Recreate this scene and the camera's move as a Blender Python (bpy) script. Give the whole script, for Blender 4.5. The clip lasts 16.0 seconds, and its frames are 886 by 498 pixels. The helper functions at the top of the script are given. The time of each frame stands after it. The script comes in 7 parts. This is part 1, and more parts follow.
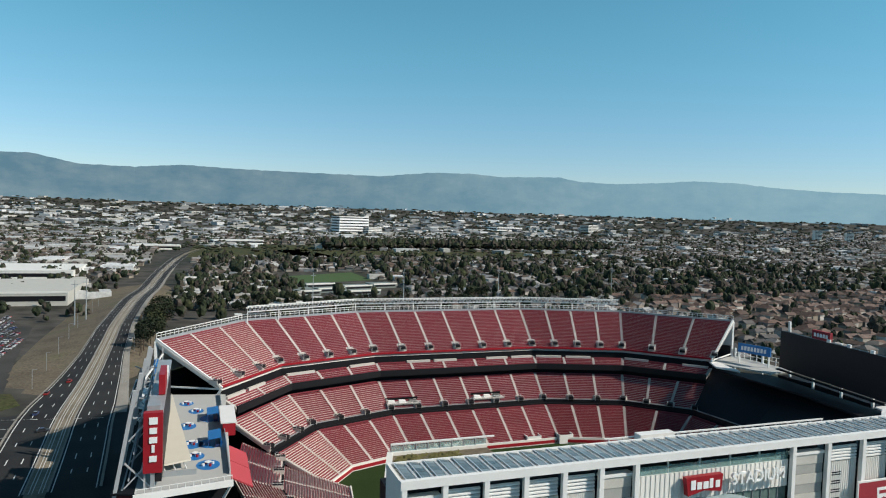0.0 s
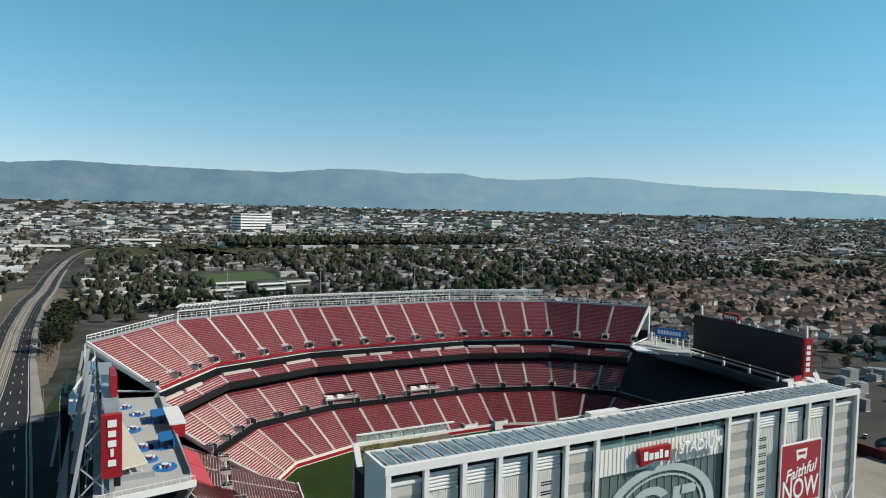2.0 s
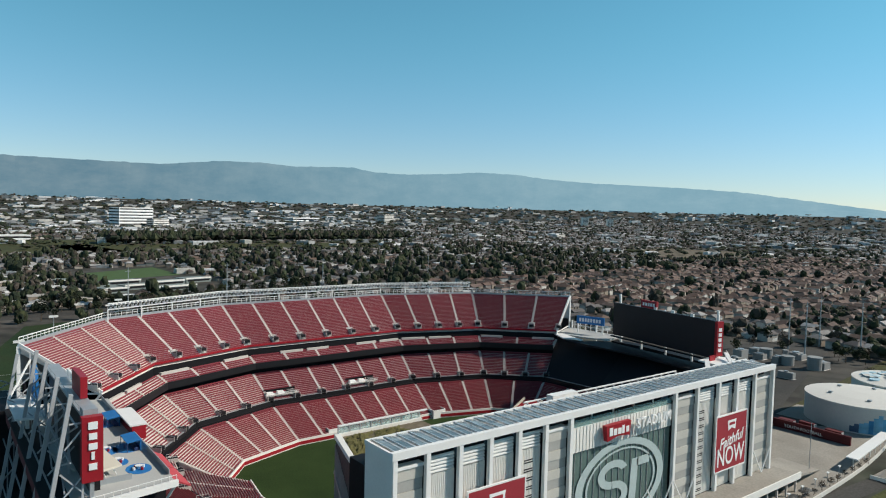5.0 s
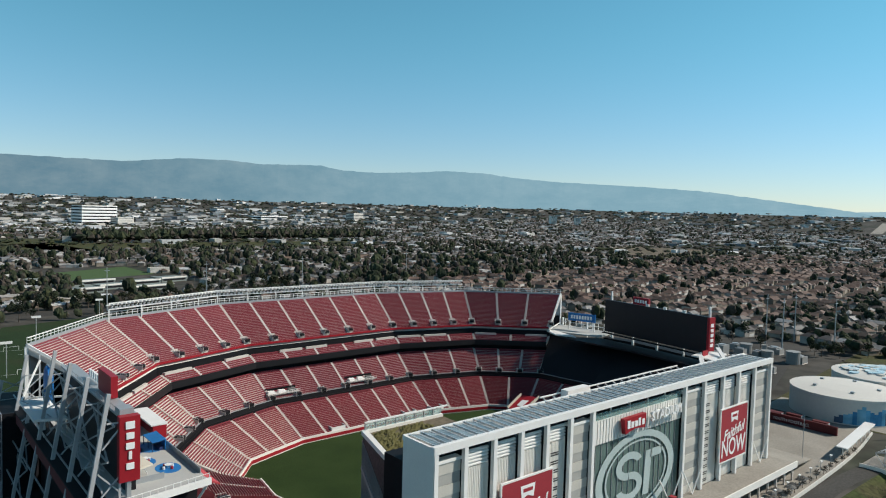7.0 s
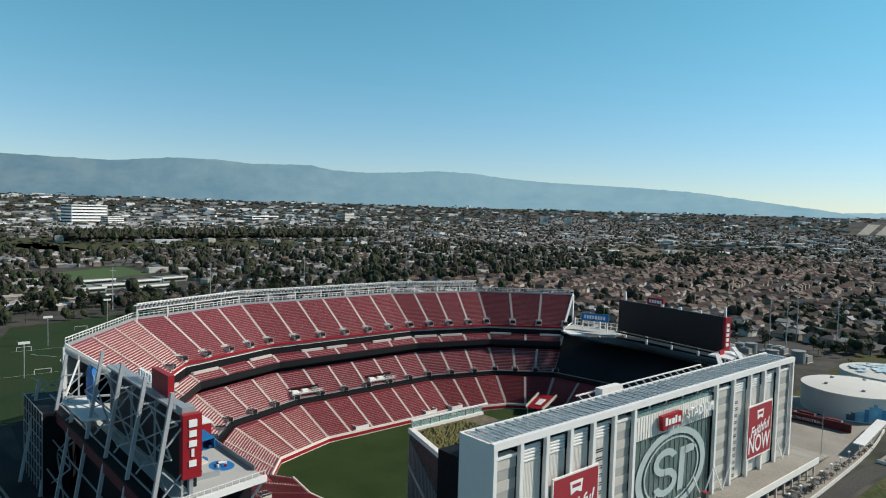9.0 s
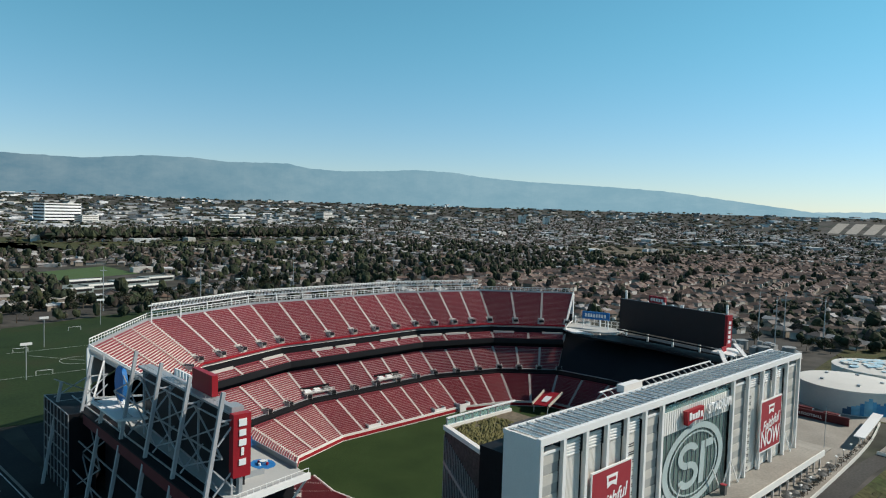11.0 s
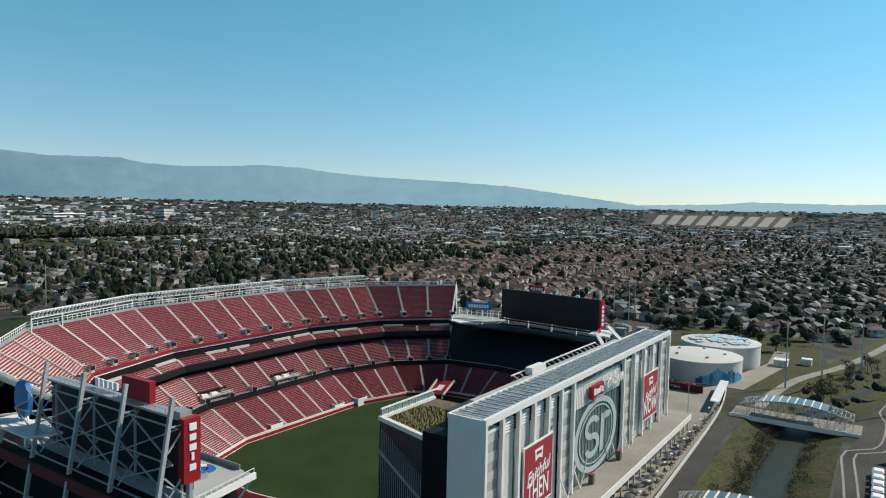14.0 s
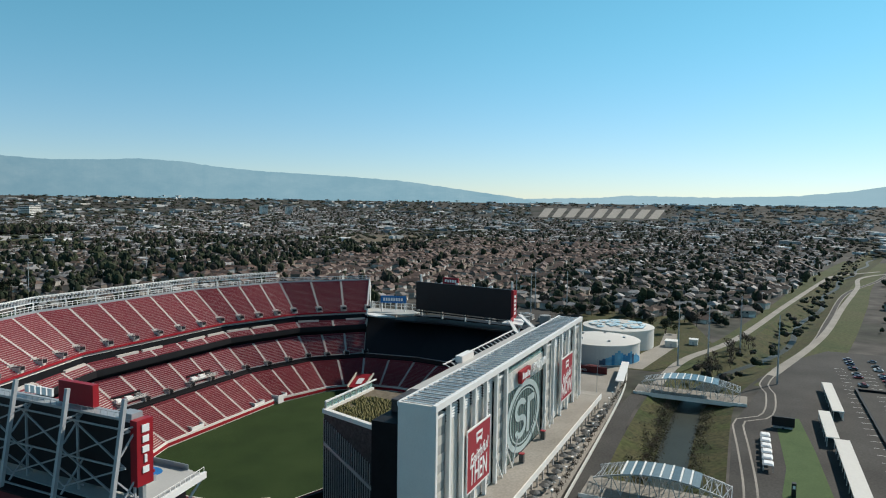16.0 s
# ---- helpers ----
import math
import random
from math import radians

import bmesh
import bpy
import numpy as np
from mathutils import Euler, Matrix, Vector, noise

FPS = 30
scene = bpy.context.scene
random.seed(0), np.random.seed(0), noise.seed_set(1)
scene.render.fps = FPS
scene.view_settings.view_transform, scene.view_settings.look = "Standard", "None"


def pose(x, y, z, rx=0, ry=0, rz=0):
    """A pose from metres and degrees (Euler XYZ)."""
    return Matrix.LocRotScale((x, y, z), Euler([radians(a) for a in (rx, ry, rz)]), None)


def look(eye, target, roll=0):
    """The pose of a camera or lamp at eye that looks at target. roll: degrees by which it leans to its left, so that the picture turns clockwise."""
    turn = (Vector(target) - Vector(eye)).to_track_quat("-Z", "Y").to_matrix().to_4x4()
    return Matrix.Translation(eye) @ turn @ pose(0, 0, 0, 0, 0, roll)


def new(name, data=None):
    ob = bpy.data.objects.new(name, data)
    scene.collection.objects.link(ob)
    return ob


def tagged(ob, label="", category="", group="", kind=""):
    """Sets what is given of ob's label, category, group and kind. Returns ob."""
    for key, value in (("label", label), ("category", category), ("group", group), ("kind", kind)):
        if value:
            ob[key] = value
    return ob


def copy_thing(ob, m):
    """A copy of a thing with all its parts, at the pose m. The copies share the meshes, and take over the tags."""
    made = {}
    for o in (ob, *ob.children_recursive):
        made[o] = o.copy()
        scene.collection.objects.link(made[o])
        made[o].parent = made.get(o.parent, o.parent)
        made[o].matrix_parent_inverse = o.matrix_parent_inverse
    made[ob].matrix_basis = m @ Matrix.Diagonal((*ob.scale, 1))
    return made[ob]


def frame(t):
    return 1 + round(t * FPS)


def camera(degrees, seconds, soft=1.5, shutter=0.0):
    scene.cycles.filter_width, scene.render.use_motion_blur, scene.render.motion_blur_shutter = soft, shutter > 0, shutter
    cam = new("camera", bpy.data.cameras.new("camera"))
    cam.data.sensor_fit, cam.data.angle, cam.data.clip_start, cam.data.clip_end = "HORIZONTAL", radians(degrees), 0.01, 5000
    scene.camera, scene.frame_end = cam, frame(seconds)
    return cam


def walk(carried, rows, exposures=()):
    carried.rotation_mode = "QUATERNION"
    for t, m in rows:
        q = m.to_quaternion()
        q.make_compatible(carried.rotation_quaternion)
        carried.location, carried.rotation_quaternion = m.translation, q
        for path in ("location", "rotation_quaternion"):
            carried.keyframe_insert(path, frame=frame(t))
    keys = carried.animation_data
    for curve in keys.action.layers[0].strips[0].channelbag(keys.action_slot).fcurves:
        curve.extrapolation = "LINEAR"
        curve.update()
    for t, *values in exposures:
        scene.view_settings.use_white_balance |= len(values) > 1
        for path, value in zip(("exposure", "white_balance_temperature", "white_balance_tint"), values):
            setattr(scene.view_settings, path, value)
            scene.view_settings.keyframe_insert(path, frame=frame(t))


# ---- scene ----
cam = camera(66.2, 16.0, soft=1.1)
PATH = [
    (0, (-34.832, -113.203, 86.243), (-34.149, -111.326, 86.145), 1.9),
    (0.5, (-38.424, -112.702, 85.84), (-37.679, -110.848, 85.74), 1.7),
    (1, (-41.879, -112.361, 85.494), (-41.081, -110.53, 85.394), 1.6),
    (1.5, (-45.311, -111.873, 85.2), (-44.442, -110.075, 85.102), 1.6),
    (2, (-48.823, -111.051, 84.983), (-47.879, -109.291, 84.882), 1.4),
    (2.5, (-52.306, -110.207, 84.859), (-51.303, -108.48, 84.756), 1.4),
    (3, (-55.894, -109.187, 84.77), (-54.83, -107.497, 84.665), 1.5),
    (3.5, (-59.425, -108.181, 84.577), (-58.322, -106.517, 84.47), 1.5),
    (4, (-62.805, -107.115, 84.524), (-61.674, -105.469, 84.417), 1.4),
    (4.5, (-66.252, -105.74, 84.555), (-65.095, -104.112, 84.446), 1.5),
    (5, (-69.636, -104.282, 84.375), (-68.417, -102.7, 84.266), 1.5),
    (7.5, (-85.792, -96.373, 84.265), (-84.495, -94.854, 84.154), 1.6),
    (8, (-89.143, -94.811, 84.384), (-87.842, -93.296, 84.273), 1.7),
    (8.5, (-92.351, -93.086, 84.436), (-91.036, -91.583, 84.325), 1.8),
    (9, (-95.301, -91.389, 84.396), (-93.98, -89.892, 84.286), 1.7),
    (11.5, (-111.299, -82.254, 84.624), (-109.918, -80.811, 84.512), 1.8),
    (12, (-114.275, -80.744, 84.672), (-112.87, -79.325, 84.561), 1.7),
    (12.5, (-117.385, -79.158, 84.663), (-115.836, -77.897, 84.554), 1.4),
    (13, (-120.684, -77.076, 84.668), (-119.103, -75.855, 84.556), 1.3),
    (13.5, (-123.847, -75.175, 84.696), (-122.232, -74.001, 84.582), 1.3),
    (14, (-127.03, -73.201, 84.636), (-125.371, -72.09, 84.522), 1.2),
    (14.5, (-129.599, -71.052, 84.549), (-127.91, -69.988, 84.432), 1.2),
    (15, (-132.571, -69.025, 84.291), (-130.815, -68.074, 84.174), 1.1),
    (15.5, (-135.6, -67.114, 84.16), (-133.811, -66.229, 84.041), 1.0),
    (16, (-138.337, -64.78, 84.521), (-136.521, -63.95, 84.396), 0.8),
]
walk(cam, [(t, look(eye, target, roll)) for t, eye, target, roll in PATH])

# ---------------------------------------------------------------- light
SUN_EL, SUN_AZ = 37.5, -32.0  # degrees; azimuth from +x towards +y
world = bpy.data.worlds.new("world")
scene.world = world
world.use_nodes = True
wn = world.node_tree.nodes
sky = wn.new("ShaderNodeTexSky")
sky.sky_type = "NISHITA"
sky.sun_disc = False
sky.sun_elevation = radians(SUN_EL)
sky.sun_rotation = radians(90.0 - SUN_AZ)
sky.air_density, sky.dust_density, sky.ozone_density, sky.altitude = 1.0, 0.03, 3.0, 60.0
wn["Background"].inputs["Strength"].default_value = 0.142
grade = wn.new("ShaderNodeVectorMath")
grade.operation = "MULTIPLY"
tex = wn.new("ShaderNodeTexCoord")
sep = wn.new("ShaderNodeSeparateXYZ")
world.node_tree.links.new(tex.outputs["Generated"], sep.inputs[0])
tint = wn.new("ShaderNodeValToRGB")
tint.color_ramp.interpolation = "EASE"
steps = tint.color_ramp.elements
steps.new(0.5)
for el, (at, col) in zip(steps, ((0.0, (0.63, 0.70, 0.81)), (0.30, (0.515, 0.94, 0.84)), (0.95, (0.36, 0.36, 0.32)))):
    el.position, el.color = at, (*col, 1)
world.node_tree.links.new(sep.outputs["Z"], tint.inputs["Fac"])
world.node_tree.links.new(tint.outputs["Color"], grade.inputs[1])
world.node_tree.links.new(sky.outputs["Color"], grade.inputs[0])
world.node_tree.links.new(grade.outputs[0], wn["Background"].inputs["Color"])
sun = new("sun", bpy.data.lights.new("sun", "SUN"))
sun.data.energy, sun.data.angle, sun.data.color = 4.9, radians(0.55), (1.0, 0.93, 0.83)
sun_dir = Vector((math.cos(radians(SUN_EL)) * math.cos(radians(SUN_AZ)), math.cos(radians(SUN_EL)) * math.sin(radians(SUN_AZ)), math.sin(radians(SUN_EL))))
sun.matrix_world = look(sun_dir * 400, (0, 0, 0))


# ---------------------------------------------------------------- materials
def material(name, color, rough=0.7, metal=0.0, var=0.15, scale=1.0, fine=12.0, bump=0.0, rand=0.0, island=0.0, tint=None, spec=0.35):
    """Principled surface with broad stains and fine grain; rand: change from piece to piece."""
    m = bpy.data.materials.new(name)
    m.use_nodes = True
    nt = m.node_tree
    n, l = nt.nodes, nt.links
    b = n["Principled BSDF"]
    b.inputs["Roughness"].default_value, b.inputs["Metallic"].default_value = rough, metal
    b.inputs["Specular IOR Level"].default_value = spec
    co = n.new("ShaderNodeTexCoord")
    n1, n2 = n.new("ShaderNodeTexNoise"), n.new("ShaderNodeTexNoise")
    n1.inputs["Scale"].default_value, n1.inputs["Detail"].default_value = scale, 5
    n2.inputs["Scale"].default_value, n2.inputs["Detail"].default_value = fine, 3
    for k in (n1, n2):
        l.new(co.outputs["Object"], k.inputs["Vector"])
    add = n.new("ShaderNodeMath")
    add.operation = "ADD"
    l.new(n1.outputs["Fac"], add.inputs[0])
    l.new(n2.outputs["Fac"], add.inputs[1])
    last = add.outputs[0]
    if rand or island:
        src = n.new("ShaderNodeObjectInfo").outputs["Random"] if rand else n.new("ShaderNodeNewGeometry").outputs["Random Per Island"]
        mul = n.new("ShaderNodeMath")
        mul.operation = "MULTIPLY_ADD"
        mul.inputs[1].default_value = (rand or island) * 2
        l.new(src, mul.inputs[0])
        l.new(last, mul.inputs[2])
        last = mul.outputs[0]
        lo, hi = 0.6, 1.4 + (rand or island) * 2
    else:
        lo, hi = 0.6, 1.4
    mr = n.new("ShaderNodeMapRange")
    mr.inputs["From Min"].default_value, mr.inputs["From Max"].default_value = lo, hi
    l.new(last, mr.inputs["Value"])
    mix = n.new("ShaderNodeMix")
    mix.data_type = "RGBA"
    l.new(mr.outputs[0], mix.inputs["Factor"])
    c2 = tint or color
    mix.inputs["A"].default_value = (*[max(0, c * (1 - var)) for c in color], 1)
    mix.inputs["B"].default_value = (*[min(1, c * (1 + var)) for c in c2], 1)
    l.new(mix.outputs["Result"], b.inputs["Base Color"])
    if bump:
        bp = n.new("ShaderNodeBump")
        bp.inputs["Strength"].default_value, bp.inputs["Distance"].default_value = bump, 0.05
        l.new(n2.outputs["Fac"], bp.inputs["Height"])
        l.new(bp.outputs["Normal"], b.inputs["Normal"])
    return m


def ramp_material(name, colors, scale=0.02, detail=6, rough=0.9, fine=0.5, bump=0.0, fine_amount=0.35):
    """Ground cover: several colours by broad noise, broken up by fine noise."""
    m = bpy.data.materials.new(name)
    m.use_nodes = True
    nt = m.node_tree
    n, l = nt.nodes, nt.links
    b = n["Principled BSDF"]
    b.inputs["Roughness"].default_value = rough
    b.inputs["Specular IOR Level"].default_value = 0.2
    co = n.new("ShaderNodeTexCoord")
    n1, n2 = n.new("ShaderNodeTexNoise"), n.new("ShaderNodeTexNoise")
    n1.inputs["Scale"].default_value, n1.inputs["Detail"].default_value = scale, detail
    n2.inputs["Scale"].default_value, n2.inputs["Detail"].default_value = fine, 6
    for k in (n1, n2):
        l.new(co.outputs["Object"], k.inputs["Vector"])
    r = n.new("ShaderNodeValToRGB")
    els = r.color_ramp.elements
    while len(els) < len(colors):
        els.new(0.5)
    for i, c in enumerate(colors):
        els[i].position = 0.3 + 0.4 * i / max(1, len(colors) - 1)
        els[i].color = (*c, 1)
    l.new(n1.outputs["Fac"], r.inputs["Fac"])
    mr = n.new("ShaderNodeMapRange")
    mr.inputs["From Min"].default_value, mr.inputs["From Max"].default_value = 0.3, 0.7
    mr.inputs["To Min"].default_value, mr.inputs["To Max"].default_value = 1 - fine_amount, 1 + fine_amount
    l.new(n2.outputs["Fac"], mr.inputs["Value"])
    mul = n.new("ShaderNodeVectorMath")
    mul.operation = "SCALE"
    l.new(r.outputs["Color"], mul.inputs[0])
    l.new(mr.outputs[0], mul.inputs["Scale"])
    l.new(mul.outputs[0], b.inputs["Base Color"])
    if bump:
        bp = n.new("ShaderNodeBump")
        bp.inputs["Strength"].default_value, bp.inputs["Distance"].default_value = bump, 0.1
        l.new(n2.outputs["Fac"], bp.inputs["Height"])
        l.new(bp.outputs["Normal"], b.inputs["Normal"])
    return m


M_SEAT = material("red_seat", (0.235, 0.040, 0.052), 0.55, var=0.16, scale=0.12, fine=1.8, rand=0.25)
M_CONC = material("terrace_concrete", (0.62, 0.57, 0.53), 0.85, var=0.14, scale=0.1, fine=2.5)
M_AISLE = material("aisle_concrete", (0.54, 0.50, 0.46), 0.8, var=0.1, scale=0.2, fine=3.0)
# near-black for dark glass, and for shade painted into recesses
M_DARK = material("dark_glass_and_shade", (0.010, 0.010, 0.012), 0.6, var=0.3, scale=0.3, fine=2, spec=0.15)
# white mast steel, greyed in its colour for the shaded north front
M_MAST = material("shaded_mast_paint", (0.40, 0.405, 0.41), 0.5, var=0.08, scale=0.3, fine=4)
M_REDPAINT = material("red_painted_steel", (0.30, 0.012, 0.02), 0.45, var=0.12, scale=0.2, fine=3)
M_WHITE = material("white_painted_steel", (0.77, 0.76, 0.73), 0.45, var=0.06, scale=0.3, fine=4)
M_PANEL = material("white_metal_cladding", (0.77, 0.745, 0.69), 0.5, var=0.07, scale=0.15, fine=3, rand=0.12)
M_GREYSTEEL = material("grey_galvanised_steel", (0.40, 0.42, 0.43), 0.45, 0.4, var=0.12, scale=0.3, fine=5)
M_DECK = material("grey_deck_coating", (0.42, 0.42, 0.40), 0.75, var=0.08, scale=0.12, fine=2.0)
# black of the screens; also stands in for deep shade
M_BLACK = material("black_screen_and_shade", (0.008, 0.008, 0.010), 0.5, var=0.25, scale=0.3, fine=6)
M_BLUE = material("blue_paint", (0.02, 0.16, 0.42), 0.5, var=0.15, scale=0.5, fine=4)
M_NAVY = material("navy_panel", (0.02, 0.04, 0.12), 0.45, var=0.15, scale=0.5, fine=4)
M_TURF = ramp_material("turf", [(0.015, 0.033, 0.006), (0.020, 0.041, 0.008), (0.026, 0.048, 0.011)], 0.06, 5, 0.9, 2.0, 0.3, 0.25)
M_ASPH = ramp_material("asphalt", [(0.02, 0.02, 0.021), (0.028, 0.028, 0.028), (0.038, 0.037, 0.035)], 0.05, 6, 0.9, 1.5, 0.2, 0.25)
M_LOT = ramp_material("old_asphalt", [(0.042, 0.040, 0.037), (0.056, 0.053, 0.048), (0.070, 0.067, 0.061)], 0.04, 6, 0.9, 1.2, 0.2, 0.2)
M_PAVE = ramp_material("pale_paving", [(0.24, 0.222, 0.192), (0.285, 0.265, 0.23), (0.33, 0.305, 0.265)], 0.06, 6, 0.85, 1.5, 0.1, 0.15)
M_DIRT = ramp_material("dry_earth", [(0.11, 0.09, 0.064), (0.15, 0.122, 0.088), (0.125, 0.115, 0.068)], 0.04, 6, 0.95, 0.8, 0.4, 0.3)
M_GRASSB = ramp_material("bank_grass", [(0.034, 0.050, 0.013), (0.062, 0.058, 0.024), (0.050, 0.066, 0.016)], 0.05, 6, 0.95, 0.6, 0.5, 0.4)
M_GROUND = ramp_material("town_ground", [(0.030, 0.035, 0.024), (0.048, 0.046, 0.038), (0.075, 0.068, 0.060), (0.036, 0.042, 0.028)], 0.008, 8, 0.95, 0.06, 0.0, 0.5)
M_WATER = material("creek_water", (0.024, 0.030, 0.022), 0.5, var=0.4, scale=0.1, fine=1.0, bump=0.1, spec=0.18)
M_MEDIAN = ramp_material("tram_bed", [(0.15, 0.125, 0.09), (0.2, 0.17, 0.125), (0.24, 0.205, 0.155)], 0.08, 6, 0.9, 0.9, 0.2, 0.3)
M_LINE = material("road_paint", (0.62, 0.62, 0.60), 0.7, var=0.15, scale=0.3, fine=4)
M_TANK = material("tank_concrete", (0.60, 0.585, 0.54), 0.75, var=0.06, scale=0.06, fine=1.0)
M_SOLAR = material("solar_cells", (0.075, 0.095, 0.10), 0.2, var=0.4, scale=0.8, fine=2.0, rand=0.9, tint=(0.17, 0.20, 0.205), spec=0.6)
M_SOLARFRAME = material("panel_frame", (0.62, 0.64, 0.65), 0.35, 0.5, var=0.1, scale=0.5, fine=4)
M_MESH = material("perforated_bronze", (0.055, 0.05, 0.05), 0.6, 0.2, var=0.7, scale=0.9, fine=2.6)
M_CREAM = material("cream_fabric", (0.62, 0.57, 0.47), 0.8, var=0.05, scale=0.2, fine=3)
M_LETTER = material("white_letter", (0.82, 0.82, 0.80), 0.5, var=0.03, scale=0.5, fine=3)
M_EMBLEM = material("pale_emblem_film", (0.42, 0.50, 0.49), 0.4, var=0.12, scale=0.2, fine=2)
M_TEALGLASS = material("green_tinted_glass", (0.11, 0.165, 0.15), 0.25, var=0.2, scale=0.2, fine=1.5, spec=0.5)
M_BANNER = material("red_banner_cloth", (0.30, 0.025, 0.035), 0.7, var=0.1, scale=0.2, fine=3)


M_SCREEN = material("grey_mesh_screen", (0.36, 0.355, 0.33), 0.6, var=0.1, scale=0.2, fine=3)
M_SCREEN2 = material("beige_mesh_screen", (0.50, 0.48, 0.43), 0.6, var=0.1, scale=0.2, fine=3)
M_LIGHTRED = material("light_red_panel", (0.45, 0.06, 0.07), 0.6, var=0.1, scale=0.2, fine=3)
M_DRYPLANT = material("dry_roof_plants", (0.13, 0.12, 0.045), 0.9, var=0.4, scale=0.4, fine=3, island=0.4)


def palette_material(name, colors, rough=0.8, rand=False, var=0.25, scale=0.3):
    """One colour of a palette for each object or loose piece, with stains."""
    m = bpy.data.materials.new(name)
    m.use_nodes = True
    n, l = m.node_tree.nodes, m.node_tree.links
    b = n["Principled BSDF"]
    b.inputs["Roughness"].default_value = rough
    b.inputs["Specular IOR Level"].default_value = 0.25
    src = n.new("ShaderNodeObjectInfo").outputs["Random"] if rand else n.new("ShaderNodeNewGeometry").outputs["Random Per Island"]
    r = n.new("ShaderNodeValToRGB")
    r.color_ramp.interpolation = "CONSTANT"
    els = r.color_ramp.elements
    while len(els) < len(colors):
        els.new(0.5)
    for i, c in enumerate(colors):
        els[i].position = i / len(colors)
    for i, c in enumerate(colors):
        els[i].color = (*c, 1)
    l.new(src, r.inputs["Fac"])
    co, n1, mr, mul = n.new("ShaderNodeTexCoord"), n.new("ShaderNodeTexNoise"), n.new("ShaderNodeMapRange"), n.new("ShaderNodeVectorMath")
    n1.inputs["Scale"].default_value, n1.inputs["Detail"].default_value = scale, 5
    l.new(co.outputs["Object"], n1.inputs["Vector"])
    mr.inputs["From Min"].default_value, mr.inputs["From Max"].default_value = 0.3, 0.7
    mr.inputs["To Min"].default_value, mr.inputs["To Max"].default_value = 1 - var, 1 + var
    l.new(n1.outputs["Fac"], mr.inputs["Value"])
    mul.operation = "SCALE"
    l.new(r.outputs["Color"], mul.inputs[0])
    l.new(mr.outputs[0], mul.inputs["Scale"])
    l.new(mul.outputs[0], b.inputs["Base Color"])
    return m


WALLS = [(0.34, 0.30, 0.25), (0.24, 0.20, 0.16), (0.50, 0.48, 0.44), (0.19, 0.16, 0.13), (0.28, 0.24, 0.19), (0.40, 0.37, 0.33), (0.21, 0.19, 0.18)]
ROOFS = [(0.085, 0.066, 0.055), (0.11, 0.10, 0.095), (0.13, 0.09, 0.07), (0.065, 0.06, 0.06), (0.17, 0.15, 0.135), (0.34, 0.33, 0.32), (0.09, 0.07, 0.06), (0.28, 0.27, 0.26), (0.20, 0.19, 0.18)]
LEAVES = [(0.022, 0.030, 0.016), (0.032, 0.040, 0.021), (0.050, 0.044, 0.034), (0.018, 0.025, 0.015), (0.056, 0.046, 0.038), (0.030, 0.038, 0.020), (0.042, 0.048, 0.022)]
M_HWALL_S = palette_material("house_walls", WALLS)
M_HROOF_S = palette_material("house_roofs", ROOFS)
M_TREE_S = palette_material("tree_crowns", LEAVES, 0.95, False, 0.5, 0.25)
M_BIG_S = palette_material("large_building_walls", [(0.50, 0.50, 0.49), (0.36, 0.35, 0.34), (0.64, 0.64, 0.64), (0.30, 0.30, 0.29), (0.46, 0.44, 0.40), (0.20, 0.21, 0.22)], 0.7)
ESTATE = [(0.125, 0.082, 0.066), (0.15, 0.102, 0.082), (0.10, 0.068, 0.056), (0.165, 0.118, 0.098), (0.135, 0.095, 0.08)]
M_EROOF_S = palette_material("estate_roofs", ESTATE)
M_PLANT = material("plant_casing", (0.26, 0.26, 0.25), 0.6, var=0.2, scale=0.3, fine=3, rand=0.5)
M_BROWNRED = material("dark_red_hoarding", (0.11, 0.018, 0.02), 0.7, var=0.2, scale=0.3, fine=3)
M_CANVAS = material("dark_grey_canvas", (0.10, 0.10, 0.095), 0.8, var=0.2, scale=0.5, fine=4, rand=0.4)
M_HWALL = palette_material("house_wall", WALLS, rand=True)
M_HROOF = palette_material("house_roof", ROOFS, rand=True)
M_CROWN = palette_material("leaf_mass", LEAVES[:2] + LEAVES[3:4] + LEAVES[5:], 0.95, True, 0.5, 0.6)
M_BARE = material("bare_twigs", (0.085, 0.068, 0.05), 0.95, var=0.4, scale=0.5, fine=4)
M_TRUNK = material("bark", (0.10, 0.075, 0.055), 0.95, var=0.3, scale=1.0, fine=6)
M_CAR = palette_material("car_paint", [(0.6, 0.6, 0.6), (0.03, 0.03, 0.035), (0.25, 0.26, 0.27), (0.7, 0.7, 0.7), (0.05, 0.07, 0.15), (0.3, 0.03, 0.03), (0.12, 0.12, 0.13)], 0.3, True, 0.05)
M_TYRE = material("tyre_rubber", (0.02, 0.02, 0.02), 0.9)
M_ARTIF = ramp_material("artificial_turf", [(0.055, 0.095, 0.032), (0.068, 0.11, 0.04), (0.06, 0.10, 0.036)], 0.08, 4, 0.9, 1.5, 0.1, 0.12)
M_PITCH = ramp_material("pitch_grass", [(0.014, 0.030, 0.009), (0.019, 0.038, 0.011), (0.028, 0.036, 0.013)], 0.03, 5, 0.95, 0.8, 0.3, 0.25)
M_MURAL = palette_material("tank_mural", [(0.05, 0.22, 0.42), (0.10, 0.33, 0.52), (0.06, 0.10, 0.16), (0.16, 0.40, 0.56)], 0.7)
M_TILE = material("terracotta_roof", (0.22, 0.12, 0.085), 0.85, var=0.3, scale=0.4, fine=3, rand=0.5)


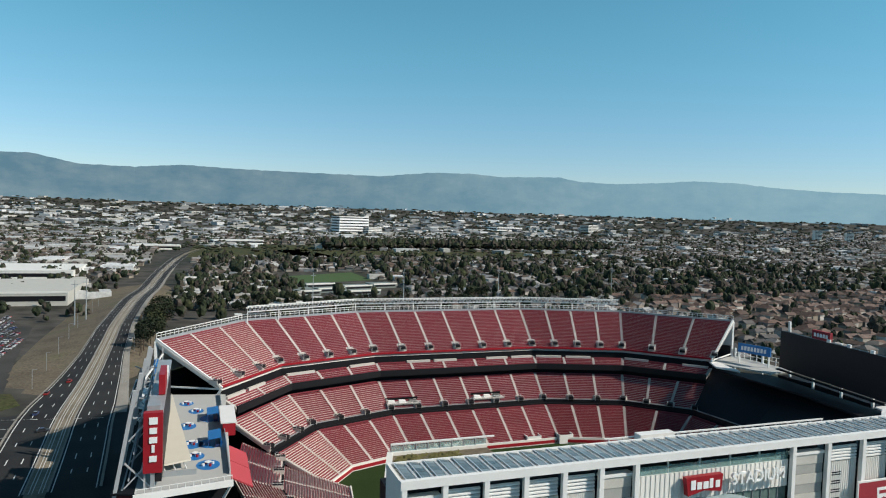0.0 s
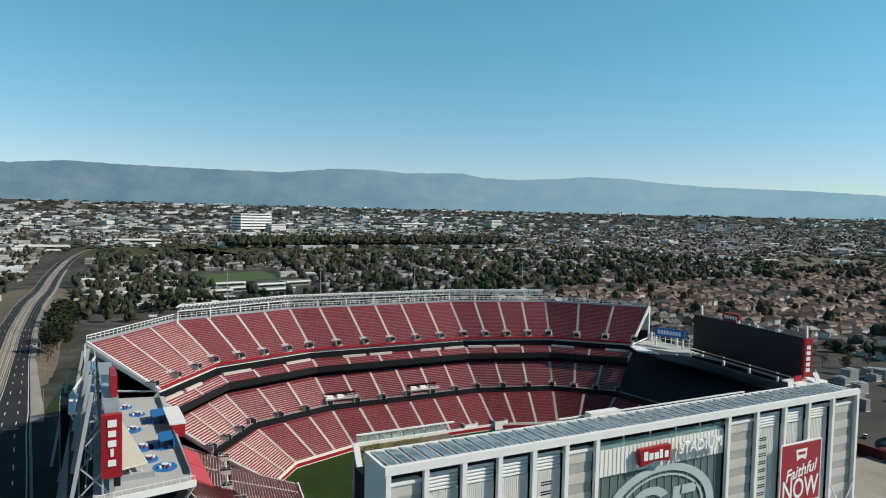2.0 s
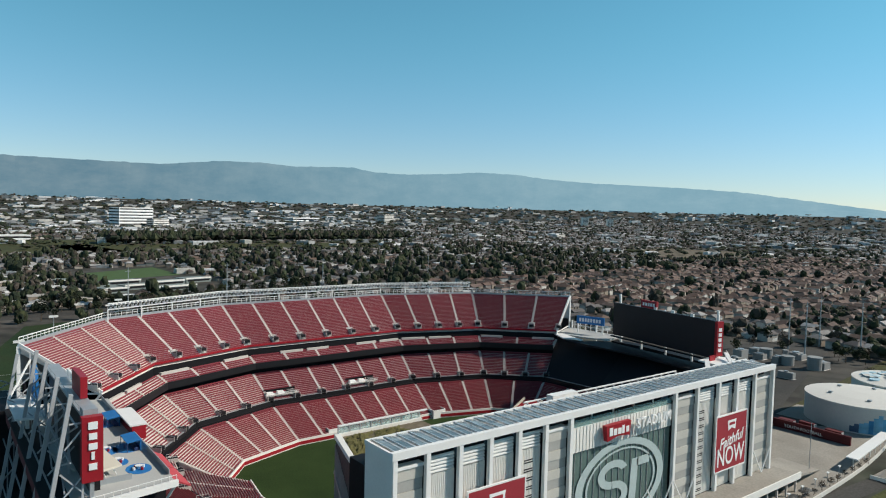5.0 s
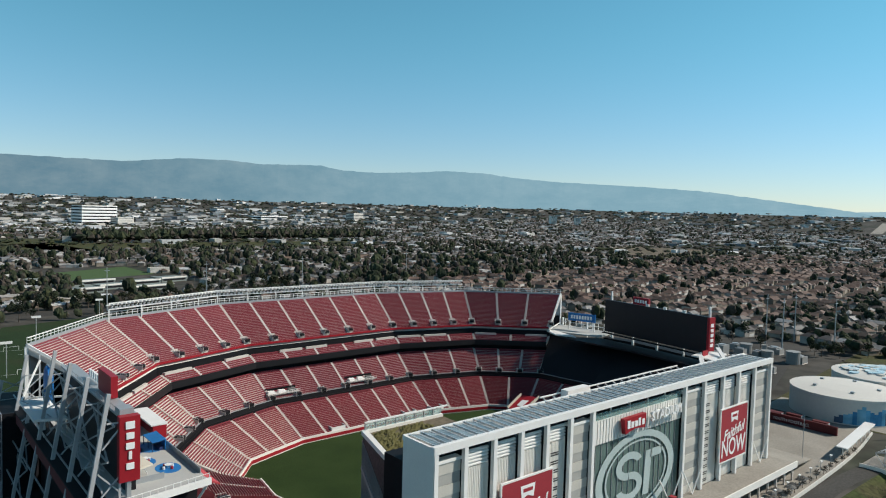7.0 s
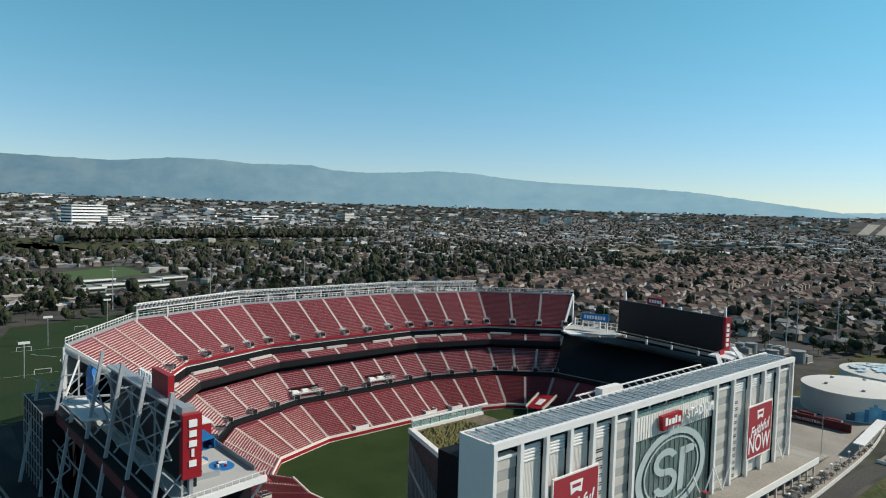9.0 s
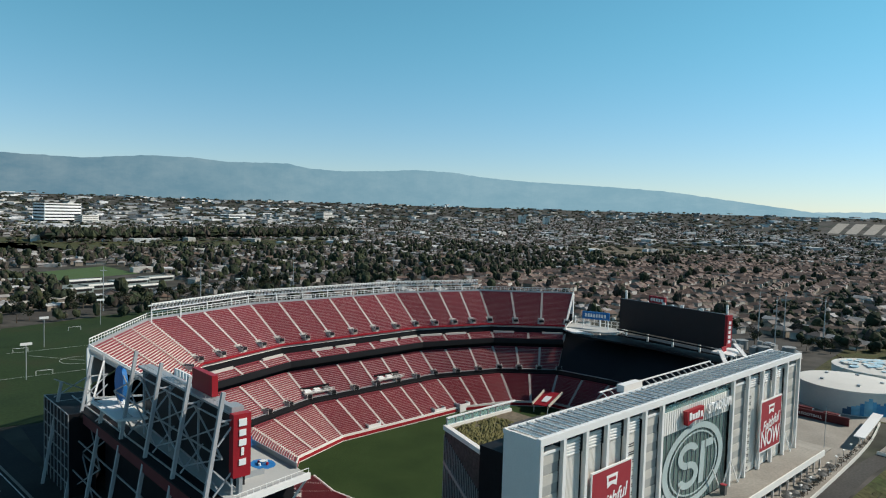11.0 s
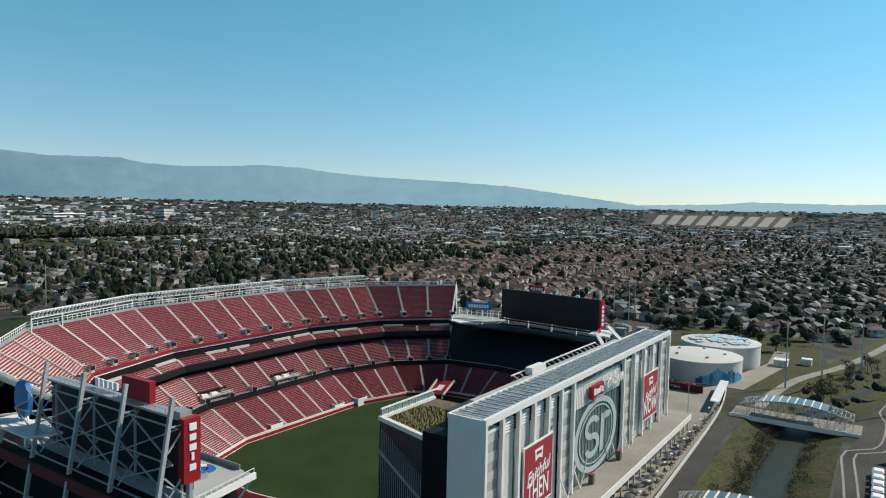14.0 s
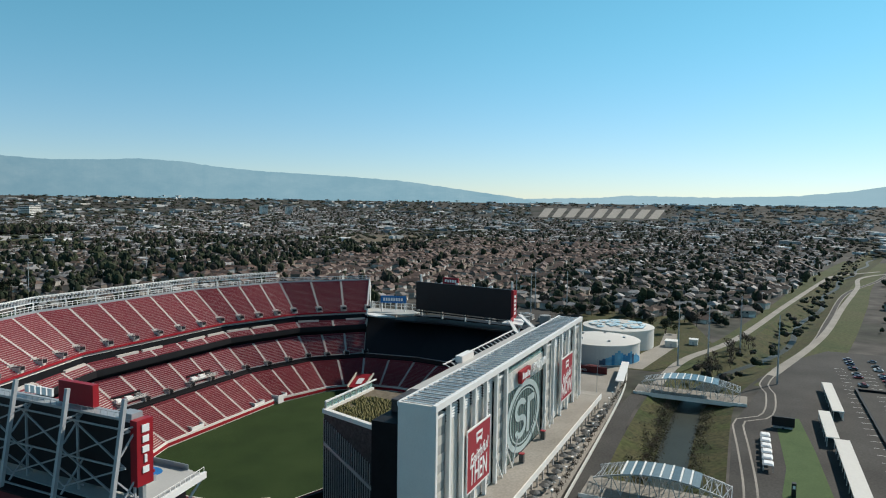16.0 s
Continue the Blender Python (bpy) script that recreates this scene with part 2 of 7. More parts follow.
def haze_material(name, low, high, glow, paler):
    """Far hills through clear blue air: a backdrop that gives off a little of the air's own light."""
    m = bpy.data.materials.new(name)
    m.use_nodes = True
    n, l = m.node_tree.nodes, m.node_tree.links
    b = n["Principled BSDF"]
    b.inputs["Roughness"].default_value, b.inputs["Specular IOR Level"].default_value = 1.0, 0.0
    co, n1, r = n.new("ShaderNodeTexCoord"), n.new("ShaderNodeTexNoise"), n.new("ShaderNodeValToRGB")
    mp = n.new("ShaderNodeMapping")
    mp.inputs["Scale"].default_value = (1, 1, 1.6)
    n1.inputs["Scale"].default_value, n1.inputs["Detail"].default_value, n1.inputs["Roughness"].default_value = 0.0045, 10, 0.68
    l.new(co.outputs["Object"], mp.inputs["Vector"])
    l.new(mp.outputs[0], n1.inputs["Vector"])
    r.color_ramp.elements[0].position, r.color_ramp.elements[1].position = 0.36, 0.68
    r.color_ramp.elements[0].color, r.color_ramp.elements[1].color = (*low, 1), (*high, 1)
    l.new(n1.outputs["Fac"], r.inputs["Fac"])
    l.new(r.outputs["Color"], b.inputs["Base Color"])
    # haze of the air painted as emission, paler towards the farther end
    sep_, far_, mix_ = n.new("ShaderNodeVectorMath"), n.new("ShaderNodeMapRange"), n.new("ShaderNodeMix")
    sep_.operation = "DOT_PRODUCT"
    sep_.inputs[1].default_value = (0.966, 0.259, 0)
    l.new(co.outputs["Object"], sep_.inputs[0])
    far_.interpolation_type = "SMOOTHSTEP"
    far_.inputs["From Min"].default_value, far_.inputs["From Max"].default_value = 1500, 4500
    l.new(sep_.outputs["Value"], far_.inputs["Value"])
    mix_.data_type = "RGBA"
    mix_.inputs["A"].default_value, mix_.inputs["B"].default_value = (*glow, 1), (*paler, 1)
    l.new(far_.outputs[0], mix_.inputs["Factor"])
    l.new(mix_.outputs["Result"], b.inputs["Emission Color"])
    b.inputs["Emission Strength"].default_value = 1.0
    return m


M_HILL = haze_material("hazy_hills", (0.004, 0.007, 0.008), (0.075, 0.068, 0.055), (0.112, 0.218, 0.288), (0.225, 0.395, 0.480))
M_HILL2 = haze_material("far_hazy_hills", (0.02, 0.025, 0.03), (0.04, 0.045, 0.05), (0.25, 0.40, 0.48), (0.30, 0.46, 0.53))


M_LEVEE = ramp_material("levee_grass", [(0.045, 0.062, 0.018), (0.062, 0.072, 0.024), (0.075, 0.072, 0.032)], 0.03, 6, 0.95, 0.5, 0.3, 0.3)
M_SCHOOL = material("grey_green_roofing", (0.20, 0.23, 0.215), 0.7, var=0.2, scale=0.1, fine=1.0, rand=0.5)
M_FLATROOF = palette_material("flat_roofing", [(0.42, 0.41, 0.39), (0.30, 0.285, 0.265), (0.52, 0.51, 0.49), (0.24, 0.235, 0.23), (0.36, 0.33, 0.29)], 0.75, True)
M_BRUSH = palette_material("bare_brush", [(0.085, 0.075, 0.055), (0.11, 0.10, 0.075), (0.065, 0.06, 0.04), (0.075, 0.08, 0.04)], 0.95)


def glass_material(name, tint):
    m = bpy.data.materials.new(name)
    m.use_nodes = True
    b = m.node_tree.nodes["Principled BSDF"]
    b.inputs["Base Color"].default_value = (*tint, 1)
    b.inputs["Roughness"].default_value = 0.05
    b.inputs["Alpha"].default_value = 0.42
    return m


M_GLASS = glass_material("railing_glass", (0.30, 0.48, 0.45))


# ---------------------------------------------------------------- mesh tools
class Shape:
    """Collects corners and faces of one mesh."""

    def __init__(self):
        self.v, self.f = [], []

    def face(self, *pts):
        n = len(self.v)
        self.v.extend(tuple(p) for p in pts)
        self.f.append(tuple(range(n, n + len(pts))))

    def solid(self, bottom, top):
        """A closed body between two loops with as many corners."""
        n, k = len(self.v), len(bottom)
        self.v.extend(tuple(p) for p in bottom)
        self.v.extend(tuple(p) for p in top)
        self.f.append(tuple(n + i for i in reversed(range(k))))
        self.f.append(tuple(n + k + i for i in range(k)))
        for i in range(k):
            j = (i + 1) % k
            self.f.append((n + i, n + j, n + k + j, n + k + i))
        return self

    def box(self, x0, x1, y0, y1, z0, z1):
        return self.solid([(x0, y0, z0), (x1, y0, z0), (x1, y1, z0), (x0, y1, z0)], [(x0, y0, z1), (x1, y0, z1), (x1, y1, z1), (x0, y1, z1)])

    def prism(self, poly, z0, z1):
        return self.solid([(x, y, z0) for x, y in poly], [(x, y, z1) for x, y in poly])

    def beam(self, p, q, w, h=None, sides=4):
        """A bar from p to q, square (sides 4) or round."""
        p, q = Vector(p), Vector(q)
        d = (q - p).normalized()
        a = d.cross(Vector((0, 0, 1)))
        a = a.normalized() if a.length > 1e-4 else Vector((1, 0, 0))
        b = d.cross(a)
        h = h or w
        if sides == 4:
            ring = [a * s * w / 2 + b * u * h / 2 for s, u in ((-1, -1), (1, -1), (1, 1), (-1, 1))]
        else:
            ring = [a * math.cos(2 * math.pi * i / sides) * w / 2 + b * math.sin(2 * math.pi * i / sides) * h / 2 for i in range(sides)]
        return self.solid([p + r for r in ring], [q + r for r in ring])

    def disc(self, cx, cy, z0, z1, r, n=24, rx=None):
        return self.prism([(cx + (rx or r) * math.cos(2 * math.pi * i / n), cy + r * math.sin(2 * math.pi * i / n)) for i in range(n)], z0, z1)

    def mesh(self, name, mat):
        me = bpy.data.meshes.new(name)
        me.from_pydata(self.v, [], self.f)
        me.materials.append(mat)
        bm = bmesh.new()
        bm.from_mesh(me)
        bmesh.ops.recalc_face_normals(bm, faces=bm.faces)
        bm.to_mesh(me)
        bm.free()
        return me


def part(name, shape, mat, parent, label=""):
    ob = new(name, shape.mesh(name, mat) if isinstance(shape, Shape) else shape)
    ob.parent = parent
    return tagged(ob, label)


def thing(name, label, category, place=(0, 0, 0), group="", shape=None, mat=None, kind=""):
    """A top-level thing: an Empty at its base, or one mesh."""
    ob = new(name, shape.mesh(name, mat) if shape else None)
    if not shape:
        ob.empty_display_size = 0.5
        ob.location = place
    return tagged(ob, label, category, group, kind)


def child(name, shape, mat, parent, label=""):
    """A part modelled in world metres under a thing whose Empty stands elsewhere."""
    ob = part(name, shape, mat, parent, label)
    root = parent
    shift = Vector((0, 0, 0))
    while root:
        shift += root.location
        root = root.parent
    ob.location = -shift
    return ob


# ---------------------------------------------------------------- plan
# outer rim of the seating bowl, counter to the clock from the north end of the east stand
RIM = [(-47, 131), (-16, 170), (34, 187.3), (116, 187.5), (164, 172.5), (202, 137.3), (208, 90), (202, 43), (164, 8), (116, -7), (34, -7), (-16, 10), (-47, 49), (-53, 90)]


def inset(d, loop=RIM):
    """The closed loop moved inwards by d."""
    n, out = len(loop), []
    for i in range(n):
        p0, p1, p2 = (Vector(loop[(i + k) % n]) for k in (-1, 0, 1))
        a, b = (p1 - p0).normalized(), (p2 - p1).normalized()
        na, nb = Vector((a.y, -a.x)), Vector((b.y, -b.x))
        m = (na + nb).normalized()
        out.append(p1 + m * (d / max(0.3, m.dot(na))))
    return out


# ---------------------------------------------------------------- ground
FIELD_Z = -6.0
CREEK = [(-120, -52), (40, -42), (70, -42), (180, -42), (240, -52), (330, -80), (560, -120), (800, -158), (1200, -240), (1650, -321)]


def strip(line, w0, w1=None):
    """Left and right edges of a band along a line; w0, w1: offsets to the left."""
    lefts, rights = [], []
    for i, p in enumerate(line):
        p = Vector(p)
        a = Vector(line[max(0, i - 1)])
        b = Vector(line[min(len(line) - 1, i + 1)])
        d = (b - a).normalized()
        n = Vector((-d.y, d.x))
        lefts.append(p + n * w0)
        rights.append(p + n * (w1 if w1 is not None else -w0))
    return lefts, rights


def smooth_line(line, step=8.0):
    """Points along a Catmull-Rom curve through the line."""
    pts = [Vector(p) for p in line]
    out = []
    for i in range(len(pts) - 1):
        p0, p1, p2, p3 = pts[max(0, i - 1)], pts[i], pts[i + 1], pts[min(len(pts) - 1, i + 2)]
        k = max(1, int((p2 - p1).length / step))
        for j in range(k):
            t = j / k
            out.append(0.5 * ((2 * p1) + (p2 - p0) * t + (2 * p0 - 5 * p1 + 4 * p2 - p3) * t * t + (3 * p1 - p0 - 3 * p2 + p3) * t ** 3))
    out.append(pts[-1])
    return out


def plain(x, y):
    """Height of the plain, which climbs gently to the foot of the hills."""
    r = math.hypot(x + 85, y + 95)
    return 112.0 * min(1.06, max(0.0, (r - 1950) / 2350)) ** 2


def ribbon(shape, line, w0, w1, z0, z1=None):
    a, b = strip(line, w0, w1)
    z1 = z0 if z1 is None else z1
    n = len(shape.v)
    for p, q in zip(a, b):
        shape.v.append((p[0], p[1], z0 if not callable(z0) else z0(p)))
        shape.v.append((q[0], q[1], z1 if not callable(z1) else z1(q)))
    for i in range(len(a) - 1):
        k = n + 2 * i
        shape.f.append((k, k + 1, k + 3, k + 2))
    return shape


creek_line = smooth_line(CREEK, 14)
bank_l, bank_r = strip(creek_line, 18.0)
bm = bmesh.new()


def loop_edges(pts):
    vs = [bm.verts.new((p[0], p[1], 0)) for p in pts]
    return [bm.edges.new((vs[i], vs[(i + 1) % len(vs)])) for i in range(len(vs))]


rings = [[(-85 + r * math.cos(2 * math.pi * i / 96), -95 + r * math.sin(2 * math.pi * i / 96)) for i in range(96)] for r in (1800, 2050, 2350, 2700, 3100, 3500, 3900, 4300, 6000)]
edges = loop_edges(rings[0])
rim_verts = [e.verts[0] for e in edges]
edges += loop_edges(inset(30))
edges += loop_edges(list(bank_l) + list(reversed(bank_r)))
bmesh.ops.triangle_fill(bm, use_beauty=True, use_dissolve=False, edges=edges, normal=(0, 0, 1))
for f in bm.faces:
    if f.normal.z < 0:
        f.normal_flip()
for ring in rings[1:]:
    outer_verts = [bm.verts.new((x, y, plain(x, y))) for x, y in ring]
    for i in range(96):
        bm.faces.new((rim_verts[i], outer_verts[i], outer_verts[(i + 1) % 96], rim_verts[(i + 1) % 96]))
    rim_verts = outer_verts
gme = bpy.data.meshes.new("ground")
bm.to_mesh(gme)
bm.free()
gme.materials.append(M_GROUND)
tagged(new("ground", gme), "dry suburban ground of grass and earth", "ground", kind="structure")
bank = Shape()
ribbon(bank, creek_line, 18.0, 5.0, 0.0, -4.2)
ribbon(bank, creek_line, -5.0, -18.0, -4.2, 0.0)
thing("creek_bank", "grassy sloping creek banks with dry weeds", "ground", shape=bank, mat=M_GRASSB, kind="structure")
thing("creek_water", "dark slow water in the creek bed", "water", shape=ribbon(Shape(), [p for p in creek_line if p.x < 262], 5.6, -5.6, -4.0), mat=M_WATER, kind="structure")
far_line = [p for p in creek_line if p.x > 236]
thing("creek_bed", "grassy bed of the shallow upper creek", "ground", shape=ribbon(Shape(), far_line, 7.4, -7.4, -3.94), mat=M_GRASSB, kind="structure")
shallow = [p + Vector((0, 3.2 * math.sin(p.x * 0.031))) for p in far_line]
thing("creek_water", "narrow winding shallow water in the grass", "water", shape=ribbon(Shape(), shallow, 2.0, -2.0, -3.9), mat=M_WATER, kind="structure")

# playing field in the bowl
field = Shape()
field.prism([tuple(p) for p in inset(40)], FIELD_Z - 0.4, FIELD_Z)
thing("playing_field", "dark green mown grass playing field", "field", shape=field, mat=M_TURF, kind="structure")


# ---------------------------------------------------------------- seating bowl
def facet(d_out, d_in, i):
    """Corners of facet i of the rim between two insets: outer a, outer b, inner a, inner b."""
    o, k, n = inset(d_out), inset(d_in), len(RIM)
    return o[i], o[(i + 1) % n], k[i], k[(i + 1) % n]


def row_shape(a, b, nrm, z, top=0.84):
    """A row of joined folding seats from a to b at tread height z: pans folded up against upright backs."""
    s = Shape()
    for u0, u1, h0, h1 in ((0.36, 0.46, 0.34, 0.66), (0.46, 0.55, 0.26, top)):
        p = [a + nrm * -u0, b + nrm * -u0, b + nrm * -u1, a + nrm * -u1]
        s.solid([(q.x, q.y, z + h0) for q in p], [(q.x, q.y, z + h1) for q in p])
    return s


def tier(name, d_in, z_in, d_out, z_out, rows, facets, width, words, vom_rows=0, group=""):
    """One tier of stepped seating, cut into sections by aisles."""
    for i in facets:
        oa, ob_, ia, ib = facet(d_out, d_in, i)
        along = (ib - ia).normalized()
        nrm = Vector((along.y, -along.x))  # towards the field
        length = (ob_ - oa).length
        n_sec = max(1, round((oa + ia - ob_ - ib).length / 2 / width))
        # stepped concrete of the facet
        terr = Shape()
        dz, dd = (z_out - z_in) / rows, 1.0 / rows
        for r in range(rows):
            f0, f1 = r * dd, (r + 1) * dd
            p0, p1 = ia.lerp(oa, f0), ib.lerp(ob_, f0)
            q0, q1 = ia.lerp(oa, f1), ib.lerp(ob_, f1)
            z = z_in + r * dz
            terr.face((p0.x, p0.y, z - dz), (p1.x, p1.y, z - dz), (p1.x, p1.y, z), (p0.x, p0.y, z))
            terr.face((p0.x, p0.y, z), (p1.x, p1.y, z), (q1.x, q1.y, z), (q0.x, q0.y, z))
        terr.face((ia.x, ia.y, z_in - dz - 1.0), (ib.x, ib.y, z_in - dz - 1.0), (ob_.x, ob_.y, z_out - dz - 1.4), (oa.x, oa.y, z_out - dz - 1.4))
        terr.face((ia.x, ia.y, z_in - dz - 1.0), (ia.x, ia.y, z_in), (oa.x, oa.y, z_out), (oa.x, oa.y, z_out - dz - 1.4))
        terr.face((ib.x, ib.y, z_in - dz - 1.0), (ib.x, ib.y, z_in), (ob_.x, ob_.y, z_out), (ob_.x, ob_.y, z_out - dz - 1.4))
        thing("terrace", "stepped pale concrete terrace under red seats", "terrace", shape=terr, mat=M_CONC, kind="structure")
        for s in range(n_sec):
            t0, t1 = s / n_sec, (s + 1) / n_sec
            base = ia.lerp(ib, (t0 + t1) / 2)
            sec = thing("seating_section", words, "seating", (base.x, base.y, z_in), group)
            for r in range(rows):
                f = (r + 0.62) * dd
                p, q = ia.lerp(oa, f), ib.lerp(ob_, f)
                half = 0.58 / max(2.0, (q - p).length)
                if vom_rows and r < vom_rows:
                    # the lowest rows stop short of the entrance at each aisle
                    half = 1.7 / max(4.0, (q - p).length)
                a, b = p.lerp(q, t0 + half), p.lerp(q, t1 - half)
                child("seat_row", row_shape(a + nrm * 0.35, b + nrm * 0.35, nrm, z_in + r * dz, 0.92 if i in (11, 12, 13) else 0.84), M_SEAT, sec)
        for s in range(0, n_sec + 1):
            t = s / n_sec
            if s == n_sec and i != facets[-1]:
                continue
            foot, head = ia.lerp(ib, t), oa.lerp(ob_, t)
            prof = [(foot, z_in - dz)]
            for r in range(rows * 2):
                z = z_in + (r + 1) * dz / 2 + 0.05
                prof.append((foot.lerp(head, r * dd / 2), z))
                prof.append((foot.lerp(head, (r + 1) * dd / 2), z))
            prof.append((head, z_out - dz))
            w = along * 0.50
            st = Shape().solid([(*(p - w), z) for p, z in prof], [(*(p + w), z) for p, z in prof])
            thing("aisle_stair", "pale concrete aisle steps between seat sections", "stairs", shape=st, mat=M_AISLE, group=group + " aisles")
            if vom_rows:
                entrance(ia.lerp(ib, t).lerp(oa.lerp(ob_, t), (vom_rows * 0.45) * dd), along, nrm, z_in + vom_rows * 0.45 * dz)


ENTRANCE = []


def entrance(p, along, nrm, z):
    """A stairway entrance in the seats: black block for the shaded opening, white side walls and rail."""
    if not ENTRANCE:
        e = thing("seating_entrance", "dark stairway entrance with white side walls and rails", "entrance", (0, 0, 0), "stairway entrances")
        # no real hole: a black block gives the shade of the stairway
        part("opening", Shape().box(-1.15, 1.15, -1.9, 1.3, 0.05, 1.12), M_BLACK, e, "black block painted as the shaded opening")
        for x in (-1.3, 1.15):
            part("side_wall", Shape().box(x, x + 0.15, -2.0, 1.4, -0.3, 1.0), M_AISLE, e)
        part("back_wall", Shape().box(-1.3, 1.3, 1.3, 1.42, -0.3, 1.35), M_AISLE, e)
        rail = Shape()
        for x in (-1.22, 1.22):
            rail.beam((x, -2.0, 1.5), (x, 1.3, 1.8), 0.07)
            for y in (-2.0, -0.2, 1.3):
                rail.beam((x, y, 1.0), (x, y, 1.65), 0.05)
        part("rail", rail, M_WHITE, e)
        ENTRANCE.append(e)
        e.matrix_basis = Matrix.Translation((p.x, p.y, z)) @ Matrix.Rotation(math.atan2(along.y, along.x), 4, "Z")
        return
    copy_thing(ENTRANCE[0], Matrix.Translation((p.x, p.y, z)) @ Matrix.Rotation(math.atan2(along.y, along.x), 4, "Z"))


EAST = [0, 1, 2, 3, 4]
ROUND = list(range(14))
tier("upper", 21.5, 26.8, 0.6, 40.9, 26, EAST, 13.0, "steep bank of red folding stadium seats, upper deck", 5, "upper deck seating")
tier("club", 27.0, 20.0, 22.6, 22.6, 5, EAST, 15.5, "short bank of red club seats below the upper deck", 0, "club seating")
tier("middle", 38.5, 6.6, 25.2, 15.6, 16, EAST, 12.0, "bank of red folding stadium seats, middle tier", 3, "middle tier seating")
tier("middle", 42.5, 3.2, 29.0, 8.2, 16, [12, 13], 12.0, "shallow bank of red seats seen from behind", 3, "middle tier seating")
tier("lower", 57.5, -4.2, 40.6, 5.0, 21, list(range(11)), 10.5, "bank of red folding stadium seats beside the field", 0, "lower tier seating")
tier("lower", 64.5, -4.9, 43.2, 0.9, 25, [11, 12, 13], 10.5, "shallow bank of red seats behind the north goal", 0, "lower tier seating")


def band(name, d0, d1, z0, z1, facets, mat, words, kind="structure", category="wall"):
    """An upright wall strip round the bowl."""
    s = Shape()
    for i in facets:
        oa, ob_, ia, ib = facet(d0, d1, i)
        s.solid([(p.x, p.y, z0) for p in (oa, ob_, ib, ia)], [(p.x, p.y, z1) for p in (oa, ob_, ib, ia)])
    return thing(name, words, category, shape=s, mat=mat, kind=kind)


band("upper_fascia", 21.4, 21.9, 26.2, 27.1, EAST, M_REDPAINT, "red painted parapet in front of the upper deck")
band("club_fascia", 26.8, 27.4, 17.9, 20.4, EAST, M_BLACK, "black screen ribbon below the club seats")
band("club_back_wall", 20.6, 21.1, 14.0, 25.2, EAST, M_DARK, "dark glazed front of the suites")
# concourse openings are solid walls with their shade as near-black colour
band("concourse_wall", 22.4, 23.0, 5.0, 18.0, [13] + EAST + [5, 6, 7], M_DARK, "near-black wall painted as the shaded concourse behind the middle tier")
band("middle_fascia", 38.3, 38.9, 4.5, 7.2, EAST + [5, 6, 7], M_BLACK, "black screen ribbon below the middle tier")
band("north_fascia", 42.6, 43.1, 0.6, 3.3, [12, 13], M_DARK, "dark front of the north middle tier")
band("lower_back_wall", 38.9, 39.5, -1.0, 5.6, list(range(12)), M_DARK, "near-black wall painted as the shaded concourse behind the lower tier")
band("field_wall", 64.6, 65.0, FIELD_Z, -4.2, [11, 12, 13], M_PANEL, "pale low wall behind the north goal")
band("field_wall", 57.6, 58.0, FIELD_Z, -3.5, list(range(11)), M_PANEL, "pale low wall round the field")
band("field_ribbon", 58.0, 58.1, FIELD_Z + 0.4, -4.4, list(range(11)), M_REDPAINT, "red advertising ribbon on the field wall")
band("rim_wall", -0.2, 0.6, 30.0, 42.0, EAST, M_GREYSTEEL, "grey metal wall along the top of the stand")
# open outer decks closed by a wall in the colour of their shade
band("outer_wall", 1.0, 1.6, 0.0, 30.0, EAST, M_DARK, "near-black wall painted as the shaded outer concourses of the stand")


band("ribbon_cap", 38.2, 38.9, 7.2, 7.4, EAST + [5, 6, 7], M_GREYSTEEL, "grey metal cap on the screen ribbon")


# plain black slope in place of the south end's shaded middle tier seats
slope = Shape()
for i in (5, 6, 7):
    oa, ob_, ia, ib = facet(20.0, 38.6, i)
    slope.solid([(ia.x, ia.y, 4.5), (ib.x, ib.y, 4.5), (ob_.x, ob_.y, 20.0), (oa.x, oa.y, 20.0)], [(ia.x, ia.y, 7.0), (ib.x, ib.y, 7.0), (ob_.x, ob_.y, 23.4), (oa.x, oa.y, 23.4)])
thing("south_suites", "black slope painted as the shaded seats of the south end", "wall", shape=slope, mat=M_BLACK, kind="structure")


# ---------------------------------------------------------------- lettering
def letters(text, size, m, mat, name, parent=None, label="", shear=0.0, depth=0.05, bold=0.0):
    """Raised letters as one mesh; m places the text's lower middle, its face along local z."""
    cu = bpy.data.curves.new("lettering", "FONT")
    cu.body, cu.size, cu.extrude, cu.shear, cu.offset, cu.align_x = text, size, depth, shear, bold, "CENTER"
    cu.resolution_u = 3
    tmp = bpy.data.objects.new("lettering", cu)
    scene.collection.objects.link(tmp)
    bpy.context.view_layer.update()
    me = bpy.data.meshes.new_from_object(tmp.evaluated_get(bpy.context.evaluated_depsgraph_get()))
    bpy.data.objects.remove(tmp)
    me.transform(m)
    me.materials.clear()
    me.materials.append(mat)
    ob = new(name, me)
    if parent:
        ob.parent = parent
        ob.location = -parent.location
    return tagged(ob, label)


def facing(x, y, z, toward):
    """Upright lettering plane at a place: toward 'w' looks to -y, 'n' to -x, 's' to +x."""
    turn = {"w": 0, "n": -90, "s": 90, "e": 180}[toward]
    return Matrix.Translation((x, y, z)) @ Matrix.Rotation(radians(turn), 4, "Z") @ Matrix.Rotation(radians(90), 4, "X")


